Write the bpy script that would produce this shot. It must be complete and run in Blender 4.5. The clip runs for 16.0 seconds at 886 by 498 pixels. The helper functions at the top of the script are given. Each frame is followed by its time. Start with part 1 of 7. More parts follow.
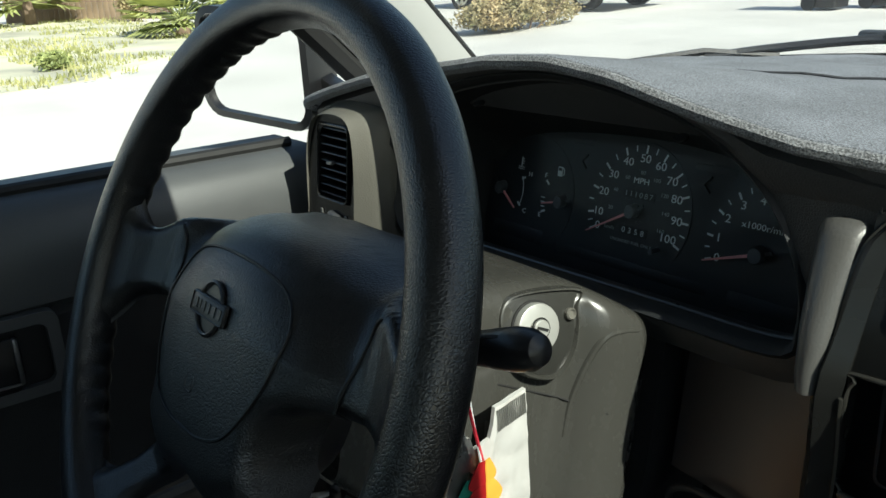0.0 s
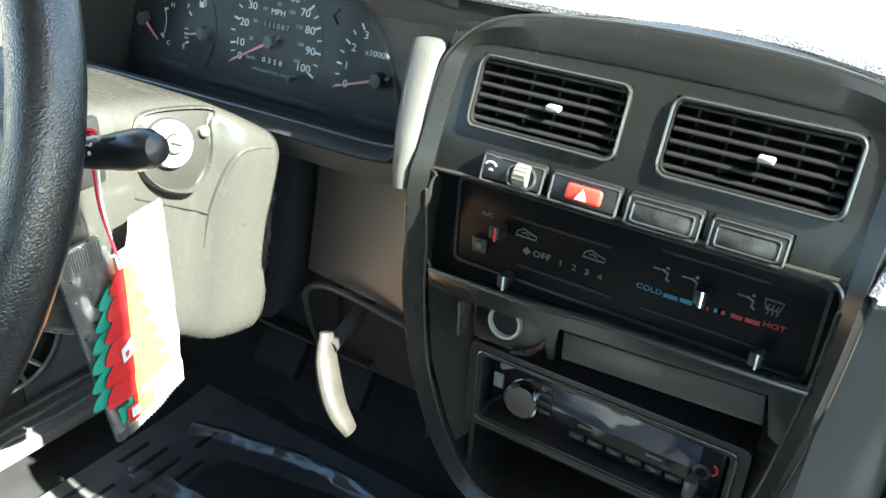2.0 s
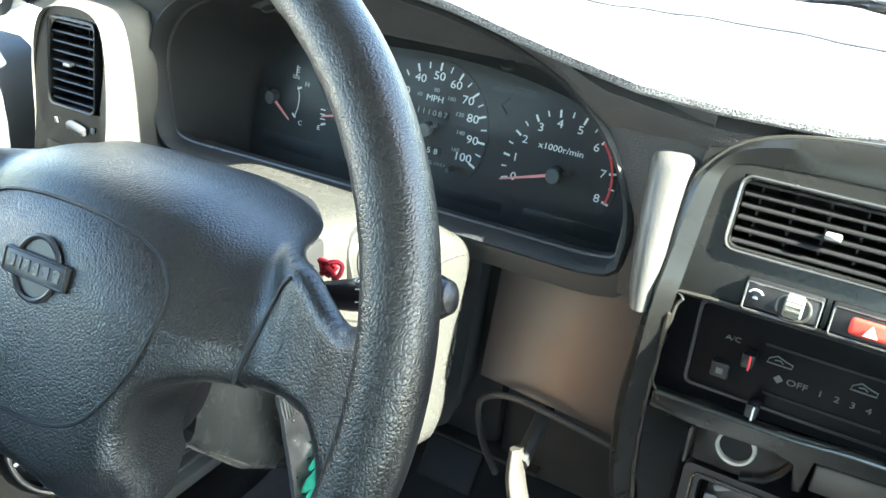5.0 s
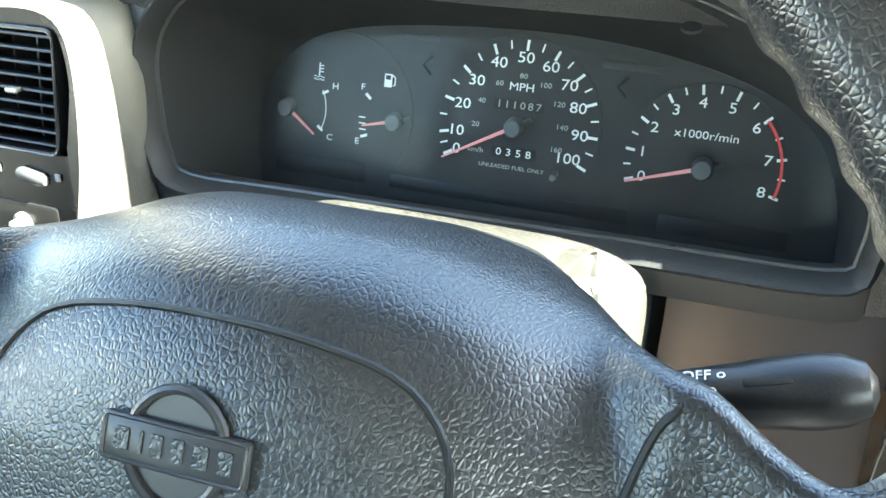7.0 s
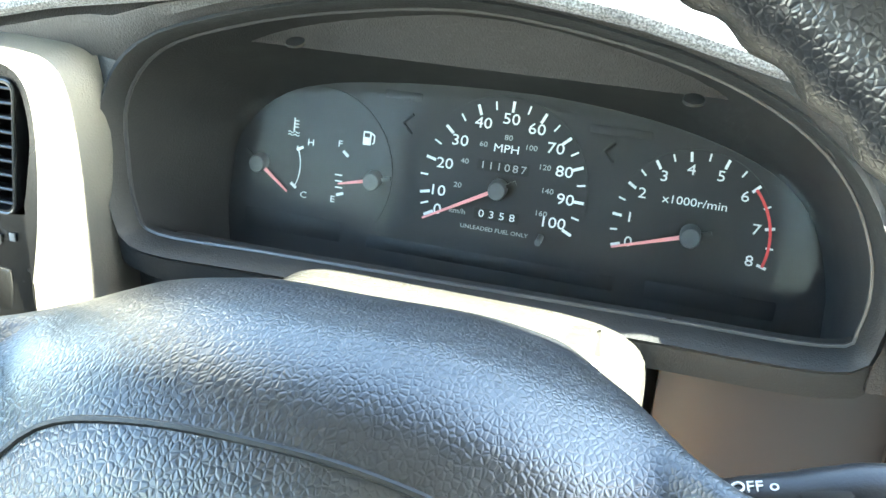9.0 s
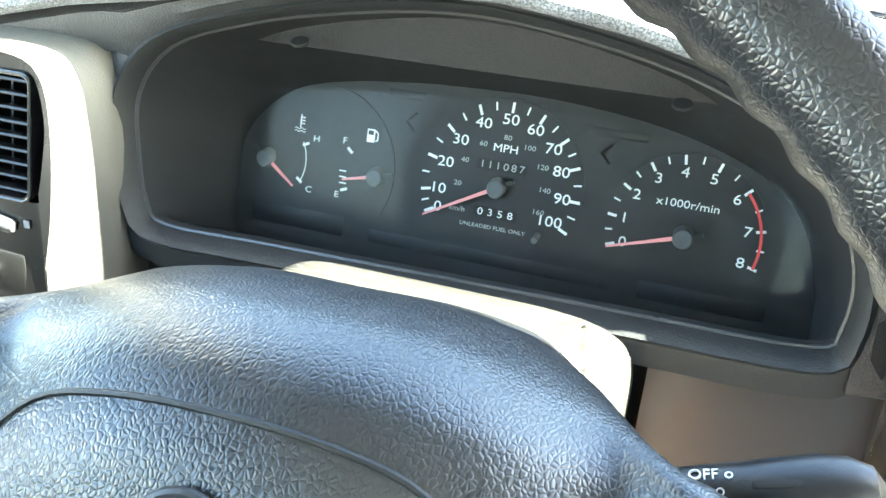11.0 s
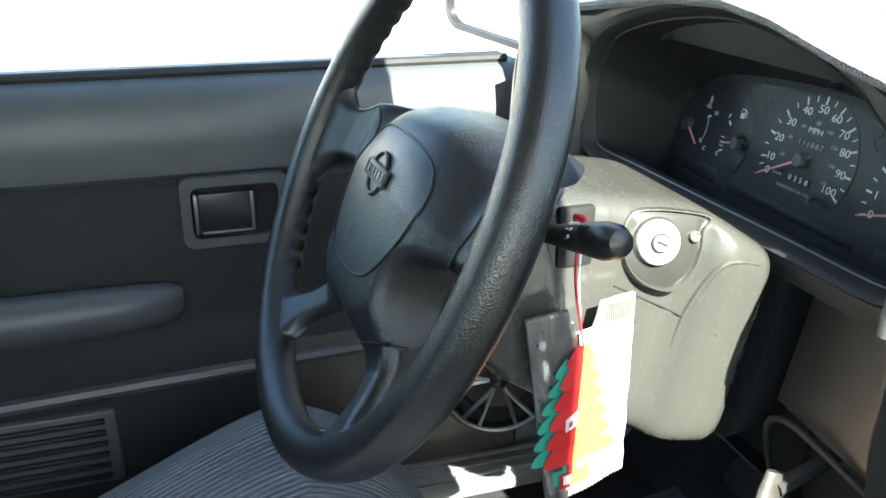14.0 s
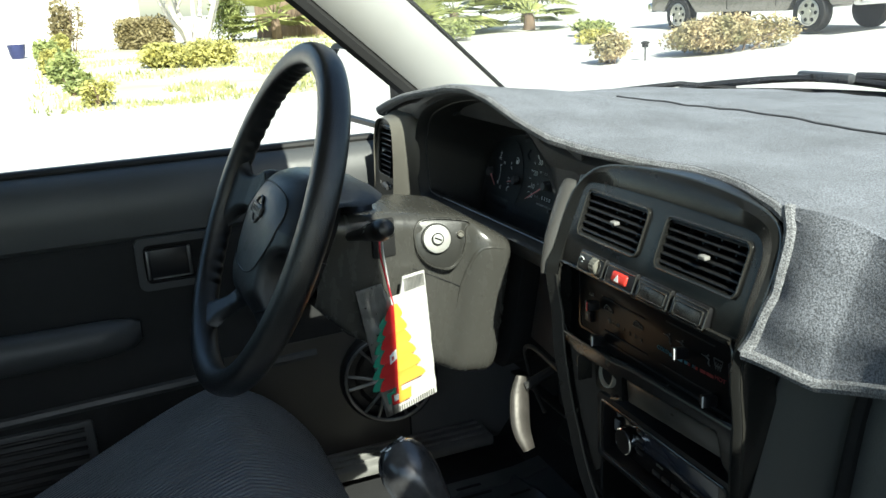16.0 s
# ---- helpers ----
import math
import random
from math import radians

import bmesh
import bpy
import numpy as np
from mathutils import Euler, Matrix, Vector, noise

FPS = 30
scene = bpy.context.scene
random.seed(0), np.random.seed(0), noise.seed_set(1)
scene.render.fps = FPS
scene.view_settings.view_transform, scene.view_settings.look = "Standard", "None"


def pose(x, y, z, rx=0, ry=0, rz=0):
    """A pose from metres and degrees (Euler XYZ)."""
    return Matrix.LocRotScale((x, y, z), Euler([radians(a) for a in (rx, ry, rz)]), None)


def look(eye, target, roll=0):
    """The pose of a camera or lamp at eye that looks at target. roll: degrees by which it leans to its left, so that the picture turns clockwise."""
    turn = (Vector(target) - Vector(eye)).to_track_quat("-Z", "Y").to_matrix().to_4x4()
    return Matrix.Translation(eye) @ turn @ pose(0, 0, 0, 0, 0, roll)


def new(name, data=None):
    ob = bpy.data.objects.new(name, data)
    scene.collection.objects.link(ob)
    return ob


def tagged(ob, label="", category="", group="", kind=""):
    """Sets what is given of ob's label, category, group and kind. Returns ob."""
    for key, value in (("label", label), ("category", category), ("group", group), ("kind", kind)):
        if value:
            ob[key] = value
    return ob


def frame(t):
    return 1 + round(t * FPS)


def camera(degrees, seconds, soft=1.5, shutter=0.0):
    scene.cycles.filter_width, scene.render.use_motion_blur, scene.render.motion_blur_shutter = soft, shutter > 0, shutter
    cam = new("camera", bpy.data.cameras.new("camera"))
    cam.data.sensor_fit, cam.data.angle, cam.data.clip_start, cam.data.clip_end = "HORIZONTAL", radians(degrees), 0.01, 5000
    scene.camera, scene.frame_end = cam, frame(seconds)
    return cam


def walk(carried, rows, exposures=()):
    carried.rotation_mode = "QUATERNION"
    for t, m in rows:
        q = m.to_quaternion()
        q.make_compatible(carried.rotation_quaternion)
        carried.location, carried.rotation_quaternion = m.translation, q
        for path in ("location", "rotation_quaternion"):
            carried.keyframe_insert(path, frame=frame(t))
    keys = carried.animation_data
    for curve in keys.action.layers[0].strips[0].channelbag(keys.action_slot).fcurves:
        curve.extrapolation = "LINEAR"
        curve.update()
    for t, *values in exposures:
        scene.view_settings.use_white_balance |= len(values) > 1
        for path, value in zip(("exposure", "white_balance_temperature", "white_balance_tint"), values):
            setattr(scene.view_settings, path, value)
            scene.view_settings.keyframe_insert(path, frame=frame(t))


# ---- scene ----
from mathutils.bvhtree import BVHTree

# Inside a small pickup cab: x to the passenger side, y ahead, z up.
cam = camera(55.6, 16.0)
PATH = [
    (0, (0.18, 0.185, 1.142), (-1.359, 1.299, 0.517), -3.2),
    (0.5, (0.193, 0.179, 1.135), (-1.162, 1.455, 0.403), -0.9),
    (1, (0.207, 0.18, 1.137), (-0.984, 1.57, 0.332), 1.5),
    (1.5, (0.222, 0.175, 1.124), (-0.829, 1.645, 0.266), 3.2),
    (2, (0.25, 0.166, 1.132), (-0.676, 1.681, 0.212), 3.7),
    (2.5, (0.281, 0.156, 1.133), (-0.589, 1.694, 0.195), 3.5),
    (3, (0.29, 0.143, 1.133), (-0.497, 1.718, 0.184), 3.1),
    (3.5, (0.257, 0.123, 1.151), (-0.449, 1.721, 0.178), 3.8),
    (4, (0.188, 0.119, 1.163), (-0.498, 1.721, 0.183), 4.3),
    (4.5, (0.137, 0.123, 1.168), (-0.667, 1.721, 0.274), 6.2),
    (5, (0.075, 0.129, 1.161), (-0.791, 1.707, 0.289), 4.7),
    (5.2, (0.047, 0.134, 1.157), (-0.83, 1.713, 0.299), 3.9),
    (7.3, (-0.143, 0.209, 1.105), (-0.695, 1.925, 0.239), 2.0),
    (7.5, (-0.148, 0.214, 1.104), (-0.67, 1.944, 0.246), 2.4),
    (8, (-0.15, 0.218, 1.106), (-0.626, 1.969, 0.266), 2.9),
    (8.5, (-0.164, 0.215, 1.111), (-0.597, 1.994, 0.305), 3.9),
    (9, (-0.165, 0.214, 1.116), (-0.641, 1.992, 0.332), 4.0),
    (9.2, (-0.166, 0.214, 1.112), (-0.648, 1.992, 0.334), 4.1),
    (11.5, (-0.132, 0.195, 1.128), (-0.683, 1.941, 0.323), 5.3),
    (12, (-0.06, 0.172, 1.134), (-0.821, 1.814, 0.282), 5.2),
    (12.5, (0.021, 0.162, 1.134), (-0.947, 1.682, 0.267), 3.9),
    (13, (0.104, 0.165, 1.134), (-1.155, 1.49, 0.323), 3.8),
    (13.5, (0.19, 0.179, 1.137), (-1.419, 1.132, 0.427), 2.1),
    (14, (0.287, 0.204, 1.14), (-1.472, 0.785, 0.387), 0.6),
    (14.5, (0.41, 0.21, 1.149), (-1.393, 0.727, 0.455), -1.2),
    (15, (0.538, 0.206, 1.163), (-1.26, 0.809, 0.528), -1.3),
    (15.5, (0.628, 0.205, 1.171), (-1.163, 0.866, 0.576), -1.9),
    (16, (0.664, 0.194, 1.179), (-1.125, 0.889, 0.617), -3.1),
]
walk(cam, [(t, look(eye, target, roll)) for t, eye, target, roll in PATH],
     exposures=[(t, e + 0.25, 6400 + 300 * (7 < t < 12), -3) for t, e in ((0, 0.2), (0.5, 1.4), (1, 2.25), (1.5, 2.7), (2, 3.1), (2.5, 3.7), (3.5, 3.85), (4, 3.85), (5, 3.7), (7.5, 4.45), (9, 4.65), (11.5, 4.6), (12.5, 3.95), (13.5, 3.2), (14, 2.75), (14.5, 2.4), (15, 1.8), (15.5, 1.2), (16, 0.8))])

# ---- light ----
SUN_DIR = Vector((0.77, -0.02, 0.63)).normalized()
world = bpy.data.worlds.new("world")
scene.world = world
world.use_nodes = True
wn = world.node_tree
sky = wn.nodes.new("ShaderNodeTexSky")
sky.sky_type = "NISHITA"
sky.sun_disc = False
sky.sun_elevation = math.asin(SUN_DIR.z)
sky.sun_rotation = math.atan2(SUN_DIR.x, SUN_DIR.y)
wn.links.new(sky.outputs["Color"], wn.nodes["Background"].inputs["Color"])
wn.nodes["Background"].inputs["Strength"].default_value = 0.10
sun_data = bpy.data.lights.new("sun", "SUN")
sun_data.energy = 5.0
sun_data.angle = radians(0.5)
sun_data.color = (1.0, 0.95, 0.87)
sun = new("sun", sun_data)
sun.matrix_basis = look(SUN_DIR * 50, (0, 0, 0))


# ---- materials ----
def material(name, color, rough=0.5, metal=0.0, spec=0.5, vary=0.12, vary_scale=6.0, grain=0.0, grain_scale=400.0,
             leather=0.0, leather_scale=260.0, coat=0.0, tint=None, sheen=0.0, speckle=0.0, scuff=0.0):
    """Principled surface with colour variation at two scales and fine relief."""
    m = bpy.data.materials.new(name)
    m.use_nodes = True
    nt = m.node_tree
    n, l = nt.nodes, nt.links
    b = n["Principled BSDF"]
    b.inputs["Roughness"].default_value = rough
    b.inputs["Metallic"].default_value = metal
    b.inputs["Specular IOR Level"].default_value = spec
    b.inputs["Coat Weight"].default_value = coat
    b.inputs["Coat Roughness"].default_value = 0.22
    b.inputs["Sheen Weight"].default_value = sheen
    tc = n.new("ShaderNodeTexCoord")
    big = n.new("ShaderNodeTexNoise")
    big.inputs["Scale"].default_value = vary_scale
    big.inputs["Detail"].default_value = 6
    l.new(tc.outputs["Object"], big.inputs["Vector"])
    ramp = n.new("ShaderNodeMapRange")
    ramp.inputs["From Min"].default_value = 0.3
    ramp.inputs["From Max"].default_value = 0.7
    ramp.inputs["To Min"].default_value = 0.0
    ramp.inputs["To Max"].default_value = 1.0
    l.new(big.outputs["Fac"], ramp.inputs["Value"])
    mix = n.new("ShaderNodeMix")
    mix.data_type = "RGBA"
    lo = [c * (1 - vary) for c in color]
    hi = [min(1, c * (1 + vary)) for c in (tint or color)]
    mix.inputs[6].default_value = (*lo, 1)
    mix.inputs[7].default_value = (*hi, 1)
    l.new(ramp.outputs["Result"], mix.inputs["Factor"])
    colour = mix.outputs[2]
    if speckle:
        # light and dark fibres
        fib = n.new("ShaderNodeTexNoise")
        fib.inputs["Scale"].default_value = 900
        fib.inputs["Detail"].default_value = 2
        l.new(tc.outputs["Object"], fib.inputs["Vector"])
        fr = n.new("ShaderNodeMapRange")
        fr.inputs["From Min"].default_value = 0.38
        fr.inputs["From Max"].default_value = 0.62
        fr.inputs["To Min"].default_value = 1 - speckle
        fr.inputs["To Max"].default_value = 1 + speckle
        l.new(fib.outputs["Fac"], fr.inputs["Value"])
        mul = n.new("ShaderNodeVectorMath")
        mul.operation = "SCALE"
        l.new(colour, mul.inputs[0])
        l.new(fr.outputs["Result"], mul.inputs["Scale"])
        colour = mul.outputs[0]
    l.new(colour, b.inputs["Base Color"])
    rr = n.new("ShaderNodeMapRange")
    rr.inputs["To Min"].default_value = max(0.02, rough - 0.08)
    rr.inputs["To Max"].default_value = min(1, rough + 0.08)
    fine = n.new("ShaderNodeTexNoise")
    fine.inputs["Scale"].default_value = vary_scale * 9
    fine.inputs["Detail"].default_value = 4
    l.new(tc.outputs["Object"], fine.inputs["Vector"])
    l.new(fine.outputs["Fac"], rr.inputs["Value"])
    l.new(rr.outputs["Result"], b.inputs["Roughness"])
    if scuff:
        # rubbed streaks: duller bands drawn out along one direction
        st = n.new("ShaderNodeMapping")
        st.inputs["Rotation"].default_value = (0.4, 0.2, 0.5)
        st.inputs["Scale"].default_value = (18, 120, 45)
        l.new(tc.outputs["Object"], st.inputs["Vector"])
        sn = n.new("ShaderNodeTexNoise")
        sn.inputs["Scale"].default_value = 1.0
        sn.inputs["Detail"].default_value = 7
        l.new(st.outputs["Vector"], sn.inputs["Vector"])
        sr = n.new("ShaderNodeMapRange")
        sr.inputs["From Min"].default_value = 0.45
        sr.inputs["From Max"].default_value = 0.75
        sr.inputs["To Min"].default_value = 0.0
        sr.inputs["To Max"].default_value = scuff
        l.new(sn.outputs["Fac"], sr.inputs["Value"])
        ad = n.new("ShaderNodeMath")
        l.new(sr.outputs["Result"], ad.inputs[0])
        l.new(rr.outputs["Result"], ad.inputs[1])
        l.new(ad.outputs[0], b.inputs["Roughness"])
    last = None
    if grain:
        g = n.new("ShaderNodeTexNoise")
        g.inputs["Scale"].default_value = grain_scale
        g.inputs["Detail"].default_value = 3
        l.new(tc.outputs["Object"], g.inputs["Vector"])
        bp = n.new("ShaderNodeBump")
        bp.inputs["Strength"].default_value = grain
        bp.inputs["Distance"].default_value = 0.001
        l.new(g.outputs["Fac"], bp.inputs["Height"])
        last = bp
    if leather:
        warp = n.new("ShaderNodeTexNoise")
        warp.inputs["Scale"].default_value = leather_scale * 0.5
        l.new(tc.outputs["Object"], warp.inputs["Vector"])
        add = n.new("ShaderNodeVectorMath")
        add.operation = "MULTIPLY_ADD"
        add.inputs[1].default_value = (0.0005, 0.0005, 0.0005)
        stretch = n.new("ShaderNodeMapping")
        stretch.inputs["Rotation"].default_value = (0.3, 0.5, 0.6)
        stretch.inputs["Scale"].default_value = (1.1, 0.72, 1.0)
        l.new(tc.outputs["Object"], stretch.inputs["Vector"])
        l.new(warp.outputs["Color"], add.inputs[0])
        l.new(stretch.outputs["Vector"], add.inputs[2])
        v = n.new("ShaderNodeTexVoronoi")
        v.feature = "DISTANCE_TO_EDGE"
        v.inputs["Scale"].default_value = leather_scale
        l.new(add.outputs[0], v.inputs["Vector"])
        clampv = n.new("ShaderNodeMapRange")
        clampv.interpolation_type = "SMOOTHSTEP"
        clampv.inputs["From Min"].default_value = 0.0
        clampv.inputs["From Max"].default_value = 0.26
        l.new(v.outputs["Distance"], clampv.inputs["Value"])
        bp = n.new("ShaderNodeBump")
        bp.inputs["Strength"].default_value = leather
        bp.inputs["Distance"].default_value = 0.0007
        l.new(clampv.outputs["Result"], bp.inputs["Height"])
        if last:
            l.new(last.outputs["Normal"], bp.inputs["Normal"])
        last = bp
    if last:
        l.new(last.outputs["Normal"], b.inputs["Normal"])
    return m


def clear(name, gloss=0.05, rough=0.02, tint=(1, 1, 1)):
    """A thin pane: see-through with a share of gloss."""
    m = bpy.data.materials.new(name)
    m.use_nodes = True
    n, l = m.node_tree.nodes, m.node_tree.links
    n.remove(n["Principled BSDF"])
    t = n.new("ShaderNodeBsdfTransparent")
    t.inputs["Color"].default_value = (*tint, 1)
    g = n.new("ShaderNodeBsdfGlossy")
    g.inputs["Roughness"].default_value = rough
    mx = n.new("ShaderNodeMixShader")
    mx.inputs["Fac"].default_value = gloss
    l.new(t.outputs[0], mx.inputs[1])
    l.new(g.outputs[0], mx.inputs[2])
    l.new(mx.outputs[0], n["Material Output"].inputs["Surface"])
    return m


WHEEL_VINYL = material("wheel_vinyl", (0.010, 0.0105, 0.0118), 0.33, leather=0.23, leather_scale=560, vary=0.2, vary_scale=14, spec=0.8)
PAD_VINYL = material("pad_vinyl", (0.0115, 0.0128, 0.0148), 0.34, leather=0.25, leather_scale=560, vary=0.15, vary_scale=10, spec=0.9)
DASH_BLACK = material("dash_black", (0.019, 0.0192, 0.0195), 0.48, spec=0.4, grain=0.35, grain_scale=900, vary=0.15)
HOOD_GREY = material("hood_grey", (0.023, 0.0248, 0.0265), 0.48, spec=0.4, grain=0.3, grain_scale=900, vary=0.12)
DASH_SOFT = material("dash_soft", (0.026, 0.026, 0.027), 0.55, leather=0.3, leather_scale=500, vary=0.15)
STACK_EDGE = material("stack_edge", (0.034, 0.033, 0.029), 0.2, spec=0.9, vary=0.2)
STACK_PLASTIC = material("stack_plastic", (0.0125, 0.0128, 0.0122), 0.25, grain=0.12, grain_scale=1200, vary=0.15)
GREY_PLASTIC = material("grey_plastic", (0.125, 0.122, 0.108), 0.36, grain=0.3, grain_scale=900, vary=0.12, tint=(0.14, 0.134, 0.115))
SHROUD_GREY = material("shroud_grey", (0.053, 0.0525, 0.047), 0.22, grain=0.02, grain_scale=500, vary=0.05, vary_scale=20, tint=(0.050, 0.049, 0.044), scuff=0.16)
# dash grey made paler to stand for sun on the edge pad
SUNLIT_PAD = material("sunlit_pad", (0.075, 0.0735, 0.070), 0.36, leather=0.08, leather_scale=300, vary=0.15)
GLOSS_BLACK = material("gloss_black", (0.006, 0.006, 0.0065), 0.34, spec=0.08, vary=0.1)
BLACK_PLASTIC = material("black_plastic", (0.014, 0.014, 0.015), 0.35, vary=0.2, grain=0.1, grain_scale=900)
VENT_PLASTIC = material("vent_plastic", (0.014, 0.014, 0.0145), 0.34, vary=0.15)
# near-black: shade of hollows and gaps as colour, and some plain black parts
SHADE_AND_BLACK = material("shade_and_black", (0.008, 0.008, 0.008), 0.8)
FACE_BLACK = material("gauge_face", (0.009, 0.0099, 0.0108), 0.6, vary=0.1, grain=0.1, grain_scale=1500)
DIAL_BLACK = material("dial_black", (0.0065, 0.007, 0.008), 0.55, vary=0.1)
PRINT_WHITE = material("print_white", (0.72, 0.74, 0.74), 0.6, vary=0.05)
PRINT_GREY = material("print_grey", (0.32, 0.33, 0.33), 0.6, vary=0.05)
PRINT_DIM = material("print_dim", (0.091, 0.095, 0.091), 0.5, vary=0.1)
PRINT_TEAL = material("print_teal", (0.025, 0.15, 0.22), 0.5, vary=0.1)
PRINT_DARK_RED = material("print_dark_red", (0.22, 0.02, 0.022), 0.5, vary=0.1)
PRINT_RED = material("print_red", (0.62, 0.05, 0.05), 0.55, vary=0.05)
NEEDLE_PINK = material("needle_pink", (0.80, 0.30, 0.30), 0.5, vary=0.05)
HUB_GREY = material("needle_hub", (0.07, 0.077, 0.081), 0.5, vary=0.08)
CHROME = material("chrome", (0.75, 0.75, 0.74), 0.14, metal=1.0, vary=0.08)
BRUSHED = material("brushed_metal", (0.62, 0.61, 0.57), 0.35, metal=1.0, vary=0.15, vary_scale=40)
LOCK_METAL = material("lock_metal", (0.52, 0.52, 0.49), 0.38, metal=0.5, vary=0.12, vary_scale=60)
CARPET_GREY = material("mat_carpet", (0.140, 0.149, 0.170), 0.95, grain=0.7, grain_scale=700, vary=0.3, vary_scale=13, sheen=0.15, speckle=0.5)
LIP_GREY = material("lip_grey", (0.05, 0.052, 0.055), 0.3, vary=0.2)
BINDING = material("mat_binding", (0.19, 0.195, 0.205), 0.9, grain=1.0, grain_scale=800, vary=0.2, vary_scale=60, speckle=0.5)
FLOOR_CARPET = material("floor_carpet", (0.02, 0.0205, 0.022), 0.95, grain=1.0, grain_scale=700, vary=0.3, vary_scale=20)
DOOR_VINYL = material("door_vinyl", (0.070, 0.073, 0.075), 0.42, leather=0.08, leather_scale=520, vary=0.12)
DOOR_CLOTH = material("door_cloth", (0.015, 0.0154, 0.0158), 0.75, grain=0.5, grain_scale=1000, vary=0.12)
TRIM_GREY = material("trim_grey", (0.20, 0.20, 0.195), 0.6, grain=0.25, grain_scale=900, vary=0.1)
PILLAR_TRIM = material("pillar_trim", (0.46, 0.46, 0.44), 0.55, grain=0.2, grain_scale=900, vary=0.06)
BODY_WHITE = material("body_white_paint", (0.78, 0.78, 0.76), 0.25, vary=0.04, coat=0.4)
RUBBER = material("rubber", (0.015, 0.015, 0.015), 0.7, vary=0.2)
HEADLINER = material("headliner", (0.26, 0.26, 0.25), 0.9, grain=0.5, grain_scale=700, vary=0.08)
GLASS = clear("windshield_glass", 0.09)
LENS = clear("gauge_lens", 0.004, 0.1)
FILM = clear("plastic_film", 0.05, 0.16, (0.9, 0.92, 0.94))


# ---- mesh helpers ----
def part(name, bm, mat, parent=None, label="", sharp=35.0):
    """Links a bmesh, built in world space, as one mesh object under a thing or a part."""
    bmesh.ops.recalc_face_normals(bm, faces=bm.faces[:])
    me = bpy.data.meshes.new(name)
    bm.to_mesh(me)
    bm.free()
    me.polygons.foreach_set("use_smooth", [True] * len(me.polygons))
    me.set_sharp_from_angle(angle=radians(sharp))
    me.materials.append(mat)
    ob = new(name, me)
    if parent is not None:
        ob.parent = parent
        if parent.type == "EMPTY":
            ob.matrix_parent_inverse = parent.matrix_basis.inverted()
    if label:
        ob["label"] = label
    return ob


def thing(name, loc, label, category, group="", kind=""):
    e = new(name)
    e.empty_display_size = 0.05
    e.matrix_basis = Matrix.Translation(loc)
    return tagged(e, label, category, group, kind)


def bevel(bm, edges, w, seg=2):
    bmesh.ops.bevel(bm, geom=edges, offset=w, segments=seg, affect="EDGES", profile=0.5)


def box(c, s, bev=0.0, m=None, seg=2, bm=None):
    """A bevelled box of centre c and size s, turned by m about its centre."""
    own = bmesh.new()
    bmesh.ops.create_cube(own, size=1.0)
    bmesh.ops.scale(own, vec=s, verts=own.verts)
    if bev:
        bevel(own, own.edges[:], bev, seg)
    mat4 = Matrix.Translation(c) @ (m.to_4x4() if m else Matrix())
    bmesh.ops.transform(own, matrix=mat4, verts=own.verts)
    return merge(bm, own)


def merge(bm, own):
    if bm is None:
        return own
    me = bpy.data.meshes.new("tmp")
    own.to_mesh(me)
    own.free()
    bm.from_mesh(me)
    bpy.data.meshes.remove(me)
    return bm


def loft(rings, closed=True, cap0=False, cap1=False, bm=None):
    """Faces between rings of points, all of one length."""
    bm = bm or bmesh.new()
    vs = [[bm.verts.new(p) for p in r] for r in rings]
    n = len(rings[0])
    for a, b in zip(vs, vs[1:]):
        for i in range(n if closed else n - 1):
            j = (i + 1) % n
            bm.faces.new((a[i], a[j], b[j], b[i]))
    if cap0:
        bm.faces.new(vs[0][::-1])
    if cap1:
        bm.faces.new(vs[-1])
    return bm


def frame_of(d):
    d = Vector(d).normalized()
    a = Vector((0, 0, 1)) if abs(d.z) < 0.9 else Vector((1, 0, 0))
    u = d.cross(a).normalized()
    return u, u.cross(d).normalized()


def tube(pts, r, n=10, closed=False, bm=None, caps=True, flat=1.0):
    """A round bar along pts; r is a number or one per point."""
    pts = [Vector(p) for p in pts]
    rs = r if isinstance(r, (list, tuple)) else [r] * len(pts)
    rings = []
    u = None
    for i, p in enumerate(pts):
        a = pts[i - 1] if (i or closed) else pts[0]
        b = pts[(i + 1) % len(pts)] if (i < len(pts) - 1 or closed) else pts[-1]
        d = (b - a).normalized()
        if u is None:
            u, w = frame_of(d)
        else:
            u = (u - d * u.dot(d)).normalized()
            w = u.cross(d).normalized()
        rings.append([p + (u * math.cos(k * 2 * math.pi / n) + w * math.sin(k * 2 * math.pi / n) * flat) * rs[i] for k in range(n)])
    if closed:
        rings.append(rings[0])
        bm2 = loft(rings, bm=bm)
        bmesh.ops.remove_doubles(bm2, verts=bm2.verts, dist=1e-6)
        return bm2
    return loft(rings, cap0=caps, cap1=caps, bm=bm)


def cone(p0, p1, r0, r1=None, n=24, bm=None):
    p0, p1 = Vector(p0), Vector(p1)
    r1 = r0 if r1 is None else r1
    u, w = frame_of(p1 - p0)
    ring = lambda p, r: [p + (u * math.cos(k * 2 * math.pi / n) + w * math.sin(k * 2 * math.pi / n)) * r for k in range(n)]
    return loft([ring(p0, r0), ring(p1, r1)], cap0=True, cap1=True, bm=bm)


def lathe(p0, axis, prof, n=28, bm=None):
    """A turned shape: prof holds (along, radius) pairs."""
    p0, d = Vector(p0), Vector(axis).normalized()
    u, w = frame_of(d)
    rings = [[p0 + d * a + (u * math.cos(k * 2 * math.pi / n) + w * math.sin(k * 2 * math.pi / n)) * max(r, 1e-5) for k in range(n)] for a, r in prof]
    return loft(rings, cap0=True, cap1=True, bm=bm)


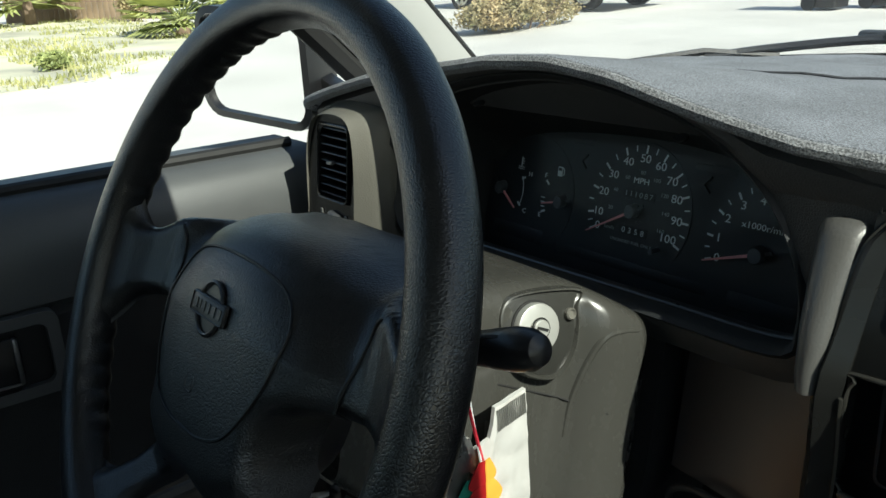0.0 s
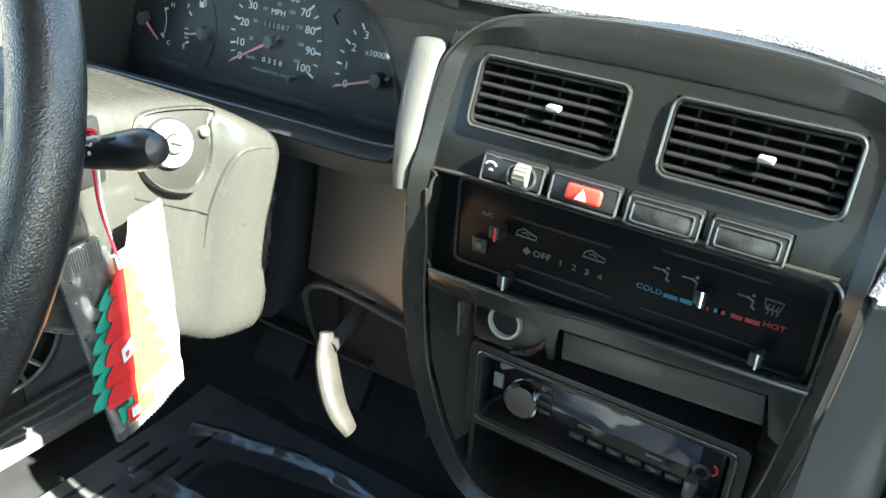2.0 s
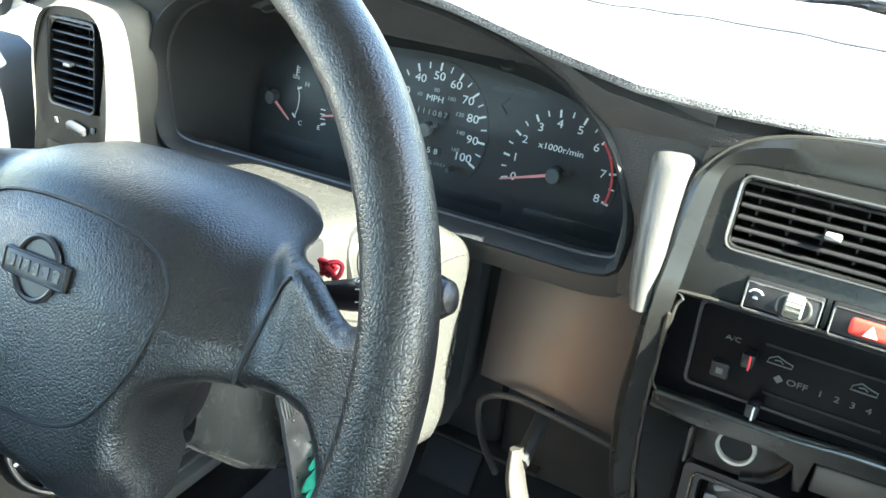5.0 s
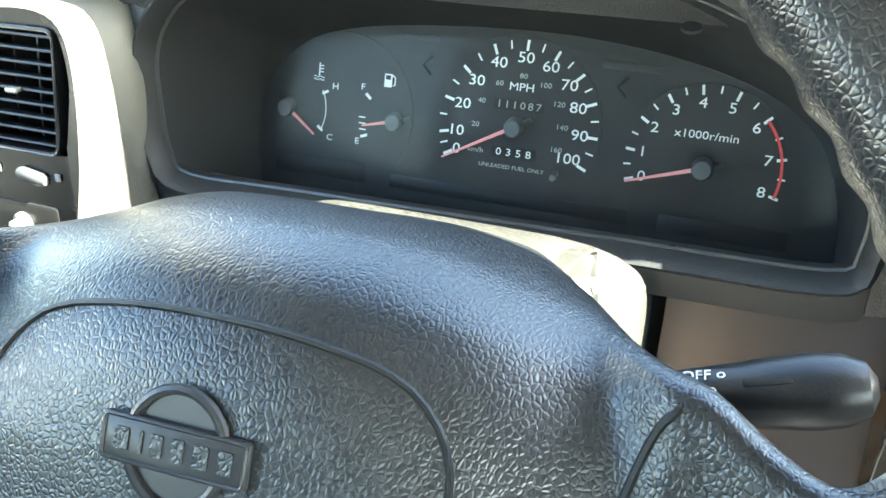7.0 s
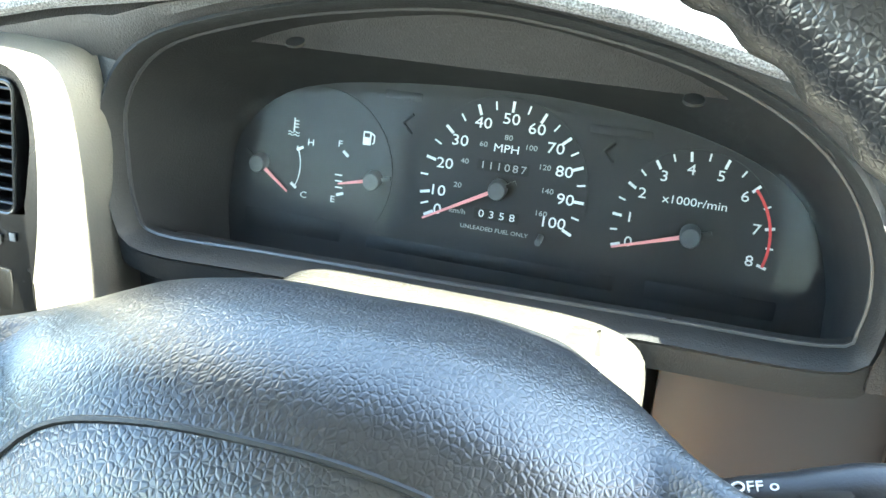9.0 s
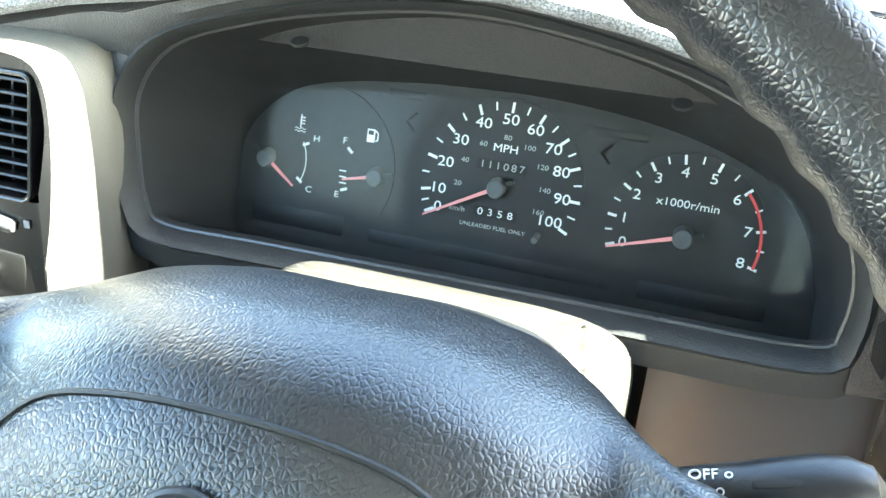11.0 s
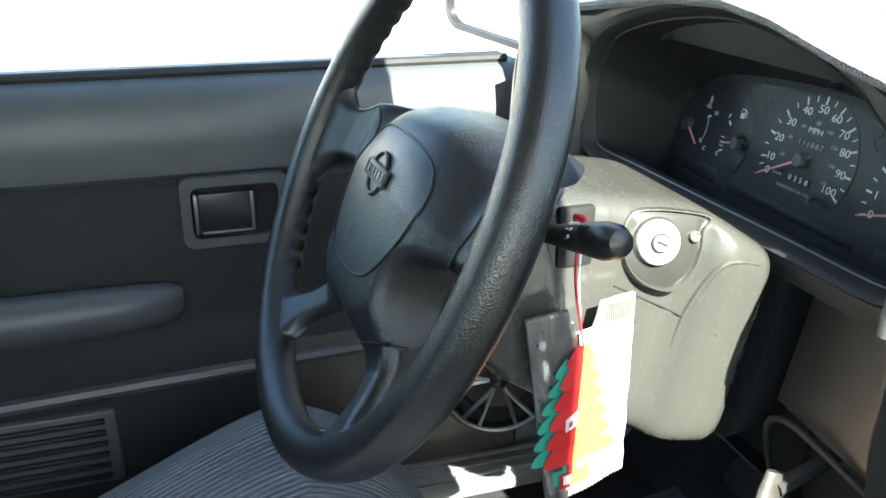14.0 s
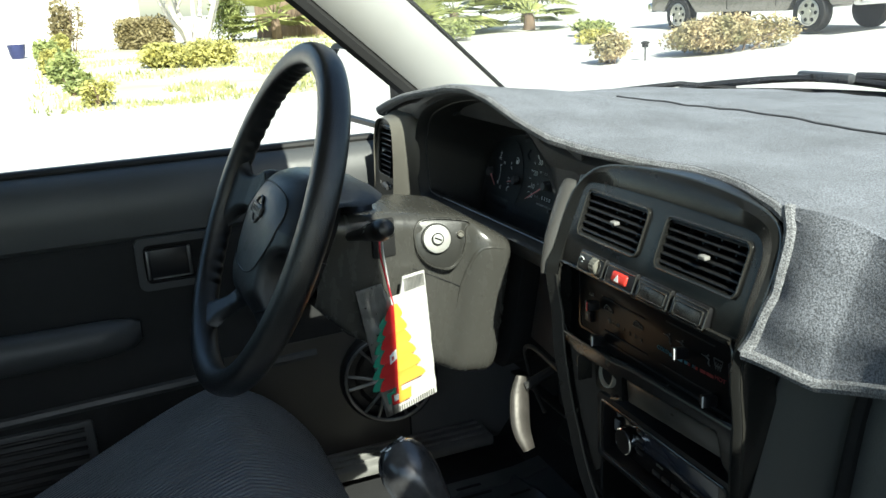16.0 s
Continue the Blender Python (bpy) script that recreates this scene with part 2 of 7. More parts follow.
def prism(pts, vec, bev=0.0, bm=None, seg=2):
    """A flat outline of 3D points, pushed out along vec."""
    own = bmesh.new()
    vec = Vector(vec)
    a = [own.verts.new(Vector(p)) for p in pts]
    b = [own.verts.new(Vector(p) + vec) for p in pts]
    n = len(pts)
    own.faces.new(a[::-1])
    own.faces.new(b)
    for i in range(n):
        j = (i + 1) % n
        own.faces.new((a[i], a[j], b[j], b[i]))
    if bev:
        bevel(own, own.edges[:], bev, seg)
    return merge(bm, own)


def rrect(w, h, r, n=5):
    """The outline of a rounded rectangle about the origin."""
    out = []
    for cx, cy, a0 in ((w / 2 - r, h / 2 - r, 0), (-w / 2 + r, h / 2 - r, 90), (-w / 2 + r, -h / 2 + r, 180), (w / 2 - r, -h / 2 + r, 270)):
        for k in range(n + 1):
            a = radians(a0 + 90 * k / n)
            out.append((cx + r * math.cos(a), cy + r * math.sin(a)))
    return out


def smooth_loop(pts, per=4):
    """A closed Catmull-Rom curve through 2D or 3D points."""
    pts = [Vector(p) for p in pts]
    n, out = len(pts), []
    for i in range(n):
        p0, p1, p2, p3 = (pts[(i + k - 1) % n] for k in range(4))
        for k in range(per):
            t = k / per
            out.append(0.5 * (2 * p1 + (p2 - p0) * t + (2 * p0 - 5 * p1 + 4 * p2 - p3) * t * t + (3 * p1 - p0 - 3 * p2 + p3) * t ** 3))
    return out


def smooth_line(pts, per=6):
    pts = [Vector(p) for p in pts]
    q = [pts[0] * 2 - pts[1]] + pts + [pts[-1] * 2 - pts[-2]]
    out = []
    for i in range(1, len(q) - 2):
        p0, p1, p2, p3 = q[i - 1:i + 3]
        for k in range(per):
            t = k / per
            out.append(0.5 * (2 * p1 + (p2 - p0) * t + (2 * p0 - 5 * p1 + 4 * p2 - p3) * t * t + (3 * p1 - p0 - 3 * p2 + p3) * t ** 3))
    return out + [pts[-1]]


def sheet(fn, nu, nv, thick=(0, 0, -0.004), bm=None):
    """A surface fn(u, v) with u, v from 0 to 1, given thickness along a vector."""
    own = bmesh.new()
    t = Vector(thick)
    top = [[own.verts.new(Vector(fn(i / nu, j / nv))) for j in range(nv + 1)] for i in range(nu + 1)]
    low = [[own.verts.new(v.co + t) for v in r] for r in top]
    for i in range(nu):
        for j in range(nv):
            own.faces.new((top[i][j], top[i + 1][j], top[i + 1][j + 1], top[i][j + 1]))
            own.faces.new((low[i][j], low[i][j + 1], low[i + 1][j + 1], low[i + 1][j]))
    for i in range(nu):
        own.faces.new((top[i][0], low[i][0], low[i + 1][0], top[i + 1][0]))
        own.faces.new((top[i][nv], top[i + 1][nv], low[i + 1][nv], low[i][nv]))
    for j in range(nv):
        own.faces.new((top[0][j], top[0][j + 1], low[0][j + 1], low[0][j]))
        own.faces.new((top[nu][j], low[nu][j], low[nu][j + 1], top[nu][j + 1]))
    return merge(bm, own)


def interp(x, table):
    """Straight-line interpolation in a table of pairs with rising first members."""
    xs, ys = zip(*table)
    return float(np.interp(x, xs, ys))


def lettering(name, text, m, size, mat, parent, align="CENTER", depth=0.0002):
    """Raised print: text in its own plane (x right, y up), placed by the matrix m."""
    cu = bpy.data.curves.new("print", "FONT")
    cu.body = text
    cu.size = size
    cu.align_x = align
    cu.align_y = "CENTER"
    cu.extrude = depth
    cu.resolution_u = 3
    tmp = bpy.data.objects.new("print", cu)
    me = bpy.data.meshes.new_from_object(tmp)
    bpy.data.objects.remove(tmp)
    bpy.data.curves.remove(cu)
    me.name = name
    me.transform(m)
    me.materials.clear()
    me.materials.append(mat)
    ob = new(name, me)
    ob.parent = parent
    if parent.type == "EMPTY":
        ob.matrix_parent_inverse = parent.matrix_basis.inverted()
    return ob


def facing_back(x, y, z, lean=0.0, spin=0.0):
    """A plane that faces the rear of the cab, leaning by degrees, for print: its x to the right, its y up."""
    return Matrix.Translation((x, y, z)) @ pose(0, 0, 0, 90 - lean, 0, 0) @ pose(0, 0, 0, 0, 0, spin)


# ---- the cab's shell ----
XC = 0.10                      # the cab's middle
FLOOR_Z = 0.38


def stack_y(z):
    """How far ahead the face of the centre stack lies at height z."""
    return interp(z, ((0.60, 0.606), (0.75, 0.600), (0.84, 0.588), (0.88, 0.585), (0.92, 0.577), (0.945, 0.580), (0.966, 0.586), (1.004, 0.600), (1.035, 0.612), (1.06, 0.625)))


def build_shell():
    fl = box((XC, 0.10, FLOOR_Z - 0.02), (1.50, 1.75, 0.04))
    tagged(part("floor", fl, FLOOR_CARPET), "dark carpeted cab floor", "floor", kind="structure")
    toe = prism([(-0.66, 0.80, FLOOR_Z), (-0.66, 0.98, 0.62), (-0.66, 1.00, 1.00), (-0.66, 1.04, 1.00), (-0.66, 1.04, FLOOR_Z)], (1.52, 0, 0))
    tagged(part("wall_firewall", toe, FLOOR_CARPET), "dark carpeted firewall and toe board", "wall", kind="structure")
    ring = lambda y, w, h: [(0.10 + w * math.cos(a), y, FLOOR_Z - 0.03 + h * math.sin(a)) for a in [math.pi * k / 14 for k in range(15)]]
    tun = loft([ring(-0.70, 0.15, 0.10), ring(0.2, 0.15, 0.13), ring(0.6, 0.17, 0.20), ring(0.97, 0.20, 0.26)], closed=False)
    tagged(part("floor_tunnel", tun, FLOOR_CARPET), "carpeted transmission tunnel", "floor", kind="structure")
    roof = sheet(lambda u, v: (-0.52 + 1.24 * u, 0.25 - 1.01 * v, 1.362 + 0.05 * math.sin(math.pi * u) + 0.03 * math.sin(math.pi * min(1, v * 1.2))), 12, 10, (0, 0, 0.03))
    tagged(part("ceiling", roof, HEADLINER), "pale cloth headliner", "ceiling", kind="structure")
    bm = box((XC, -0.76, 0.68), (1.50, 0.04, 0.62))
    box((XC, -0.76, 1.40), (1.40, 0.04, 0.20), bm=bm)
    for sx in (-0.60, 0.80):
        box((sx, -0.76, 1.20), (0.16, 0.04, 0.45), bm=bm)
    tagged(part("wall_rear", bm, TRIM_GREY), "grey trimmed rear cab wall", "wall", kind="structure")
    # windshield and its frame
    n = 14
    low = lambda u: Vector((XC + 0.695 * (2 * u - 1), 1.22 - 0.40 * (2 * u - 1) ** 4, 1.005))
    top = lambda u: Vector((XC + 0.569 * (2 * u - 1), 0.435 - 0.004 * abs(2 * u - 1) ** 4, 1.345 - 0.015 * abs(2 * u - 1) ** 4))
    glass = sheet(lambda u, v: low(u).lerp(top(u), v), n, 6, (0, 0.004, 0.003))
    g = tagged(part("window_1", glass, GLASS), "clear curved windshield", "windshield", kind="structure")
    g.visible_shadow = False
    cow = sheet(lambda u, v: (low(u).x * 1.02, low(u).y + 0.012 + 0.16 * v, 0.985 - 0.03 * v), n, 2, (0, 0, -0.03))
    tagged(part("trim_cowl", cow, RUBBER), "black cowl panel under the windshield", "cowl", kind="structure")
    hood = sheet(lambda u, v: (XC - 0.66 + 1.32 * u, 1.33 + 0.95 * v, 0.965 + 0.02 * math.sin(math.pi * u) - 0.10 * v ** 2), 10, 8, (0, 0, -0.05))
    tagged(part("trim_hood", hood, BODY_WHITE), "white painted engine hood", "car hood", kind="structure")
    for i, s in enumerate((-1, 1)):
        b = low(0.5 + 0.5 * s)
        t = top(0.5 + 0.5 * s)
        pil = thing("trim_a_pillar", b, "grey trimmed windshield pillar with a black door seal", "pillar", kind="structure")
        d = (t - b).normalized()
        inw = Vector((-s, 0, 0))
        nrm = d.cross(inw).normalized() * s
        back = d.cross(nrm).normalized() * s
        prof = [(0.0, 0.0), (0.012, 0.016), (-0.01, 0.024), (-0.05, 0.024), (-0.075, 0.012), (-0.08, -0.012), (-0.05, -0.03), (0.0, -0.02)]
        # profile: along 'rear' and inward
        rear = Vector((-s * -0.25, -0.86, -0.45))
        rear = (rear - d * rear.dot(d)).normalized()
        ins = d.cross(rear).normalized()
        if ins.x * s > 0:
            ins = -ins
        rings = [[b.lerp(t, k) + rear * -p + ins * q for p, q in prof] for k in (-0.12, 0.2, 0.5, 0.8, 1.05)]
        part("pillar_trim", loft(rings, cap0=True, cap1=True), PILLAR_TRIM, pil)
        part("door_seal", tube([b.lerp(t, k) + rear * 0.088 + ins * 0.004 for k in (-0.12, 0.3, 0.7, 1.05)], 0.014, 8), RUBBER, pil, "black rubber door seal")
        part("glass_edge", tube([b.lerp(t, k) - rear * 0.012 + ins * 0.006 for k in (-0.1, 0.3, 0.7, 1.05)], 0.006, 8), RUBBER, pil, "black windshield edge")
    hd = sheet(lambda u, v: (top(u).x * 1.01, top(u).y + (0.20 - top(u).y) * v, top(u).z - 0.006 + 0.012 * v), 24, 3, (0, 0, 0.05))
    tagged(part("trim_header", hd, TRIM_GREY), "grey windshield header trim", "trim", kind="structure")


EDGE_METAL = material("edge_metal", (0.22, 0.22, 0.215), 0.35, metal=0.8, vary=0.3, vary_scale=60)
LOWER_TRIM = material("lower_trim", (0.085, 0.08, 0.072), 0.45, grain=0.2, grain_scale=900, vary=0.15)


def build_door(x0, s, y_front, full):
    """One door: s is +1 where the cab lies at greater x."""
    d = thing("door_1" if s > 0 else "door_2", (x0, 0.0, 0.40), "dark grey vinyl door trim with an armrest" if full else "dark grey vinyl passenger door trim", "car door", kind="structure")
    X = lambda dx: x0 + s * dx
    y0 = -0.72
    # shoulder: rolls from the sill down to the panel
    prof = [(-0.115, 0.967), (-0.028, 0.967), (-0.014, 0.961), (-0.004, 0.946), (0.004, 0.925), (0.006, 0.90), (0.004, 0.868), (-0.004, 0.861), (-0.115, 0.861)]
    rings = [[(X(dx), y, z) for dx, z in prof] for y in np.linspace(y0, y_front, 14)]
    part("shoulder", loft(rings, cap0=True, cap1=True), DOOR_VINYL, d)
    prof = [(-0.115, 0.861), (-0.006, 0.861), (0.0, 0.853), (0.0, 0.70), (0.004, 0.672), (0.010, 0.66), (0.010, 0.63), (0.008, 0.56), (0.004, 0.44), (0.002, 0.37), (-0.115, 0.37)]
    rings = [[(X(dx), y, z - 0.03 * max(0, -y) * (z < 0.69) + 0.0 * y) for dx, z in prof] for y in np.linspace(y0, y_front, 14)]
    part("panel", loft(rings, cap0=True, cap1=True), DOOR_CLOTH, d)
    part("window_seal", tube([(X(-0.036), y, 0.971) for y in np.linspace(y0, y_front - 0.02, 10)], 0.006, 8), RUBBER, d, "black rubber window seal")
    part("outer_skin", box((X(-0.10), (y0 + y_front) / 2, 0.66), (0.03, y_front - y0, 0.60), 0.006), BODY_WHITE, d, "white painted outer skin")
    fr = box((X(-0.05), -0.74, 1.17), (0.06, 0.06, 0.42), 0.01)
    part("window_frame", fr, RUBBER, d)
    part("roof_rail", tube([(X(0.10), -0.75, 1.37), (X(0.12), 0.20, 1.36), (X(0.165), 0.44, 1.335)], 0.032, 12), TRIM_GREY, d)
    if not full:
        return d
    # armrest
    arm = []
    for y, h, w in ((-0.70, 0.030, 0.055), (-0.2, 0.030, 0.055), (0.05, 0.030, 0.053), (0.14, 0.028, 0.047), (0.18, 0.024, 0.036), (0.195, 0.014, 0.018)):
        arm.append([(X(w / 2 - 0.004 + w / 2 * math.cos(a)), y, 0.722 + h * math.sin(a)) for a in [2 * math.pi * k / 18 for k in range(18)]])
    part("armrest", loft(arm, cap0=True, cap1=True), DOOR_VINYL, d, "padded dark armrest")
    trim = lambda u, v: (X(0.0125 - 0.004 * v), 0.31 + (y_front - 0.315) * u, 0.652 - 0.25 * v + 0.008 * u)
    part("lower_trim", sheet(trim, 10, 8, (-0.010 * s, 0, 0)), LOWER_TRIM, d, "warm grey plastic lower trim")
    # pocket lip and the slatted speaker grille
    part("pocket_lip", tube([(X(0.010), y, 0.625 - 0.035 * (0.3 - y)) for y in np.linspace(y0, 0.46, 12)], 0.009, 8), DOOR_VINYL, d)
    grille = part("speaker_grille", box((X(0.006), -0.02, 0.545), (0.02, 0.25, 0.10), 0.006), DOOR_VINYL, d, "slatted dark speaker grille")
    for k in range(6):
        part("slat", box((X(0.018), -0.02, 0.508 + 0.015 * k), (0.008, 0.225, 0.006), 0.002), VENT_PLASTIC, grille)
    # inner release in its cup
    hb = part("handle_bezel", None or ring_plate(rrect(0.118, 0.082, 0.012), rrect(0.096, 0.060, 0.009), lambda a, b: (X(0.012), 0.262 + a, 0.823 + b), (s * -0.018, 0, 0)), DOOR_VINYL, d)
    part("handle_cup", box((X(0.0015), 0.262, 0.823), (0.003, 0.100, 0.064)), SHADE_AND_BLACK, hb)
    part("handle_lever", box((X(0.010), 0.252, 0.823), (0.007, 0.062, 0.046), 0.003), BLACK_PLASTIC, hb, "black release lever")
    for dy in (-0.033, 0.028):
        part("lever_edge", box((X(0.012), 0.252 + dy, 0.823), (0.010, 0.005, 0.046), 0.002), EDGE_METAL, hb, "bright lever edge")
    part("lever_lip", box((X(0.013), 0.252, 0.801), (0.008, 0.056, 0.0018), 0.0006), EDGE_METAL, hb, "bright lever edge")
    return d


def ring_plate(outer, inner, at, push, bev=0.0):
    """A flat frame between two outlines of one length; at(a, b) places a point, push gives its depth."""
    n = len(outer)
    p = Vector(push)
    o = [Vector(at(*q)) for q in outer]
    i = [Vector(at(*q)) for q in inner]
    rings = [o, i, [v + p for v in i], [v + p for v in o], o]
    bm = loft(rings)
    bmesh.ops.remove_doubles(bm, verts=bm.verts, dist=1e-6)
    return bm


def build_mirror():
    m = thing("side_mirror", (-0.73, 0.67, 0.98), "black-rimmed side mirror on the driver's door", "mirror")
    nrm = Vector((0.35, -0.94, 0)).normalized()
    right = Vector((0.94, 0.35, 0)).normalized()
    c = Vector((-0.818, 0.632, 1.042))
    at = lambda a, b, d=0.0: c + right * a + Vector((0, 0, b + a * -0.10)) + nrm * d
    out = rrect(0.185, 0.140, 0.03)
    inn = rrect(0.168, 0.122, 0.024)
    rings = [[at(a * k, b * k, d) for a, b in out] for k, d in ((0.6, -0.075), (0.9, -0.06), (1.0, -0.02), (1.0, 0.004))]
    rings += [[at(a, b, d) for a, b in inn] for d in (0.006, -0.004)]
    part("housing", loft(rings, cap0=True, cap1=True), BLACK_PLASTIC, m)
    part("mirror_glass", prism([at(a, b, -0.003) for a, b in inn], nrm * 0.002), MIRROR, m, "clear mirror glass")
    part("arm", prism([at(0.08, -0.055, -0.02), at(0.14, -0.06, -0.01), at(0.14, -0.02, -0.01), at(0.08, 0.0, -0.02)], nrm * -0.03, 0.004), BLACK_PLASTIC, m)


MIRROR = material("mirror_silver", (0.9, 0.9, 0.9), 0.02, metal=1.0, vary=0.01)
build_shell()
build_door(-0.64, 1, 0.62, True)
build_door(0.84, -1, 0.62, False)
build_mirror()


# ---- dashboard ----
HOOD = [(-0.462, 0.930), (-0.465, 0.960), (-0.462, 0.996), (-0.438, 1.026), (-0.390, 1.044), (-0.335, 1.056), (-0.275, 1.063), (-0.222, 1.060), (-0.160, 1.048),
        (-0.114, 1.029), (-0.084, 1.003), (-0.066, 0.968), (-0.064, 0.936), (-0.076, 0.924), (-0.16, 0.922), (-0.27, 0.920), (-0.38, 0.918), (-0.449, 0.917)]
FACE = [(-0.446, 0.900), (-0.446, 0.932), (-0.442, 0.957), (-0.420, 0.982), (-0.385, 0.996), (-0.33, 1.003), (-0.264, 1.006), (-0.211, 1.004), (-0.160, 0.997),
        (-0.116, 0.984), (-0.088, 0.966), (-0.072, 0.940), (-0.064, 0.905), (-0.074, 0.876), (-0.16, 0.872), (-0.27, 0.870), (-0.38, 0.870), (-0.434, 0.872)]
LEAN = math.tan(radians(13))   # the gauges lean back
MAT_EDGE = ((-0.66, 1.016), (-0.636, 1.018), (-0.611, 1.028), (-0.55, 1.044), (-0.486, 1.059), (-0.379, 1.076), (-0.313, 1.084), (-0.247, 1.085), (-0.185, 1.078), (-0.118, 1.063),
            (-0.061, 1.050), (-0.014, 1.044), (0.054, 1.041), (0.12, 1.042), (0.18, 1.041), (0.225, 1.037), (0.245, 1.030))


def grown(loop, d):
    """An outline in x and z, moved outward by d."""
    n = len(loop)
    out = []
    for i in range(n):
        a, b = Vector(loop[i - 1]), Vector(loop[(i + 1) % n])
        t = (b - a).normalized()
        out.append((loop[i][0] - t.y * d, loop[i][1] + t.x * d))
    return out


def build_dashboard():
    dash = thing("dashboard", (XC, 0.75, 0.75), "dark grey moulded dashboard with a hooded gauge opening", "dashboard")
    hood = [tuple(p) for p in smooth_loop(HOOD, 4)]
    face = [tuple(p) for p in smooth_loop(FACE, 4)]
    ring = lambda lp, y: [(x, y, z) for x, z in lp]
    lp2 = lambda d: grown(hood, d)
    # hooded surround: recess walls, lip, rounded outside
    rings = [[(x, 0.702 + LEAN * (z - 0.945), z) for x, z in face], ring(hood, 0.622), ring(lp2(0.003), 0.606), ring(lp2(0.007), 0.601), ring(lp2(0.010), 0.604), ring(lp2(0.0115), 0.612), ring(lp2(0.012), 0.632)]
    part("gauge_hood", loft(rings), HOOD_GREY, dash)
    low = lambda lp, y: [(x, y, min(z, interp(x, MAT_EDGE) - 0.006 - 0.5 * (y - 0.606))) for x, z in lp]      # below the mat
    part("hood_collar", loft([low(lp2(0.0105), 0.606), low(lp2(0.016), 0.6065), low(lp2(0.027), 0.610), low(lp2(0.029), 0.640)]), HOOD_GREY, dash)
    part("hood_lip", tube([(x, 0.616, z) for x, z in lp2(0.001)], 0.0014, 6, closed=True), LIP_GREY, dash, "rubbed lip round the gauges")
    # soft brow over the hood, below the mat
    brow = []
    hood_top = sorted(HOOD[2:11])
    for x in np.linspace(-0.60, 0.25, 60):
        z = interp(x, MAT_EDGE)
        lo = min(z - 0.014, max(z - 0.045, interp(x, hood_top) + 0.006)) if -0.47 < x < -0.08 else z - 0.04
        back = interp(x, ((-0.06, 0.0), (-0.02, 0.004), (0.01, 0.010), (0.06, 0.030), (0.113, 0.043), (0.15, 0.042), (0.186, 0.035), (0.234, 0.024), (0.25, 0.024)))
        if x > 0.0:
            lo = z - max(0.022, 0.040 - x * 0.4)
        brow.append([(px, py + back * (py < 0.7), pz) for px, py, pz in ((x, 0.90, 0.99), (x, 0.70, min(z - 0.012, 1.030)), (x, 0.64, min(z - 0.022, 1.032)), (x, 0.622, z - 0.013), (x, 0.606, z - 0.010), (x, 0.599, (z * 2 + lo) / 3 - 0.004), (x, 0.599, (z + lo * 2) / 3), (x, 0.606, lo), (x, 0.628, lo + 0.001), (x, 0.66, min(lo, 1.035)), (x, 0.90, 0.97))])
    part("brow", loft(brow, closed=True, cap0=True, cap1=True), DASH_SOFT, dash)
    # pod for the outer vent
    pod = [(-0.612, 0.80), (-0.608, 0.90), (-0.598, 0.97), (-0.582, 1.008), (-0.555, 1.028), (-0.50, 1.030), (-0.474, 1.020), (-0.468, 0.98), (-0.470, 0.92), (-0.474, 0.86), (-0.480, 0.80)]
    mk = lambda lp, y: [(x, y, z) for x, z in lp]
    soft = lambda lp: [tuple(p) for p in smooth_loop(lp, 4)]
    pod = soft(pod)
    shrink = lambda k, dx=0: [(-0.54 + (x + 0.54) * k + dx, 0.92 + (z - 0.92) * k) for x, z in pod]
    ins = [(-0.592, 0.862), (-0.589, 0.92), (-0.583, 0.970), (-0.571, 1.002), (-0.553, 1.016), (-0.515, 1.020), (-0.494, 1.011), (-0.490, 0.98), (-0.496, 0.93), (-0.505, 0.89), (-0.511, 0.855)]
    ins = soft(ins)
    rings = [mk(pod, 0.80), mk(pod, 0.625), mk(shrink(0.996), 0.606), mk(shrink(0.980, -0.001), 0.597), mk([(a[0] * 0.5 + b[0] * 0.5, a[1] * 0.5 + b[1] * 0.5) for a, b in zip(shrink(0.95), ins)], 0.584), mk(ins, 0.572), mk(ins, 0.600)]
    part("vent_pod", loft(rings, cap0=True), GREY_PLASTIC, dash, "grey pod round the outer vent")
    hole = [(-0.566, 0.933), (-0.570, 0.95), (-0.568, 0.975), (-0.562, 0.996), (-0.550, 1.006), (-0.515, 1.009), (-0.503, 1.004), (-0.499, 0.98), (-0.503, 0.955), (-0.507, 0.938), (-0.510, 0.932)]
    hole = soft(hole)
    pi = lambda lp, y: [(x, y + 0.05 * (z - 0.94), z) for x, z in lp]
    insert = part("vent_insert", loft([pi(ins, 0.586), pi(ins, 0.574), pi(hole, 0.576), pi(hole, 0.60)]), STACK_PLASTIC, dash, "dark insert with the outer vent")
    part("vent_lever", lathe((-0.545, 0.572, 0.9185), (0.7, 0, -0.12), ((0, 0.003), (0.003, 0.0045), (0.018, 0.0045), (0.021, 0.003)), 12), LIP_GREY, insert, "shiny grey vent lever")
    for x in (-0.563, -0.516):
        part("lever_mark", box((x, 0.5735, 0.918), (0.004, 0.001, 0.005), 0.0004), CHROME_WORN, insert)
    part("lower_switch", box((-0.549, 0.577, 0.880), (0.060, 0.012, 0.036), 0.003), STACK_PLASTIC, insert, "mirror switch block")
    part("switch_stick", lathe((-0.548, 0.572, 0.884), (0, -1, 0), ((0, 0.007), (0.003, 0.007), (0.004, 0.004), (0.010, 0.004), (0.012, 0.002)), 14), CHROME_WORN, insert, "worn mirror control stick")
    # knee panel beside the column, its open cubby below a near-black box for shade
    kn = lambda u, v: (-0.150 + 0.128 * u, 0.622 - 0.020 * v + 0.012 * (1 - u), 0.905 - 0.105 * v)
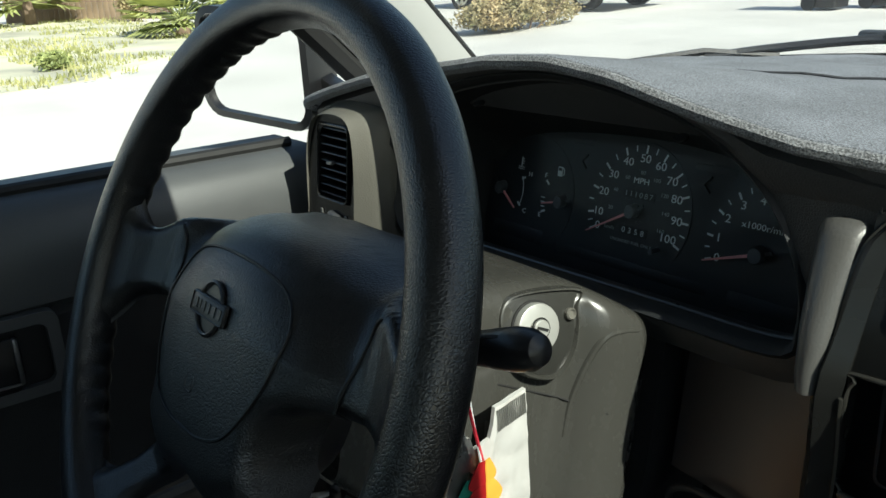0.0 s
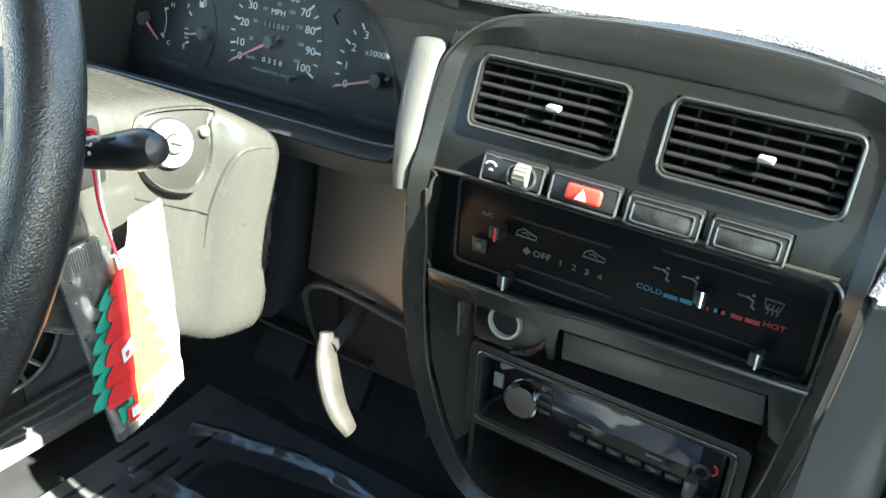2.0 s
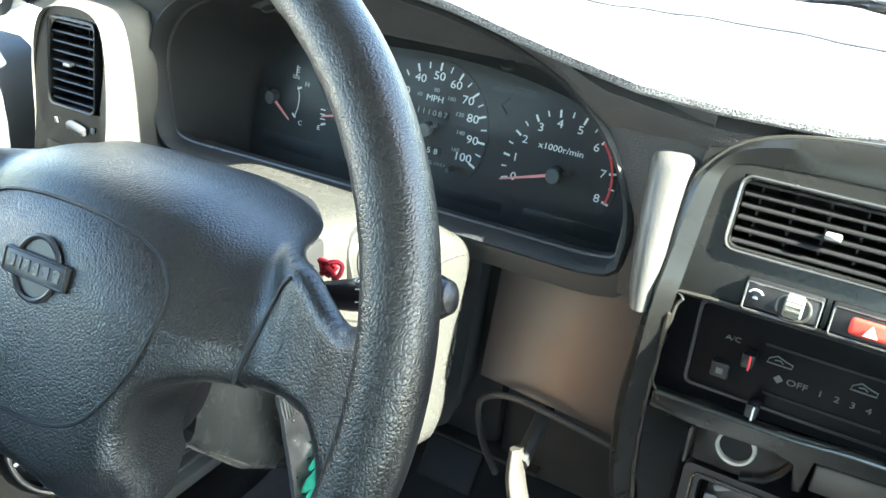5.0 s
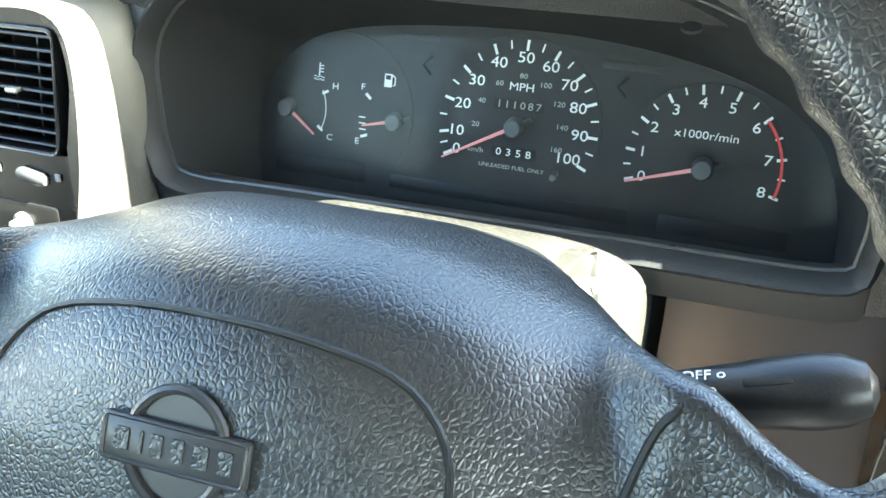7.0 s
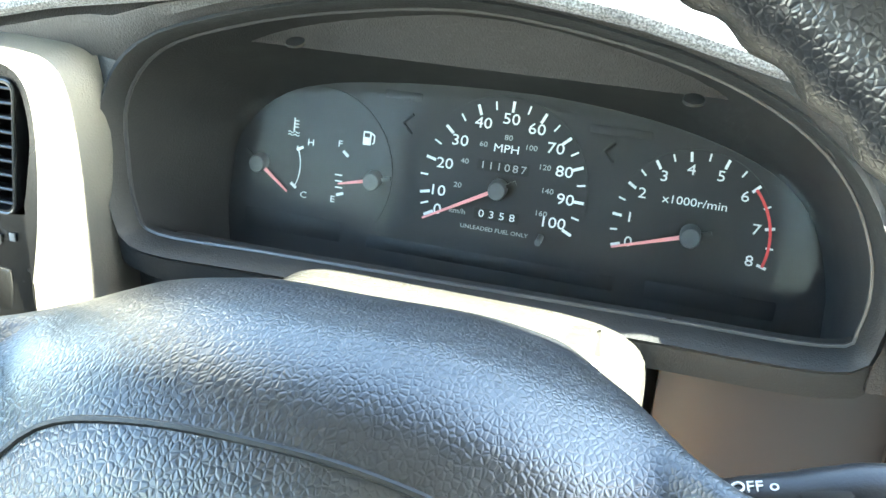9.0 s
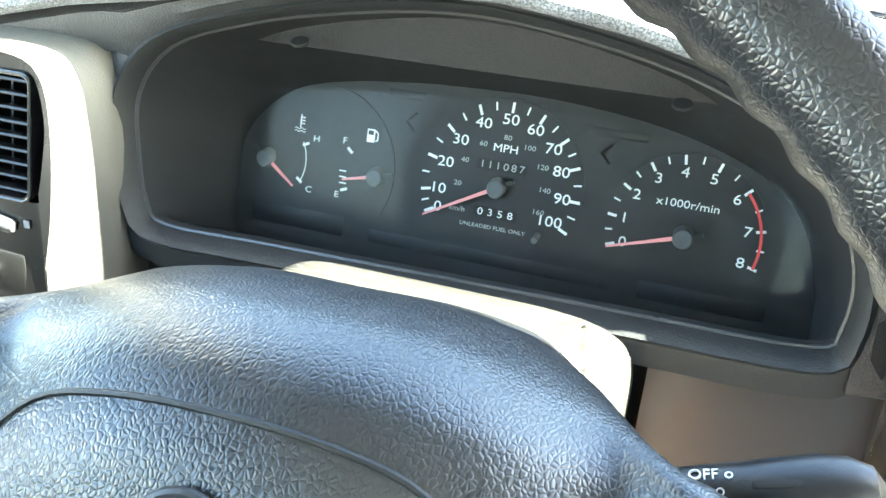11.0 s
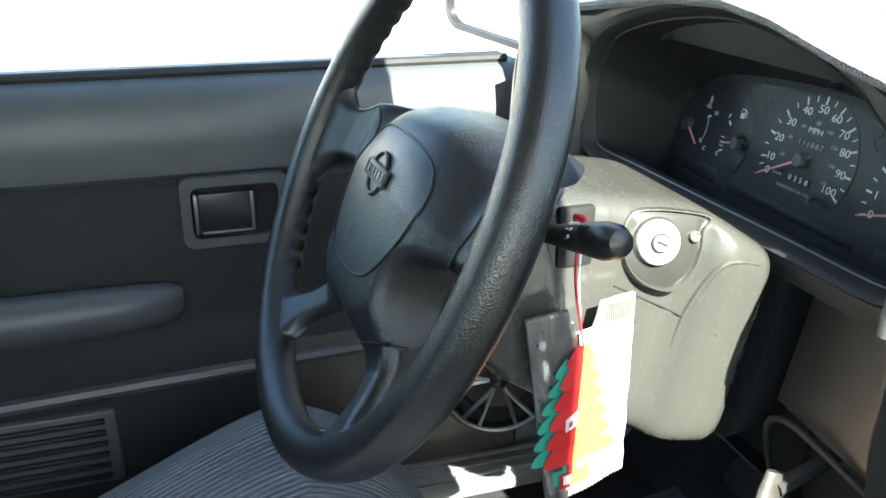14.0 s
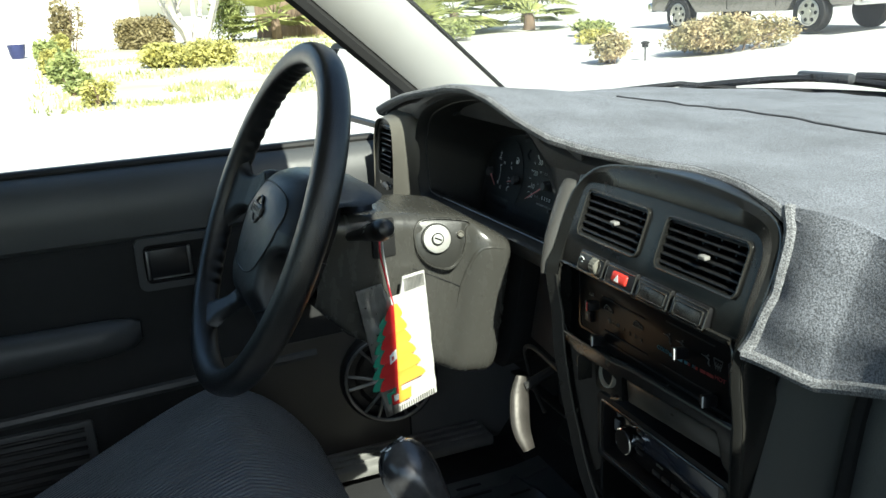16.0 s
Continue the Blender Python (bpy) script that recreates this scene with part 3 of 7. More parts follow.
    part("knee_panel", sheet(kn, 8, 8, (0, 0.012, 0)), KNEE_PLASTIC, dash)
    lip = smooth_line([(-0.020, 0.600, 0.792), (-0.07, 0.598, 0.800), (-0.115, 0.598, 0.803), (-0.138, 0.600, 0.792), (-0.144, 0.606, 0.77), (-0.140, 0.612, 0.74), (-0.13, 0.62, 0.71)], 5)
    part("cubby_lip", tube(lip, 0.0027, 10), DASH_BLACK, dash)
    part("cubby", box((-0.075, 0.70, 0.75), (0.13, 0.12, 0.10), 0.01), SHADE_AND_BLACK, dash)
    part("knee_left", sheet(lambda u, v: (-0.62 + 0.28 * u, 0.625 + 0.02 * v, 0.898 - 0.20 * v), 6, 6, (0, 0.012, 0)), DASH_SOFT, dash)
    # solid near-black boxes: the shade under the dash put into colour
    part("column_gap_shade", box((-0.245, 0.665, 0.80), (0.21, 0.05, 0.17), 0.01), SHADE_AND_BLACK, dash)
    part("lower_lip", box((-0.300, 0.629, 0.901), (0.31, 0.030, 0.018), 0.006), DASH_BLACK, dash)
    part("lower_dash_shade", box((XC, 0.84, 0.79), (1.46, 0.24, 0.16), 0.02), SHADE_AND_BLACK, dash)
    # pad strip at the edge of the stack, sunlight put into its pale grey
    rings = []
    for z, xa, xb, y in ((1.010, -0.052, -0.0215, 0.606), (1.006, -0.051, -0.0215, 0.597), (1.000, -0.050, -0.0215, 0.592), (0.980, -0.048, -0.022, 0.583), (0.955, -0.045, -0.0225, 0.573), (0.93, -0.042, -0.0235, 0.567), (0.920, -0.040, -0.024, 0.566)):
        c, w = (xa + xb) / 2, (xb - xa) / 2
        rings.append([(c + w * math.cos(a), y + 0.014 - 0.014 * max(-0.4, math.sin(a)), z) for a in [2 * math.pi * k / 18 for k in range(18)]])
    part("edge_pad", loft(rings, cap0=True, cap1=True), SUNLIT_PAD, dash, "edge pad with sunlight put in its pale grey")
    part("edge_filler", prism([(-0.098, 0.605, 1.032), (-0.018, 0.604, 1.04), (-0.02, 0.60, 0.70), (-0.036, 0.612, 0.80), (-0.036, 0.612, 0.905), (-0.056, 0.604, 0.908), (-0.057, 0.603, 0.936), (-0.059, 0.603, 0.970), (-0.066, 0.603, 0.990), (-0.077, 0.604, 1.009)], (0, 0.025, 0)), DASH_SOFT, dash)
    # side of the stack toward the passenger, then the passenger's panel
    fl = []
    for z, xa, xb, ya, yb in ((1.02, 0.243, 0.300, 0.632, 0.66), (0.95, 0.238, 0.300, 0.626, 0.66), (0.90, 0.232, 0.294, 0.612, 0.652), (0.84, 0.229, 0.288, 0.604, 0.645), (0.77, 0.228, 0.280, 0.588, 0.632), (0.70, 0.212, 0.262, 0.594, 0.64), (0.62, 0.19, 0.235, 0.60, 0.65)):
        fl.append([(xa, ya + 0.06, z), (xa, ya, z), (xa + 0.008, ya - 0.005, z), (xa + 0.03, ya + 0.004, z), (xb - 0.012, yb - 0.020, z), (xb - 0.004, yb - 0.012, z), (xb, yb, z), (xb, yb + 0.06, z)])
    part("stack_flank", loft(fl, closed=False), GREY_FLANK, dash, "grey flank of the centre stack")
    part("flank_gap", tube([(0.302, 0.634, 1.0), (0.302, 0.630, 0.95), (0.296, 0.626, 0.90), (0.290, 0.624, 0.84), (0.282, 0.626, 0.77), (0.264, 0.634, 0.70), (0.24, 0.642, 0.64)], 0.005, 6), SHADE_AND_BLACK, dash)
    pp = lambda u, v: (0.272 + 0.548 * u, 0.650 - 0.02 * math.sin(math.pi * v) + 0.25 * max(0, v - 0.85), 1.02 - 0.40 * v)
    part("passenger_panel", sheet(pp, 14, 12, (0, 0.012, 0)), DASH_DOOR, dash, "dark green-grey passenger panel")
    # near-black filler box, shade below the passenger's panel put into colour
    part("under_panel_shade", box((0.56, 0.82, 0.66), (0.54, 0.22, 0.05), 0.01), SHADE_AND_BLACK, dash)
    return dash


KNEE_PLASTIC = material("knee_plastic", (0.034, 0.030, 0.030), 0.36, spec=0.55, grain=0.05, grain_scale=1500, vary=0.05)
GREY_FLANK = material("flank_grey", (0.10, 0.098, 0.088), 0.33, grain=0.15, grain_scale=1100, vary=0.12)
DASH_DOOR = material("passenger_grey", (0.125, 0.128, 0.118), 0.5, leather=0.3, leather_scale=420, vary=0.12)
CHROME_WORN = material("worn_knob", (0.26, 0.26, 0.25), 0.35, vary=0.25, vary_scale=200)
build_dashboard()


def build_dash_mat():
    """The carpet cover: a draped sheet with a rolled front edge and a flap beside the stack."""
    mt = thing("dash_mat", (XC, 0.75, 1.05), "grey carpet dash cover with a bound edge", "dash cover")

    def front(x):
        """Where the edge of the mat lies: farther ahead over the stack, then swelling out round the passenger's side."""
        return interp(x, ((-0.64, 0.626), (-0.622, 0.602), (-0.602, 0.592), (-0.12, 0.592), (-0.06, 0.597), (0.0, 0.609), (0.06, 0.624), (0.113, 0.633), (0.15, 0.632), (0.186, 0.625), (0.234, 0.613), (0.262, 0.611), (0.302, 0.622), (0.34, 0.615), (0.43, 0.590), (0.80, 0.596)))

    def top(u, v):
        x = -0.632 + 1.412 * u
        z = interp(x, MAT_EDGE + ((0.30, 1.028), (0.80, 1.01)))
        yf = front(x)
        far = 1.13 - 0.36 * min(1.1, abs((x - XC) / 0.70)) ** 4
        y = yf + (far - yf) * v
        w = max(0, 1 - v * 1.8)
        zz = z * w + 1.050 * (1 - w) - 0.016 * v - 0.019 * v * min(1, max(0, x / 0.3))
        return Vector((x, y, zz + 0.004 * noise.noise((x * 7, y * 9, 0.3)) + 0.0022 * noise.noise((x * 26, y * 14, 2)) * min(1, v * 6)))

    def full(u, v):
        # the first part rolls over the edge
        p = top(u, max(0, (v - 0.04) / 0.96))
        if v < 0.04:
            k = 1 - v / 0.04
            p = p + Vector((0, -0.004 * math.sin(k * math.pi), -0.006 * k))
        return p
    part("cover", sheet(full, 110, 60, (0, 0.002, -0.006)), CARPET_GREY, mt)
    edge = [full(u, 0.0) + Vector((0, -0.002, 0)) for u in np.linspace(0, 0.6155, 80)]
    part("edge_binding", tube(edge, 0.0048, 8), BINDING, mt, "bound carpet edge")

    # flap that hangs beside the stack, creased, then turned along the passenger's side
    side = ((0.0, 0.236, 0.613, 1.034), (0.12, 0.246, 0.607, 1.022), (0.28, 0.2505, 0.599, 1.003), (0.5, 0.2515, 0.592, 0.980), (0.75, 0.249, 0.583, 0.958), (1.0, 0.244, 0.573, 0.938))
    track = lambda v, k: interp(v, [(r[0], r[k]) for r in side])

    def flap(u, v):
        fold = Vector((0.303 - 0.004 * v, 0.618 - 0.034 * v - 0.006 * math.sin(math.pi * v), 1.029 - 0.094 * v))
        if u < 0.45:
            k = u / 0.45
            p = Vector((track(v, 1), track(v, 2), track(v, 3))).lerp(fold, k)
            lift = math.sin(math.pi * k)
            p += Vector((0, -0.006 * lift * math.sin(math.pi * v), 0.004 * lift * (1 - v)))
        else:
            k = (u - 0.45) / 0.55
            x = 0.303 + 0.485 * k
            short = min(1, k * 4)
            end = Vector((x, front(x) - 0.004 - 0.022 * v, 1.028 - 0.018 * k - (0.094 - 0.050 * short) * v))
            p = fold.lerp(end, min(1, k * 6))
        return p + Vector((0, 0.003 * noise.noise((p.x * 25, v * 4, 1)), 0))
    part("flap", sheet(flap, 80, 24, (0.0, 0.006, 0.0)), CARPET_GREY, mt)
    part("flap_binding", tube([flap(u, 1.0) for u in np.linspace(0, 1, 50)], 0.0045, 8), BINDING, mt, "bound carpet edge")
    part("flap_side_binding", tube([flap(0, v) for v in np.linspace(0, 1, 24)], 0.0048, 8), BINDING, mt, "bound carpet edge")
    def seam_v(x):
        y = interp(x, ((-0.29, 0.822), (-0.168, 0.844), (-0.069, 0.858), (0.015, 0.862), (0.097, 0.859), (0.30, 0.852), (0.75, 0.80)))
        lo, hi = top((x + 0.632) / 1.412, 0).y, top((x + 0.632) / 1.412, 1).y
        return (y - lo) / (hi - lo)
    part("seam", tube([top((x + 0.632) / 1.412, seam_v(x)) + Vector((0, 0, 0.001)) for x in np.linspace(-0.29, 0.70, 60)], 0.0012, 6), SEAM_DARK, mt, "dark sewn seam")


SEAM_DARK = material("seam_dark", (0.06, 0.062, 0.07), 0.95, grain=1.0, grain_scale=1200)
build_dash_mat()


# ---- instrument cluster ----
FY = 0.700                     # the plane of the gauge faces


def build_cluster():
    c = thing("instrument_cluster", (-0.26, 0.71, 0.89), "black instrument cluster with three white-printed gauges", "gauge cluster")
    face = [tuple(p) for p in smooth_loop(FACE, 4)]
    part("backing", prism([(x, FY + 0.002, z) for x, z in face], (0, 0.012, 0)), FACE_BLACK, c)

    def dial(name, cx, cz, r, cut, label):
        """A round face, cut straight below."""
        pts = []
        for k in range(64):
            a = 2 * math.pi * k / 64
            z = max(-cut, r * math.sin(a))
            pts.append((cx + r * math.cos(a), FY + 0.0012, cz + z))
        return part(name, prism(pts, (0, 0.0008, 0)), DIAL_BLACK, c, label)

    def tick(d, cx, cz, a, r0, r1, w, mat, name="tick"):
        a = radians(a)
        u, t = Vector((math.cos(a), 0, math.sin(a))), Vector((-math.sin(a), 0, math.cos(a)))
        o = Vector((cx, FY + 0.0006, cz))
        part(name, prism([o + u * r0 - t * w / 2, o + u * r1 - t * w / 2, o + u * r1 + t * w / 2, o + u * r0 + t * w / 2], (0, 0.0003, 0)), mat, d)

    def put(d, text, x, z, size, mat=PRINT_WHITE, name="numeral"):
        lettering(name, text, facing_back(x, FY + 0.0008, z) @ Matrix.Diagonal((1.22, 1.0, 1.0, 1.0)), size, mat, d)

    def needle(d, cx, cz, a, r, hub):
        a = radians(a)
        u, t = Vector((math.cos(a), 0, math.sin(a))), Vector((-math.sin(a), 0, math.cos(a)))
        o = Vector((cx, FY - 0.004, cz))
        part("needle", prism([o - t * 0.0012, o + u * r - t * 0.0005, o + u * r + t * 0.0005, o + t * 0.0012], (0, 0.001, 0)), NEEDLE_PINK, d, "pink needle")
        part("needle_tail", prism([o - u * 0.012 - t * 0.0012, o - t * 0.001, o + t * 0.001, o - u * 0.012 + t * 0.0012], (0, 0.001, 0)), BLACK_PLASTIC, d)
        part("needle_cap", lathe((cx, FY - 0.0002, cz), (0, -1, 0), ((0, hub), (0.006, hub), (0.0075, hub * 0.85), (0.008, 0))), HUB_GREY, d, "grey needle cap")

    # speedometer
    sx, sz = -0.2622, 0.9487
    sp = dial("speedometer", sx, sz, 0.0545, 0.034, "speedometer face")
    ang = [-153, -169, 165.5, 139.5, 112.5, 87.5, 64, 41.5, 21, -2, -24.5]
    rad = [0.0425, 0.0401, 0.0378, 0.0378, 0.0399, 0.0412, 0.0415, 0.0417, 0.0412, 0.0416, 0.0394]
    out = [0.052, 0.0515, 0.0505, 0.0505, 0.0515, 0.0520, 0.0525, 0.053, 0.053, 0.053, 0.053]
    full = [207, 191, 165.5, 139.5, 112.5, 87.5, 64, 41.5, 21, -2, -24.5]
    for i, a in enumerate(ang):
        tick(sp, sx, sz, a, out[i] - 0.0065, out[i], 0.0017, PRINT_WHITE)
        put(sp, str(i * 10), sx + rad[i] * math.cos(radians(a)), sz + rad[i] * math.sin(radians(a)), 0.0092)
        if i < 10:
            tick(sp, sx, sz, (full[i] + full[i + 1]) / 2, out[i] - 0.005, out[i], 0.0010, PRINT_WHITE)
    for n, a, r in ((20, -175, .0268), (40, 152, .0272), (60, 119, .028), (80, 87, .0302), (100, 58, .0307), (120, 31, .0306), (140, 4, .0299), (160, -23, .0303)):
        put(sp, str(n), sx + r * math.cos(radians(a)), sz + r * math.sin(radians(a)), 0.0044, PRINT_GREY)
    put(sp, "MPH", -0.261, 0.972, 0.0068, PRINT_WHITE, "unit")
    put(sp, "km/h", -0.287, 0.9305, 0.0044, PRINT_GREY, "unit")
    put(sp, "UNLEADED FUEL ONLY", -0.262, 0.922, 0.0034, PRINT_GREY, "notice")
    for z, txt, w in ((0.9608, "111087", 0.033), (0.9312, "0358", 0.029)):
        part("counter_window", box((-0.2615, FY + 0.0014, z), (w, 0.0012, 0.0068)), SHADE_AND_BLACK, sp)
        n = len(txt)
        for i, ch in enumerate(txt):
            put(sp, ch, -0.2615 + (i - (n - 1) / 2) * w / (n + 0.4), z, 0.0064, PRINT_GREY if z > 0.95 else PRINT_WHITE, "digit")
    needle(sp, sx, sz, -152, 0.052, 0.0058)
    part("reset_knob", lathe((-0.232, FY - 0.001, 0.9235), (0, -1, 0), ((0, 0.002), (0.010, 0.002), (0.0105, 0))), HUB_GREY, sp, "trip reset pin")
    # tachometer
    tx, tz = -0.1448, 0.9393
    ta = dial("tachometer", tx, tz, 0.0480, 0.030, "tachometer face")
    ang = [-163, 174, 149, 124, 99, 72, 44, 12.5, -16.5]
    un = [197, 174, 149, 124, 99, 72, 44, 12.5, -16.5]
    for i, a in enumerate(ang):
        tick(ta, tx, tz, a, 0.0412, 0.0468, 0.0016, PRINT_WHITE)
        put(ta, str(i), tx + 0.0365 * math.cos(radians(a)), tz + 0.0365 * math.sin(radians(a)), 0.0086)
        if i < 8:
            tick(ta, tx, tz, (un[i] + un[i + 1]) / 2, 0.0425, 0.0468, 0.0010, PRINT_WHITE)
    arc = [(tx + r * math.cos(radians(a)), FY - 0.0007, tz + r * math.sin(radians(a))) for r, rng in ((0.0448, range(44, -18, -3)), (0.0432, range(-16, 45, 3))) for a in rng]
    part("red_band", prism(arc, (0, 0.0003, 0)), PRINT_RED, ta, "red warning arc")
    put(ta, "x1000r/min", -0.1455, 0.957, 0.0066, PRINT_WHITE, "unit")
    needle(ta, tx, tz, -163, 0.046, 0.0062)
    # temperature and fuel
    tf = dial("small_gauges", -0.385, 0.942, 0.0525, 0.030, "temperature and fuel face")
    needle(tf, -0.4243, 0.9424, -36, 0.027, 0.0058)
    needle(tf, -0.3437, 0.9423, -167, 0.024, 0.0058)
    for ch, x, z in (("H", -0.3905, 0.9585), ("C", -0.3925, 0.9245), ("F", -0.3700, 0.9605), ("E", -0.3717, 0.9248)):
        put(tf, ch, x, z, 0.0058)
    for x, z, a in ((-0.3971, 0.9545, 25), (-0.3995, 0.9303, -35), (-0.3649, 0.9554, -40), (-0.3662, 0.9295, 20)):
        m = pose(0, 0, 0, 0, -a, 0)
        part("tick", box((x, FY - 0.0008, z), (0.005, 0.0004, 0.0018), m=m.to_3x3()), PRINT_WHITE, tf)
    for x, z in ((-0.3684, 0.9415), (-0.3680, 0.9376), (-0.3675, 0.9336)):
        part("tick", box((x, FY - 0.0008, z), (0.005, 0.0004, 0.0008)), PRINT_WHITE, tf)
    part("gauge_arc", tube([(-0.4243 + 0.0285 * math.cos(radians(a)), FY - 0.0008, 0.9424 + 0.0285 * math.sin(radians(a))) for a in range(-28, 29, 7)], 0.0004, 5), PRINT_WHITE, tf)
    fp = part("fuel_symbol", box((-0.3515, FY - 0.0008, 0.967), (0.0055, 0.0004, 0.0085), 0.0001), PRINT_WHITE, tf)
    part("symbol_window", box((-0.3515, FY - 0.0011, 0.969), (0.0036, 0.0003, 0.0026)), DIAL_BLACK, fp)
    part("symbol_hose", tube([(-0.3485, FY - 0.0009, 0.9705), (-0.3465, FY - 0.0009, 0.969), (-0.3465, FY - 0.0009, 0.9645), (-0.3478, FY - 0.0009, 0.964)], 0.0005, 5), PRINT_WHITE, fp)
    tsym = part("temperature_symbol", box((-0.4025, FY - 0.0008, 0.9690), (0.0010, 0.0004, 0.0085)), PRINT_WHITE, tf)
    for k in range(3):
        part("symbol_mark", box((-0.401, FY - 0.0008, 0.9715 - 0.002 * k), (0.003, 0.0004, 0.0007)), PRINT_WHITE, tsym)
    for k in range(2):
        part("symbol_wave", tube([(-0.4065 + 0.001 * i, FY - 0.0008, 0.9642 - 0.0018 * k + 0.0005 * math.sin(i * 1.6)) for i in range(9)], 0.0003, 5), PRINT_WHITE, tsym)
    # blind warning windows and turn arrows
    for x0, x1, z0, z1 in ((-0.434, -0.364, 0.897, 0.911), (-0.346, -0.184, 0.897, 0.9065), (-0.166, -0.090, 0.896, 0.908), (-0.344, -0.318, 0.9925, 0.9985), (-0.213, -0.175, 0.988, 0.994)):
        part("warning_window", box(((x0 + x1) / 2, FY + 0.0032, (z0 + z1) / 2), (x1 - x0, 0.003, z1 - z0), 0.0012), DIAL_BLACK, c)
    for x, z in ((-0.326, 0.979), (-0.199, 0.979)):
        part("turn_arrow", tube([(x + 0.003, FY + 0.001, z + 0.006), (x - 0.003, FY + 0.001, z), (x + 0.003, FY + 0.001, z - 0.006)], 0.0010, 6), DIAL_BLACK, c)
    for x, z in ((-0.362, 1.0345), (-0.158, 1.030)):
        part("screw_recess", lathe((x, 0.622, z + 0.004), (0, 0.35, -1), ((0, 0.0050), (0.0016, 0.0050), (0.002, 0.0040), (0.0008, 0.002), (0.0008, 0))), SHADE_AND_BLACK, c)
    lens = part("lens", sheet(lambda u, v: (-0.440 + 0.372 * u, FY - 0.012, 0.894 + 0.108 * v * (0.86 + 0.14 * math.sin(math.pi * u))), 16, 6, (0, 0.0015, 0)), LENS, c, "clear plastic lens")
    lens.visible_shadow = False
    tilt = Matrix(((1, 0, 0, 0), (0, 1, LEAN, -0.945 * LEAN), (0, 0, 1, 0), (0, 0, 0, 1)))
    for ob in c.children_recursive:
        if ob.name.split(".")[0] != "screw_recess":
            ob.data.transform(tilt)


build_cluster()


# ---- vents ----
def build_vent(x0, x1, z0, z1, at, slats, vanes, knob_u, label, mat_frame):
    """A louvred outlet; at(u, v, d) gives the place across, up and into the panel."""
    v = thing("air_vent", at(0.5, 0.0, 0.0), label, "air vent", "dashboard vents")
    w, h = x1 - x0, z1 - z0
    o, i = rrect(w + 0.0032, h + 0.0032, 0.006), rrect(w - 0.0015, h - 0.0015, 0.0055)
    P = lambda a, b, d: Vector(at(0.5 + a / w, 0.5 + b / h, d))
    part("frame_edge", tube([P(a, b, -0.0008) for a, b in rrect(w + 0.0018, h + 0.0018, 0.006)], 0.0009, 6, closed=True), STACK_EDGE, v)
    rings = [[P(a, b, 0.004) for a, b in o], [P(a, b, -0.0008) for a, b in o], [P(a, b, -0.0008) for a, b in i], [P(a, b, 0.03) for a, b in i]]
    part("frame", loft(rings), mat_frame, v)
    # duct walls coloured near-black for the shade inside
    part("cavity", loft([[P(a, b, 0.03) for a, b in i], [P(a * 0.7, b * 0.7, 0.05) for a, b in i]], cap1=True), SHADE_AND_BLACK, v)
    for k in range(slats):
        t = (k + 0.5) / slats
        rings = []
        for u in np.linspace(0.02, 0.98, 5):
            c = Vector(at(u, t, 0.003))
            rings.append([c + Vector((0, 0.0005, 0.0013)), c + Vector((0, -0.0012, 0.0008)), c + Vector((0, -0.0016, 0.0)), c + Vector((0, -0.0012, -0.0008)), c + Vector((0, 0.0005, -0.0013)), c + Vector((0, 0.011, -0.0035)), c + Vector((0, 0.011, -0.0015))])
        part("slat", loft(rings, cap0=True, cap1=True), VENT_PLASTIC, v)
    for k in range(vanes):
        u = (k + 0.5) / vanes
        pts = [at(u - 0.01, 0.04, 0.017), at(u - 0.01, 0.96, 0.017), at(u + 0.06, 0.96, 0.038), at(u + 0.06, 0.04, 0.038)]
        part("vane", prism(pts, (0.0016, 0, 0)), VENT_PLASTIC, v)
    kb = box(at(knob_u, 0.5, -0.001), (0.0085, 0.006, 0.0032), 0.0010)
    part("thumb_knob", kb, CHROME_WORN, v, "worn bright thumb knob")
    return v


lean = lambda z: stack_y(z) - 0.001
stack_at = lambda x0, x1, z0, z1: (lambda u, v, d: (x0 + (x1 - x0) * u, lean(z0 + (z1 - z0) * v) + d, z0 + (z1 - z0) * v))
for x0, x1 in ((0.0055, 0.0985), (0.1245, 0.2185)):
    build_vent(x0, x1, 0.9675, 1.0055, stack_at(x0, x1, 0.9675, 1.0055), 6, 5, 0.56, "dark rectangular centre vent with horizontal louvres", STACK_PLASTIC)
lv = lambda u, v, d: (-0.567 + 0.056 * u + 0.007 * (v - 0.3), 0.577 + d + 0.004 * (v - 0.5), 0.933 + 0.074 * v)
build_vent(-0.567, -0.511, 0.933, 1.007, lv, 9, 3, 0.45, "dark tall outer vent with fine louvres", BLACK_PLASTIC)


# ---- centre stack ----
OUTER = [(-0.017, 1.006), (0.001, 1.023), (0.035, 1.032), (0.096, 1.036), (0.15, 1.036), (0.195, 1.033), (0.226, 1.027), (0.241, 1.016), (0.246, 0.995), (0.245, 0.965), (0.243, 0.94),
         (0.240, 0.89), (0.236, 0.845), (0.229, 0.79), (0.223, 0.76), (0.212, 0.713), (0.198, 0.676), (0.17, 0.660), (0.12, 0.658), (0.069, 0.660), (0.03, 0.664), (0.008, 0.677),
         (-0.010, 0.702), (-0.024, 0.735), (-0.034, 0.78), (-0.036, 0.84), (-0.033, 0.88), (-0.029, 0.922), (-0.026, 0.96), (-0.023, 0.99)]
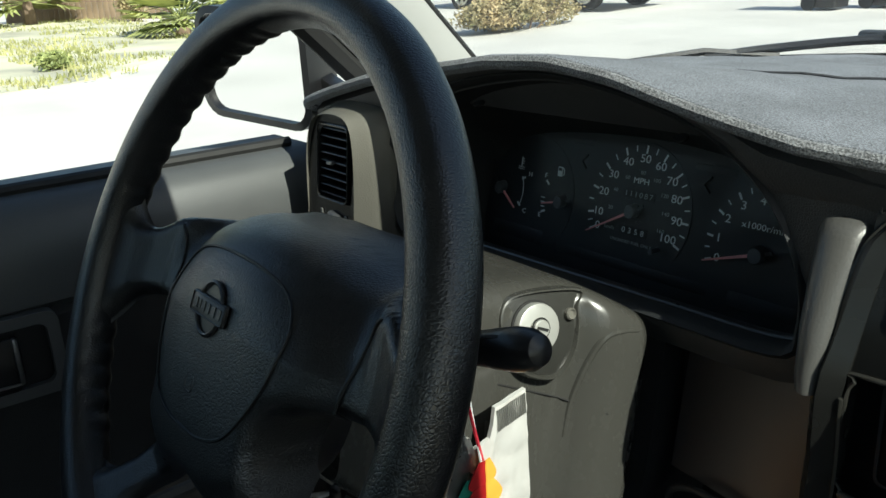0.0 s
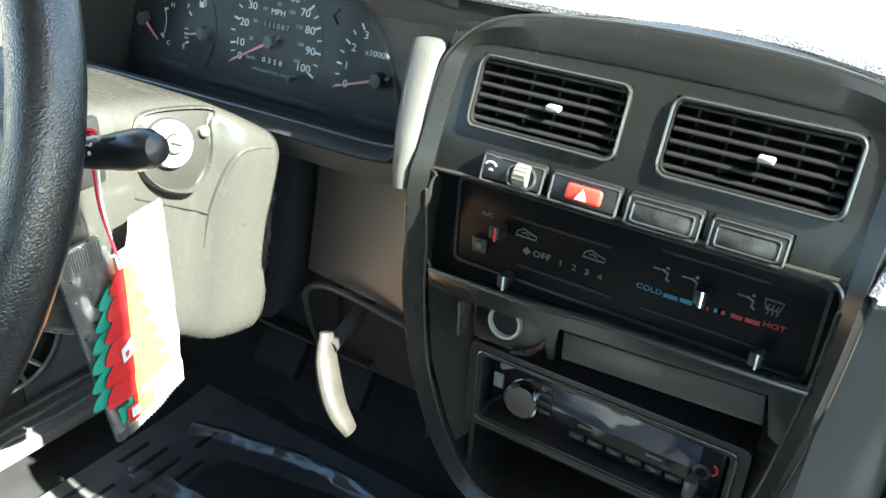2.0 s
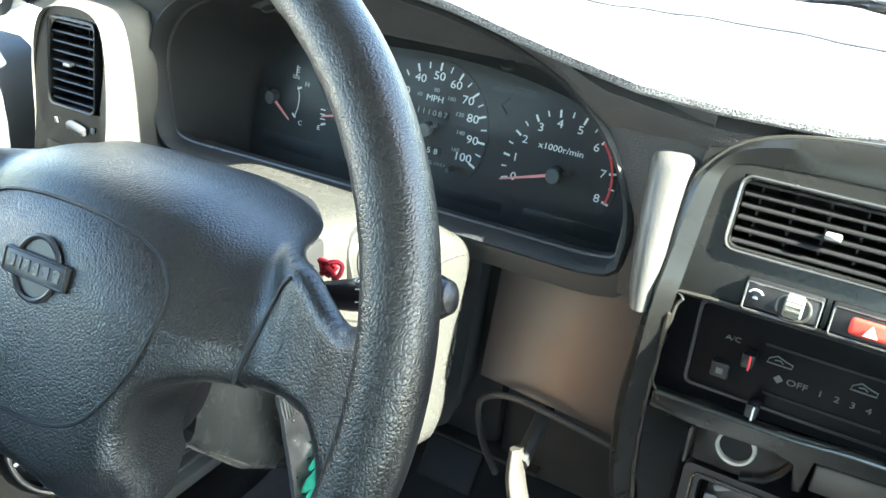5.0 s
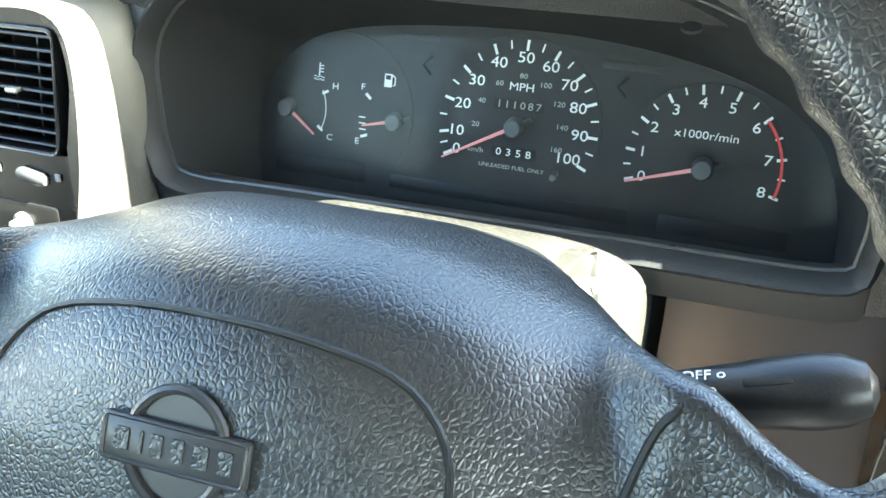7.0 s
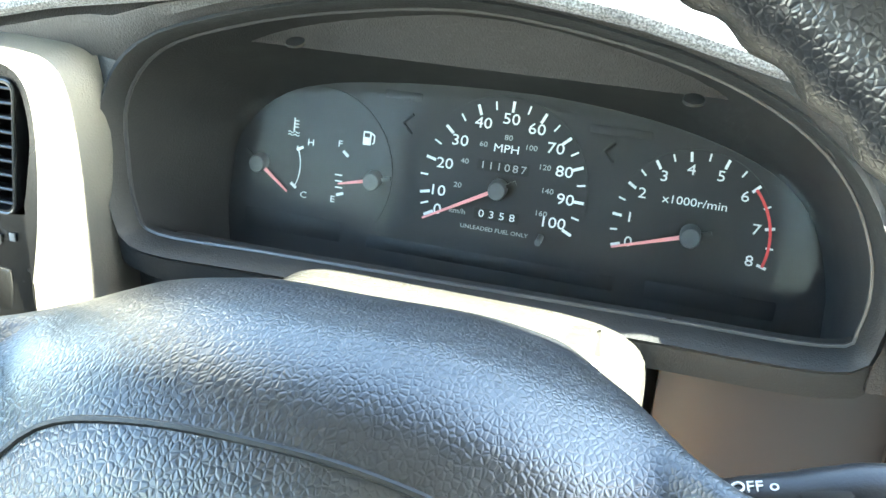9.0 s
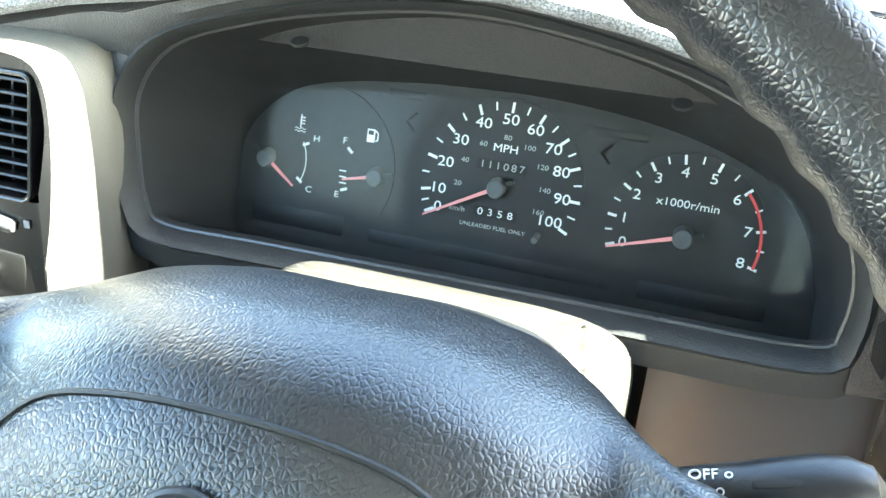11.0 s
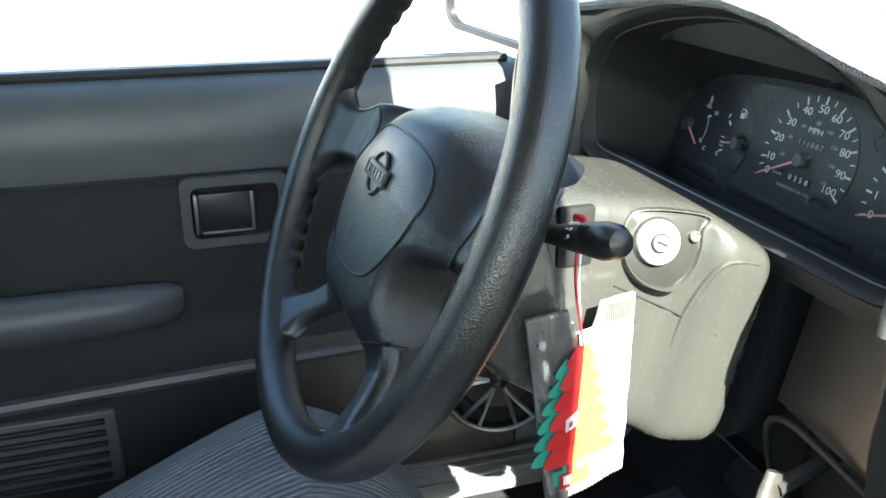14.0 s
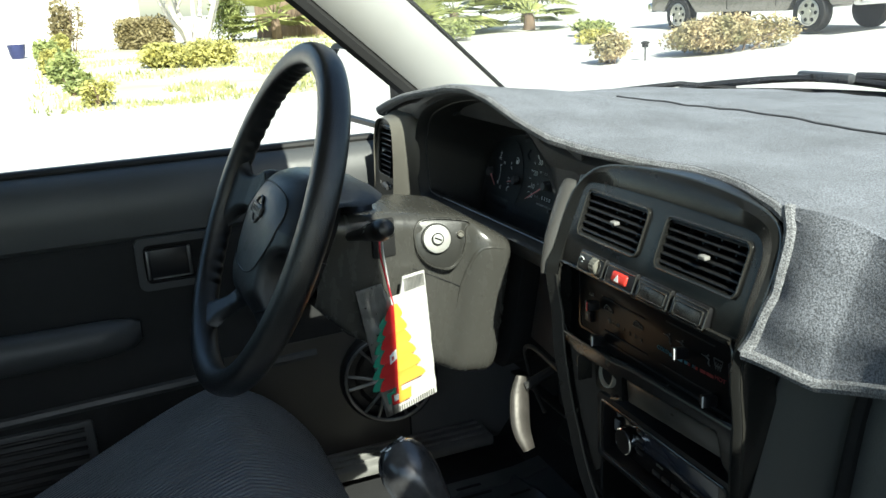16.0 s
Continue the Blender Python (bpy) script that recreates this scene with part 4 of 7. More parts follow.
INNER = [(-0.006, 1.006), (0.004, 1.012), (0.04, 1.014), (0.096, 1.015), (0.15, 1.015), (0.195, 1.014), (0.215, 1.013), (0.226, 1.008), (0.231, 0.995), (0.231, 0.965), (0.231, 0.94),
         (0.229, 0.89), (0.225, 0.845), (0.218, 0.79), (0.211, 0.76), (0.200, 0.713), (0.188, 0.686), (0.165, 0.673), (0.12, 0.671), (0.069, 0.673), (0.035, 0.677), (0.018, 0.688),
         (0.002, 0.712), (-0.010, 0.742), (-0.018, 0.78), (-0.019, 0.84), (-0.017, 0.88), (-0.014, 0.922), (-0.011, 0.96), (-0.009, 0.99)]


def build_stack():
    st = thing("center_stack", (0.105, 0.60, 0.66), "dark grey centre stack surround with a heater panel", "center stack")
    o = [tuple(p) for p in smooth_loop(OUTER, 3)]
    i = [tuple(p) for p in smooth_loop(INNER, 3)]
    mid = [((a[0] * 0.7 + b[0] * 0.3), (a[1] * 0.7 + b[1] * 0.3)) for a, b in zip(o, i)]
    R = lambda lp, d: [(x, stack_y(z) + d, z) for x, z in lp]
    up = lambda z: min(1, max(0, (z - 0.936) / 0.014))      # round the vents the surround runs flush into the face
    F = lambda lp, low, high: [(x, stack_y(z) + low + (high - low) * up(z), z) for x, z in lp]
    rings = [R(grown(o, 0.002), 0.025), R(grown(o, 0.001), 0.004), F(o, -0.005, -0.002), F(mid, -0.010, -0.0045), F(i, -0.003, -0.0006), R(i, 0.004), R(i, 0.017)]
    part("surround", loft(rings), STACK_PLASTIC, st)
    part("inner_edge", tube(R([p for p in i if p[1] < 0.934], -0.0035), 0.0014, 6), STACK_EDGE, st)
    part("outer_edge", tube(F(o, -0.0035, -0.0012), 0.0013, 6, closed=True), STACK_EDGE, st)
    # face with openings for the vents and switches
    xs = [-0.020, 0.0045, 0.0215, 0.0645, 0.0670, 0.0995, 0.1110, 0.1135, 0.1235, 0.1570, 0.1595, 0.2015, 0.2195, 0.234]
    zs = [0.9340, 0.9380, 0.9550, 0.9665, 0.976, 0.986, 0.996, 1.0065, 1.018]
    holes = [(0.0045, 0.0995, 0.9665, 1.0065), (0.1235, 0.2195, 0.9665, 1.0065), (0.0215, 0.0645, 0.938, 0.955), (0.0670, 0.1110, 0.938, 0.955), (0.1135, 0.1570, 0.938, 0.955), (0.1595, 0.2015, 0.938, 0.955)]
    bm = bmesh.new()
    grid = [[(bm.verts.new((x, stack_y(z), z)), bm.verts.new((x, stack_y(z) + 0.006, z))) for z in zs] for x in xs]
    solid = lambda a, b: 0 <= a < len(xs) - 1 and 0 <= b < len(zs) - 1 and not any(h[0] - 1e-6 <= xs[a] and xs[a + 1] <= h[1] + 1e-6 and h[2] - 1e-6 <= zs[b] and zs[b + 1] <= h[3] + 1e-6 for h in holes)
    for a in range(len(xs) - 1):
        for b in range(len(zs) - 1):
            if not solid(a, b):
                continue
            q = [grid[a][b], grid[a + 1][b], grid[a + 1][b + 1], grid[a][b + 1]]
            bm.faces.new([p[0] for p in q])
            bm.faces.new([p[1] for p in q[::-1]])
            for (da, db), (s, e) in (((0, -1), (0, 1)), ((1, 0), (1, 2)), ((0, 1), (2, 3)), ((-1, 0), (3, 0))):
                if not solid(a + da, b + db):
                    bm.faces.new((q[e][0], q[s][0], q[s][1], q[e][1]))
    part("face_plate", bm, STACK_PLASTIC, st)
    # glossy heater panel, sunk behind the surround
    hp = [(-0.020, 0.918), (-0.016, 0.931), (0.000, 0.936), (0.205, 0.939), (0.222, 0.939), (0.229, 0.930), (0.229, 0.90), (0.228, 0.871), (0.10, 0.864), (-0.020, 0.860)]
    heater = part("heater_panel", prism([(x, stack_y(0.90) + 0.010, z) for x, z in hp], (0, 0.006, 0), 0.001), GLOSS_BLACK, st, "glossy black heater control panel")
    part("heater_edge", tube([(x, stack_y(z) - 0.002, z) for x, z in [tuple(p) for p in smooth_loop([(-0.013, 0.916), (-0.009, 0.932), (0.006, 0.937), (0.205, 0.940), (0.224, 0.939), (0.231, 0.928), (0.230, 0.90), (0.2285, 0.872), (0.10, 0.8655), (-0.014, 0.8615)], 4)]], 0.0013, 6, closed=True), STACK_EDGE, st)
    y = stack_y(0.90) + 0.0095
    L = lambda s, x, z, size, mat=PRINT_DIM, nm="print": lettering(nm, s, facing_back(x, y, z) @ Matrix.Diagonal((1.2, 1, 1, 1)), size, mat, heater)
    L("A/C", 0.022, 0.9095, 0.0046)
    L("OFF", 0.062, 0.893, 0.0058)
    for k, x in enumerate((0.075, 0.084, 0.0925, 0.101)):
        L(str(k + 1), x, 0.8925 - 0.0002 * k, 0.0056)
    L("COLD", 0.1315, 0.8950, 0.0048, PRINT_TEAL)
    L("HOT", 0.2020, 0.8970, 0.0048, PRINT_DARK_RED)
    for k in range(4):
        part("cold_bar", box((0.1445 + 0.009 * k, y, 0.8945 + 0.0003 * k), (0.0082 - 0.0014 * k, 0.0004, 0.0026)), PRINT_TEAL, heater)
    for k in range(4):
        part("hot_bar", box((0.1905 - 0.0085 * k, y, 0.8960 - 0.0003 * k), (0.0078 - 0.0016 * k, 0.0004, 0.0026)), PRINT_DARK_RED, heater)
    # pictograms: air to face, feet, both, screen; recirculation; fan
    for x in (0.139, 0.156, 0.187):
        fig = part("airflow_symbol", tube([(x - 0.002, y, 0.910), (x + 0.0015, y, 0.908), (x + 0.001, y, 0.9045), (x + 0.003, y, 0.9035)], 0.0007, 5), PRINT_DIM, heater)
        part("symbol_arrow", box((x - 0.005, y, 0.9095), (0.005, 0.0003, 0.0008)), PRINT_DIM, fig)
        part("symbol_head", lathe((x + 0.001, y, 0.9115), (0, -1, 0), ((0, 0.001), (0.0003, 0.001)), 10), PRINT_DIM, fig)
    ds = part("defrost_symbol", tube([(0.194, y, 0.912), (0.204, y, 0.912), (0.2025, y, 0.9065), (0.1955, y, 0.9065)], 0.0005, 5, closed=True), PRINT_DIM, heater)
    for k in range(3):
        part("symbol_wave", tube([(0.1965 + 0.0025 * k + 0.0005 * math.sin(i * 1.5), y, 0.9035 + 0.0012 * i) for i in range(6)], 0.0004, 5), PRINT_DIM, ds)
    for x in (0.050, 0.0955):
        cs = part("car_symbol", tube([(x - 0.007, y, 0.902), (x - 0.006, y, 0.905), (x - 0.002, y, 0.9075), (x + 0.003, y, 0.9055), (x + 0.007, y, 0.9045), (x + 0.007, y, 0.902)], 0.0005, 5, closed=True), PRINT_DIM, heater)
        part("symbol_flow", tube([(x - 0.003, y, 0.9045), (x, y, 0.905), (x + 0.002, y, 0.9035)], 0.0004, 5), PRINT_DIM, cs)
    part("fan_symbol", box((0.0515, y, 0.893), (0.004, 0.0003, 0.004), m=pose(0, 0, 0, 0, 45, 0).to_3x3()), PRINT_DIM, heater)
    part("ac_button", box((0.019, y - 0.001, 0.8875), (0.0105, 0.004, 0.0105), 0.001), BLACK_PLASTIC, heater)
    part("ac_button_mark", box((0.019, y - 0.0033, 0.8875), (0.004, 0.0004, 0.004)), PRINT_DIM, heater)
    part("inner_bezel", ring_plate(rrect(0.226, 0.060, 0.005), rrect(0.222, 0.056, 0.004), lambda a, b: (0.112 + a, y - 0.0003, 0.900 + b), (0, 0.001, 0)), BLACK_PLASTIC, heater)
    for x0, x1, z in ((0.040, 0.105, 0.913), (0.045, 0.110, 0.8815), (0.135, 0.195, 0.9215), (0.128, 0.196, 0.8815)):
        part("slider_slot", box(((x0 + x1) / 2, y, z), (x1 - x0, 0.0006, 0.0016)), SHADE_AND_BLACK, heater)
    for x, z, tip in ((0.034, 0.9035, True), (0.043, 0.872, False), (0.163, 0.905, False), (0.1985, 0.8795, False)):
        lever = part("slider_lever", prism([(x - 0.0035, y - 0.001, z - 0.005), (x + 0.0035, y - 0.001, z - 0.005), (x + 0.0035, y - 0.001, z + 0.004), (x - 0.0035, y - 0.001, z + 0.004)], (0, -0.012, 0.002), 0.001), BLACK_PLASTIC, heater)
        part("lever_stripe", box((x + 0.0012, y - 0.0135, z + 0.001), (0.0012, 0.0012, 0.0095), 0.0003), PRINT_RED if tip else PRINT_WHITE, lever, "red stripe" if tip else "white stripe")
    # shelf bar between heater and radio
    bar = [(-0.016, 0.8615), (0.070, 0.8620), (0.100, 0.8655), (0.231, 0.8705), (0.2325, 0.838), (0.2215, 0.828), (0.2135, 0.833), (0.2110, 0.8615), (0.0815, 0.8535), (0.0815, 0.8255), (0.0755, 0.8240), (0.0745, 0.8470), (0.060, 0.8485), (0.0135, 0.8465), (-0.016, 0.8480)]
    part("shelf_bar", prism([(x, stack_y(z) - 0.004, z) for x, z in bar], (0, 0.032, 0), 0.0016), STACK_PLASTIC, st)
    part("shelf_lip", tube([(x, stack_y(z) - 0.0045, z) for x, z in ((-0.014, 0.8615), (0.070, 0.8622), (0.100, 0.8657), (0.228, 0.8705))], 0.0016, 8), STACK_EDGE, st)
    pod = [(0.0125, 0.849), (0.074, 0.851), (0.074, 0.836), (0.069, 0.826), (0.060, 0.8165), (0.046, 0.811), (0.0145, 0.811)]
    part("lighter_panel", prism([(x, stack_y(0.835) + 0.010, z) for x, z in pod], (0, 0.012, 0), 0.0015), STACK_PLASTIC, st)
    part("pod_edge", tube([(x, stack_y(0.835) + 0.009, z) for x, z in ((0.0735, 0.846), (0.073, 0.836), (0.068, 0.8255), (0.0595, 0.816), (0.046, 0.811))], 0.0022, 8), STACK_PLASTIC, st)
    part("pocket_rib", box((0.0125, 0.588, 0.8325), (0.0022, 0.016, 0.026), 0.0008), STACK_EDGE, st)
    # the deep pocket for the radio
    rec = [(-0.019, 0.848), (-0.018, 0.78), (-0.008, 0.738), (0.004, 0.708), (0.018, 0.684), (0.040, 0.674), (0.12, 0.668), (0.168, 0.670), (0.190, 0.684), (0.204, 0.72), (0.213, 0.765), (0.221, 0.80), (0.226, 0.85)]
    back = [(0.012, 0.848), (0.013, 0.80), (0.014, 0.75), (0.014, 0.72), (0.013, 0.685), (0.020, 0.673), (0.12, 0.668), (0.180, 0.672), (0.196, 0.684), (0.200, 0.72), (0.204, 0.76), (0.208, 0.80), (0.210, 0.85)]
    part("pocket_wall", loft([[(x, stack_y(z) + 0.002, z) for x, z in rec], [(x, 0.613, z) for x, z in back]], closed=False), STACK_PLASTIC, st)
    # near-black back plate, the pocket's deep shade put into colour
    part("pocket_back", box((0.112, 0.690, 0.77), (0.21, 0.004, 0.22)), SHADE_AND_BLACK, st)
    hole = rrect(0.176, 0.052, 0.004)
    part("radio_sleeve", ring_plate(rrect(0.198, 0.070, 0.006), hole, lambda a, b: (0.1095 + a, 0.604, 0.7685 + b), (0, 0.030, 0)), BLACK_PLASTIC, st)
    part("sleeve_edge", tube([(0.1095 + a, 0.6035, 0.7685 + b) for a, b in rrect(0.184, 0.058, 0.005)], 0.0012, 6, closed=True), STACK_EDGE, st)
    cb = box((0.017, 0.635, 0.705), (0.004, 0.06, 0.065))
    box((0.198, 0.635, 0.705), (0.004, 0.06, 0.065), bm=cb)
    box((0.1085, 0.635, 0.674), (0.185, 0.06, 0.004), bm=cb)
    part("cubby_tray", cb, STACK_PLASTIC, st, "open cubby under the radio")
    part("cubby_latch", box((0.100, 0.655, 0.716), (0.010, 0.012, 0.004), 0.001), BLACK_PLASTIC, st)
    return st


build_stack()


def build_switches():
    z, lean_deg = 0.9465, 20
    m = pose(0, 0, 0, -lean_deg, 0, 0).to_3x3()
    for k, (x0, x1) in enumerate(((0.0225, 0.0635), (0.0680, 0.1100), (0.1145, 0.1560), (0.1605, 0.2005))):
        cx, w = (x0 + x1) / 2, x1 - x0
        yy = stack_y(z) - 0.001
        if k == 0:
            s = thing("dimmer_switch", (cx, yy, z - 0.008), "black dimmer switch with a worn ribbed thumbwheel", "switch", "stack switches")
        elif k == 1:
            s = thing("hazard_switch", (cx, yy, z - 0.008), "red hazard switch with a white triangle", "switch", "stack switches")
        else:
            s = thing("blank_switch", (cx, yy, z - 0.008), "black blank switch cover", "switch", "stack switches")
        body = part("body", box((cx, yy + 0.003, z), (w, 0.012, 0.0165), 0.0015, m), BLACK_PLASTIC, s)
        if k == 0:
            wheel = part("thumbwheel", lathe((cx + 0.0015, yy - 0.000, z), (1, 0, 0), ((0, 0.0066), (0.001, 0.0074), (0.009, 0.0074), (0.010, 0.0066))), RIB_BEIGE, s, "worn beige thumbwheel")
            for q in range(9):
                a = radians(100 + q * 20)
                part("rib", box((cx + 0.0065, yy + 0.0074 * math.cos(a), z + 0.0074 * math.sin(a)), (0.0085, 0.0006, 0.0006)), RIB_BEIGE, wheel)
            part("wheel_well", tube([Vector((cx + 0.0065, yy - 0.0034, z)) + m @ Vector((a, 0, c)) for a, c in rrect(0.0175, 0.0125, 0.0055)], 0.0010, 6, closed=True), STACK_EDGE, s, "shiny rounded well rim")
            part("lamp_symbol", tube([(cx - 0.014 + 0.0035 * math.cos(a), yy - 0.0036, z + 0.002 + 0.0025 * math.sin(a)) for a in np.linspace(0.2, 2.9, 8)], 0.0006, 5), PRINT_WHITE, s)
            part("lamp_bulb", lathe((cx - 0.014, yy - 0.0033, z - 0.001), (0, -1, 0), ((0, 0.0017), (0.0004, 0.0017)), 12), PRINT_WHITE, s)
        elif k == 1:
            b = part("button", box((cx, yy - 0.002, z), (0.0225, 0.006, 0.0098), 0.0025, m, 4), HAZARD_RED, s, "red translucent button")
            tri = [(0, 0.0032), (0.0036, -0.0030), (-0.0036, -0.0030)]
            R = m @ Vector((0, -1, 0))
            at = lambda a, c: Vector((cx, yy - 0.003, z)) + R * 0.0032 + m @ Vector((a, 0, c))
            part("triangle", prism([at(a, c) for a, c in tri], R * 0.0003), PRINT_WHITE, b, "white warning triangle")
        else:
            part("cap", box((cx, yy - 0.0022, z), (w - 0.007, 0.004, 0.0110), 0.0015, m), CAP_GREY, s, "scuffed grey cap")
            part("cap_edge", tube([Vector((cx, yy - 0.0042, z)) + m @ Vector((a, 0, c)) for a, c in rrect(w - 0.008, 0.0108, 0.0018)], 0.0007, 6, closed=True), STACK_EDGE, s, "worn shiny cap edge")
        part("bezel", tube([Vector((cx, yy - 0.0030, z)) + m @ Vector((a, 0, c)) for a, c in rrect(w - 0.0015, 0.0155, 0.0015)], 0.0008, 6, closed=True), STACK_EDGE, body, "shiny bezel edge")


RIB_BEIGE = material("rib_beige", (0.17, 0.165, 0.14), 0.5, vary=0.2, vary_scale=150)
HAZARD_RED = material("hazard_red", (0.72, 0.05, 0.035), 0.3, vary=0.1)
CAP_GREY = material("cap_grey", (0.03, 0.031, 0.030), 0.28, vary=0.5, vary_scale=120)
build_switches()


def build_lighter_and_flap():
    li = thing("lighter_socket", (0.039, 0.598, 0.820), "empty lighter socket with a pale ring", "lighter socket")
    part("ring", lathe((0.039, 0.600, 0.8325), (0, -1, 0.12), ((0, 0.0125), (0.004, 0.0125), (0.0052, 0.0120), (0.0052, 0.0104), (0.001, 0.0100), (-0.016, 0.0096))), RING_PALE, li, "pale plastic ring")
    part("well", lathe((0.039, 0.5975, 0.8325), (0, 1, 0), ((0, 0.0101), (0.04, 0.0096), (0.041, 0))), SHADE_AND_BLACK, li)
    fl = thing("ashtray_drawer", (0.142, 0.59, 0.825), "closed grey-brown ashtray drawer", "ashtray")
    f = [(0.0845, 0.8490), (0.2085, 0.8565), (0.2110, 0.8350), (0.0845, 0.8265)]
    part("front", prism([(x, stack_y(z) - 0.001, z) for x, z in f], (0, 0.05, 0), 0.002), ASH_GREY, fl)
    part("top_lip", prism([(0.083, stack_y(0.85) - 0.002, 0.8528), (0.2095, stack_y(0.85) - 0.002, 0.8602), (0.2095, stack_y(0.85) - 0.002, 0.8585), (0.083, stack_y(0.85) - 0.002, 0.8511)], (0, 0.02, 0), 0.0005), STACK_PLASTIC, fl)


RING_PALE = material("ring_pale", (0.45, 0.43, 0.36), 0.4, vary=0.08)
ASH_GREY = material("ash_grey", (0.045, 0.043, 0.037), 0.30, grain=0.1, grain_scale=1200)
build_lighter_and_flap()


RADIO_BLACK = material("radio_black", (0.008, 0.008, 0.009), 0.12, spec=0.5, vary=0.1)


def build_radio():
    r = thing("car_radio", (0.110, 0.62, 0.740), "black single-slot car radio with a silver-ringed knob", "car radio")
    y = 0.621
    part("chassis", box((0.1095, 0.656, 0.769), (0.178, 0.058, 0.050), 0.003), BLACK_PLASTIC, r)
    part("faceplate", box((0.1095, y, 0.7685), (0.170, 0.014, 0.046), 0.003), RADIO_BLACK, r)
    k = part("volume_knob", lathe((0.053, y - 0.006, 0.767), (0, -1, 0), ((0, 0.0138), (0.008, 0.0138), (0.010, 0.0132), (0.0105, 0.0120), (0.0095, 0.0118), (0.009, 0))), CHROME, r, "silver-ringed volume knob")
    part("knob_face", lathe((0.053, y - 0.0155, 0.767), (0, -1, 0), ((0, 0.0117), (0.0008, 0.0117), (0.001, 0))), KNOB_DARK, k, "spun dark knob face")
    part("display", box((0.1245, y - 0.0068, 0.7760), (0.108, 0.001, 0.020), 0.0003), DISPLAY, r, "glossy dark display")
    for z, x in ((0.788, 0.069), (0.781, 0.069), (0.774, 0.069), (0.767, 0.069)):
        part("button", box((x, y - 0.0068, z - 0.006), (0.010, 0.003, 0.0045), 0.001), BLACK_PLASTIC, r)
    part("phone_button", box((0.0305, y - 0.0068, 0.7715), (0.008, 0.003, 0.012), 0.001), SILVER_PLASTIC, r, "silver call button")
    part("top_button", box((0.0365, y - 0.0068, 0.7865), (0.012, 0.003, 0.005), 0.001, pose(0, 0, 0, 0, -30, 0).to_3x3()), SILVER_PLASTIC, r)
    for i in range(6):
        part("preset_button", box((0.095 + 0.014 * i, y - 0.0068, 0.7525), (0.0115, 0.003, 0.005), 0.001), BLACK_PLASTIC, r)
        part("legend_bar", box((0.095 + 0.014 * i, y - 0.0084, 0.7525), (0.004, 0.0004, 0.0012)), PRINT_DIM, r)
    for x, z, w in ((0.100, 0.7625, 0.014), (0.150, 0.7625, 0.016), (0.120, 0.7855, 0.016)):
        part("legend_bar", box((x, y - 0.0076, z), (w * 0.7, 0.0004, 0.0022)), PRINT_DIM, r)
    part("aux_port", lathe((0.181, y - 0.006, 0.7665), (0, -1, 0), ((0, 0.006), (0.002, 0.006), (0.0025, 0.004), (-0.004, 0.003))), BLACK_PLASTIC, r)
    part("red_mark", tube([(0.1875 + 0.003 * math.cos(a), y - 0.0082, 0.772 + 0.004 * math.sin(a)) for a in np.linspace(-1.5, 1.5, 8)], 0.0007, 5), PRINT_RED, r, "red printed mark")
    part("usb_cover", box((0.1775, y - 0.011, 0.755), (0.009, 0.012, 0.016), 0.003), CLEAR_GREY, r, "smoky clear port plug")
    s = thing("white_stick", (0.165, 0.62, 0.676), "white-tipped plastic stick in the cubby", "stick")
    part("stem", tube([(0.172, 0.640, 0.712), (0.163, 0.590, 0.694)], 0.0045, 10), CLEAR_GREY, s, "smoky stem")
    part("tip", lathe((0.163, 0.590, 0.694), (-0.16, -0.85, -0.35), ((0, 0.0055), (0.004, 0.0062), (0.05, 0.0055), (0.052, 0.003))), PRINT_WHITE, s, "white tip")


KNOB_DARK = material("knob_spun", (0.10, 0.095, 0.09), 0.3, metal=0.8, vary=0.2, vary_scale=50)
DISPLAY = material("display_glass", (0.035, 0.042, 0.058), 0.06, spec=0.9, vary=0.05)
SILVER_PLASTIC = material("silver_plastic", (0.20, 0.205, 0.21), 0.35, vary=0.05)
CLEAR_GREY = material("smoky_plastic", (0.07, 0.07, 0.073), 0.15, vary=0.1)
build_radio()


# ---- steering wheel and column ----
WC = Vector((-0.246, 0.336, 0.964))
WA, WB = radians(24.6), radians(2.0)
WN = Vector((math.sin(WB) * math.cos(WA), -math.cos(WB) * math.cos(WA), math.sin(WA)))
WX = Vector((math.cos(WB), math.sin(WB), 0))
WY = WN.cross(WX)
W = lambda a, b, d=0.0: WC + WX * a + WY * b + WN * d

# half outlines in the wheel's own plane, from the top round to the bottom
COVER_EDGE = [(0, 0.068), (0.035, 0.0675), (0.060, 0.0635), (0.080, 0.0575), (0.098, 0.050), (0.112, 0.045), (0.124, 0.042), (0.138, 0.033), (0.149, 0.028), (0.158, 0.029), (0.166, 0.040), (0.171, 0.060),
              (0.178, 0.044), (0.180, 0.010), (0.178, -0.028), (0.171, -0.050), (0.164, -0.042), (0.157, -0.029), (0.148, -0.020), (0.138, -0.016), (0.120, -0.0145), (0.100, -0.017), (0.083, -0.020), (0.069, -0.028),
              (0.062, -0.042), (0.061, -0.058), (0.066, -0.074), (0.074, -0.092), (0.083, -0.108), (0.093, -0.121), (0.106, -0.131), (0.118, -0.131), (0.104, -0.147), (0.080, -0.160),
              (0.070, -0.154), (0.070, -0.143), (0.064, -0.130), (0.050, -0.115), (0.034, -0.101), (0.018, -0.090), (0, -0.087)]
PAD = [(0, 0.075), (0.06, 0.075), (0.098, 0.066), (0.121, 0.050), (0.1185, 0.0415), (0.112, 0.031), (0.107, 0.014), (0.104, -0.004), (0.103, -0.019), (0.095, -0.035), (0.085, -0.060), (0.084, -0.076), (0.060, -0.089), (0.034, -0.102), (0, -0.102)]


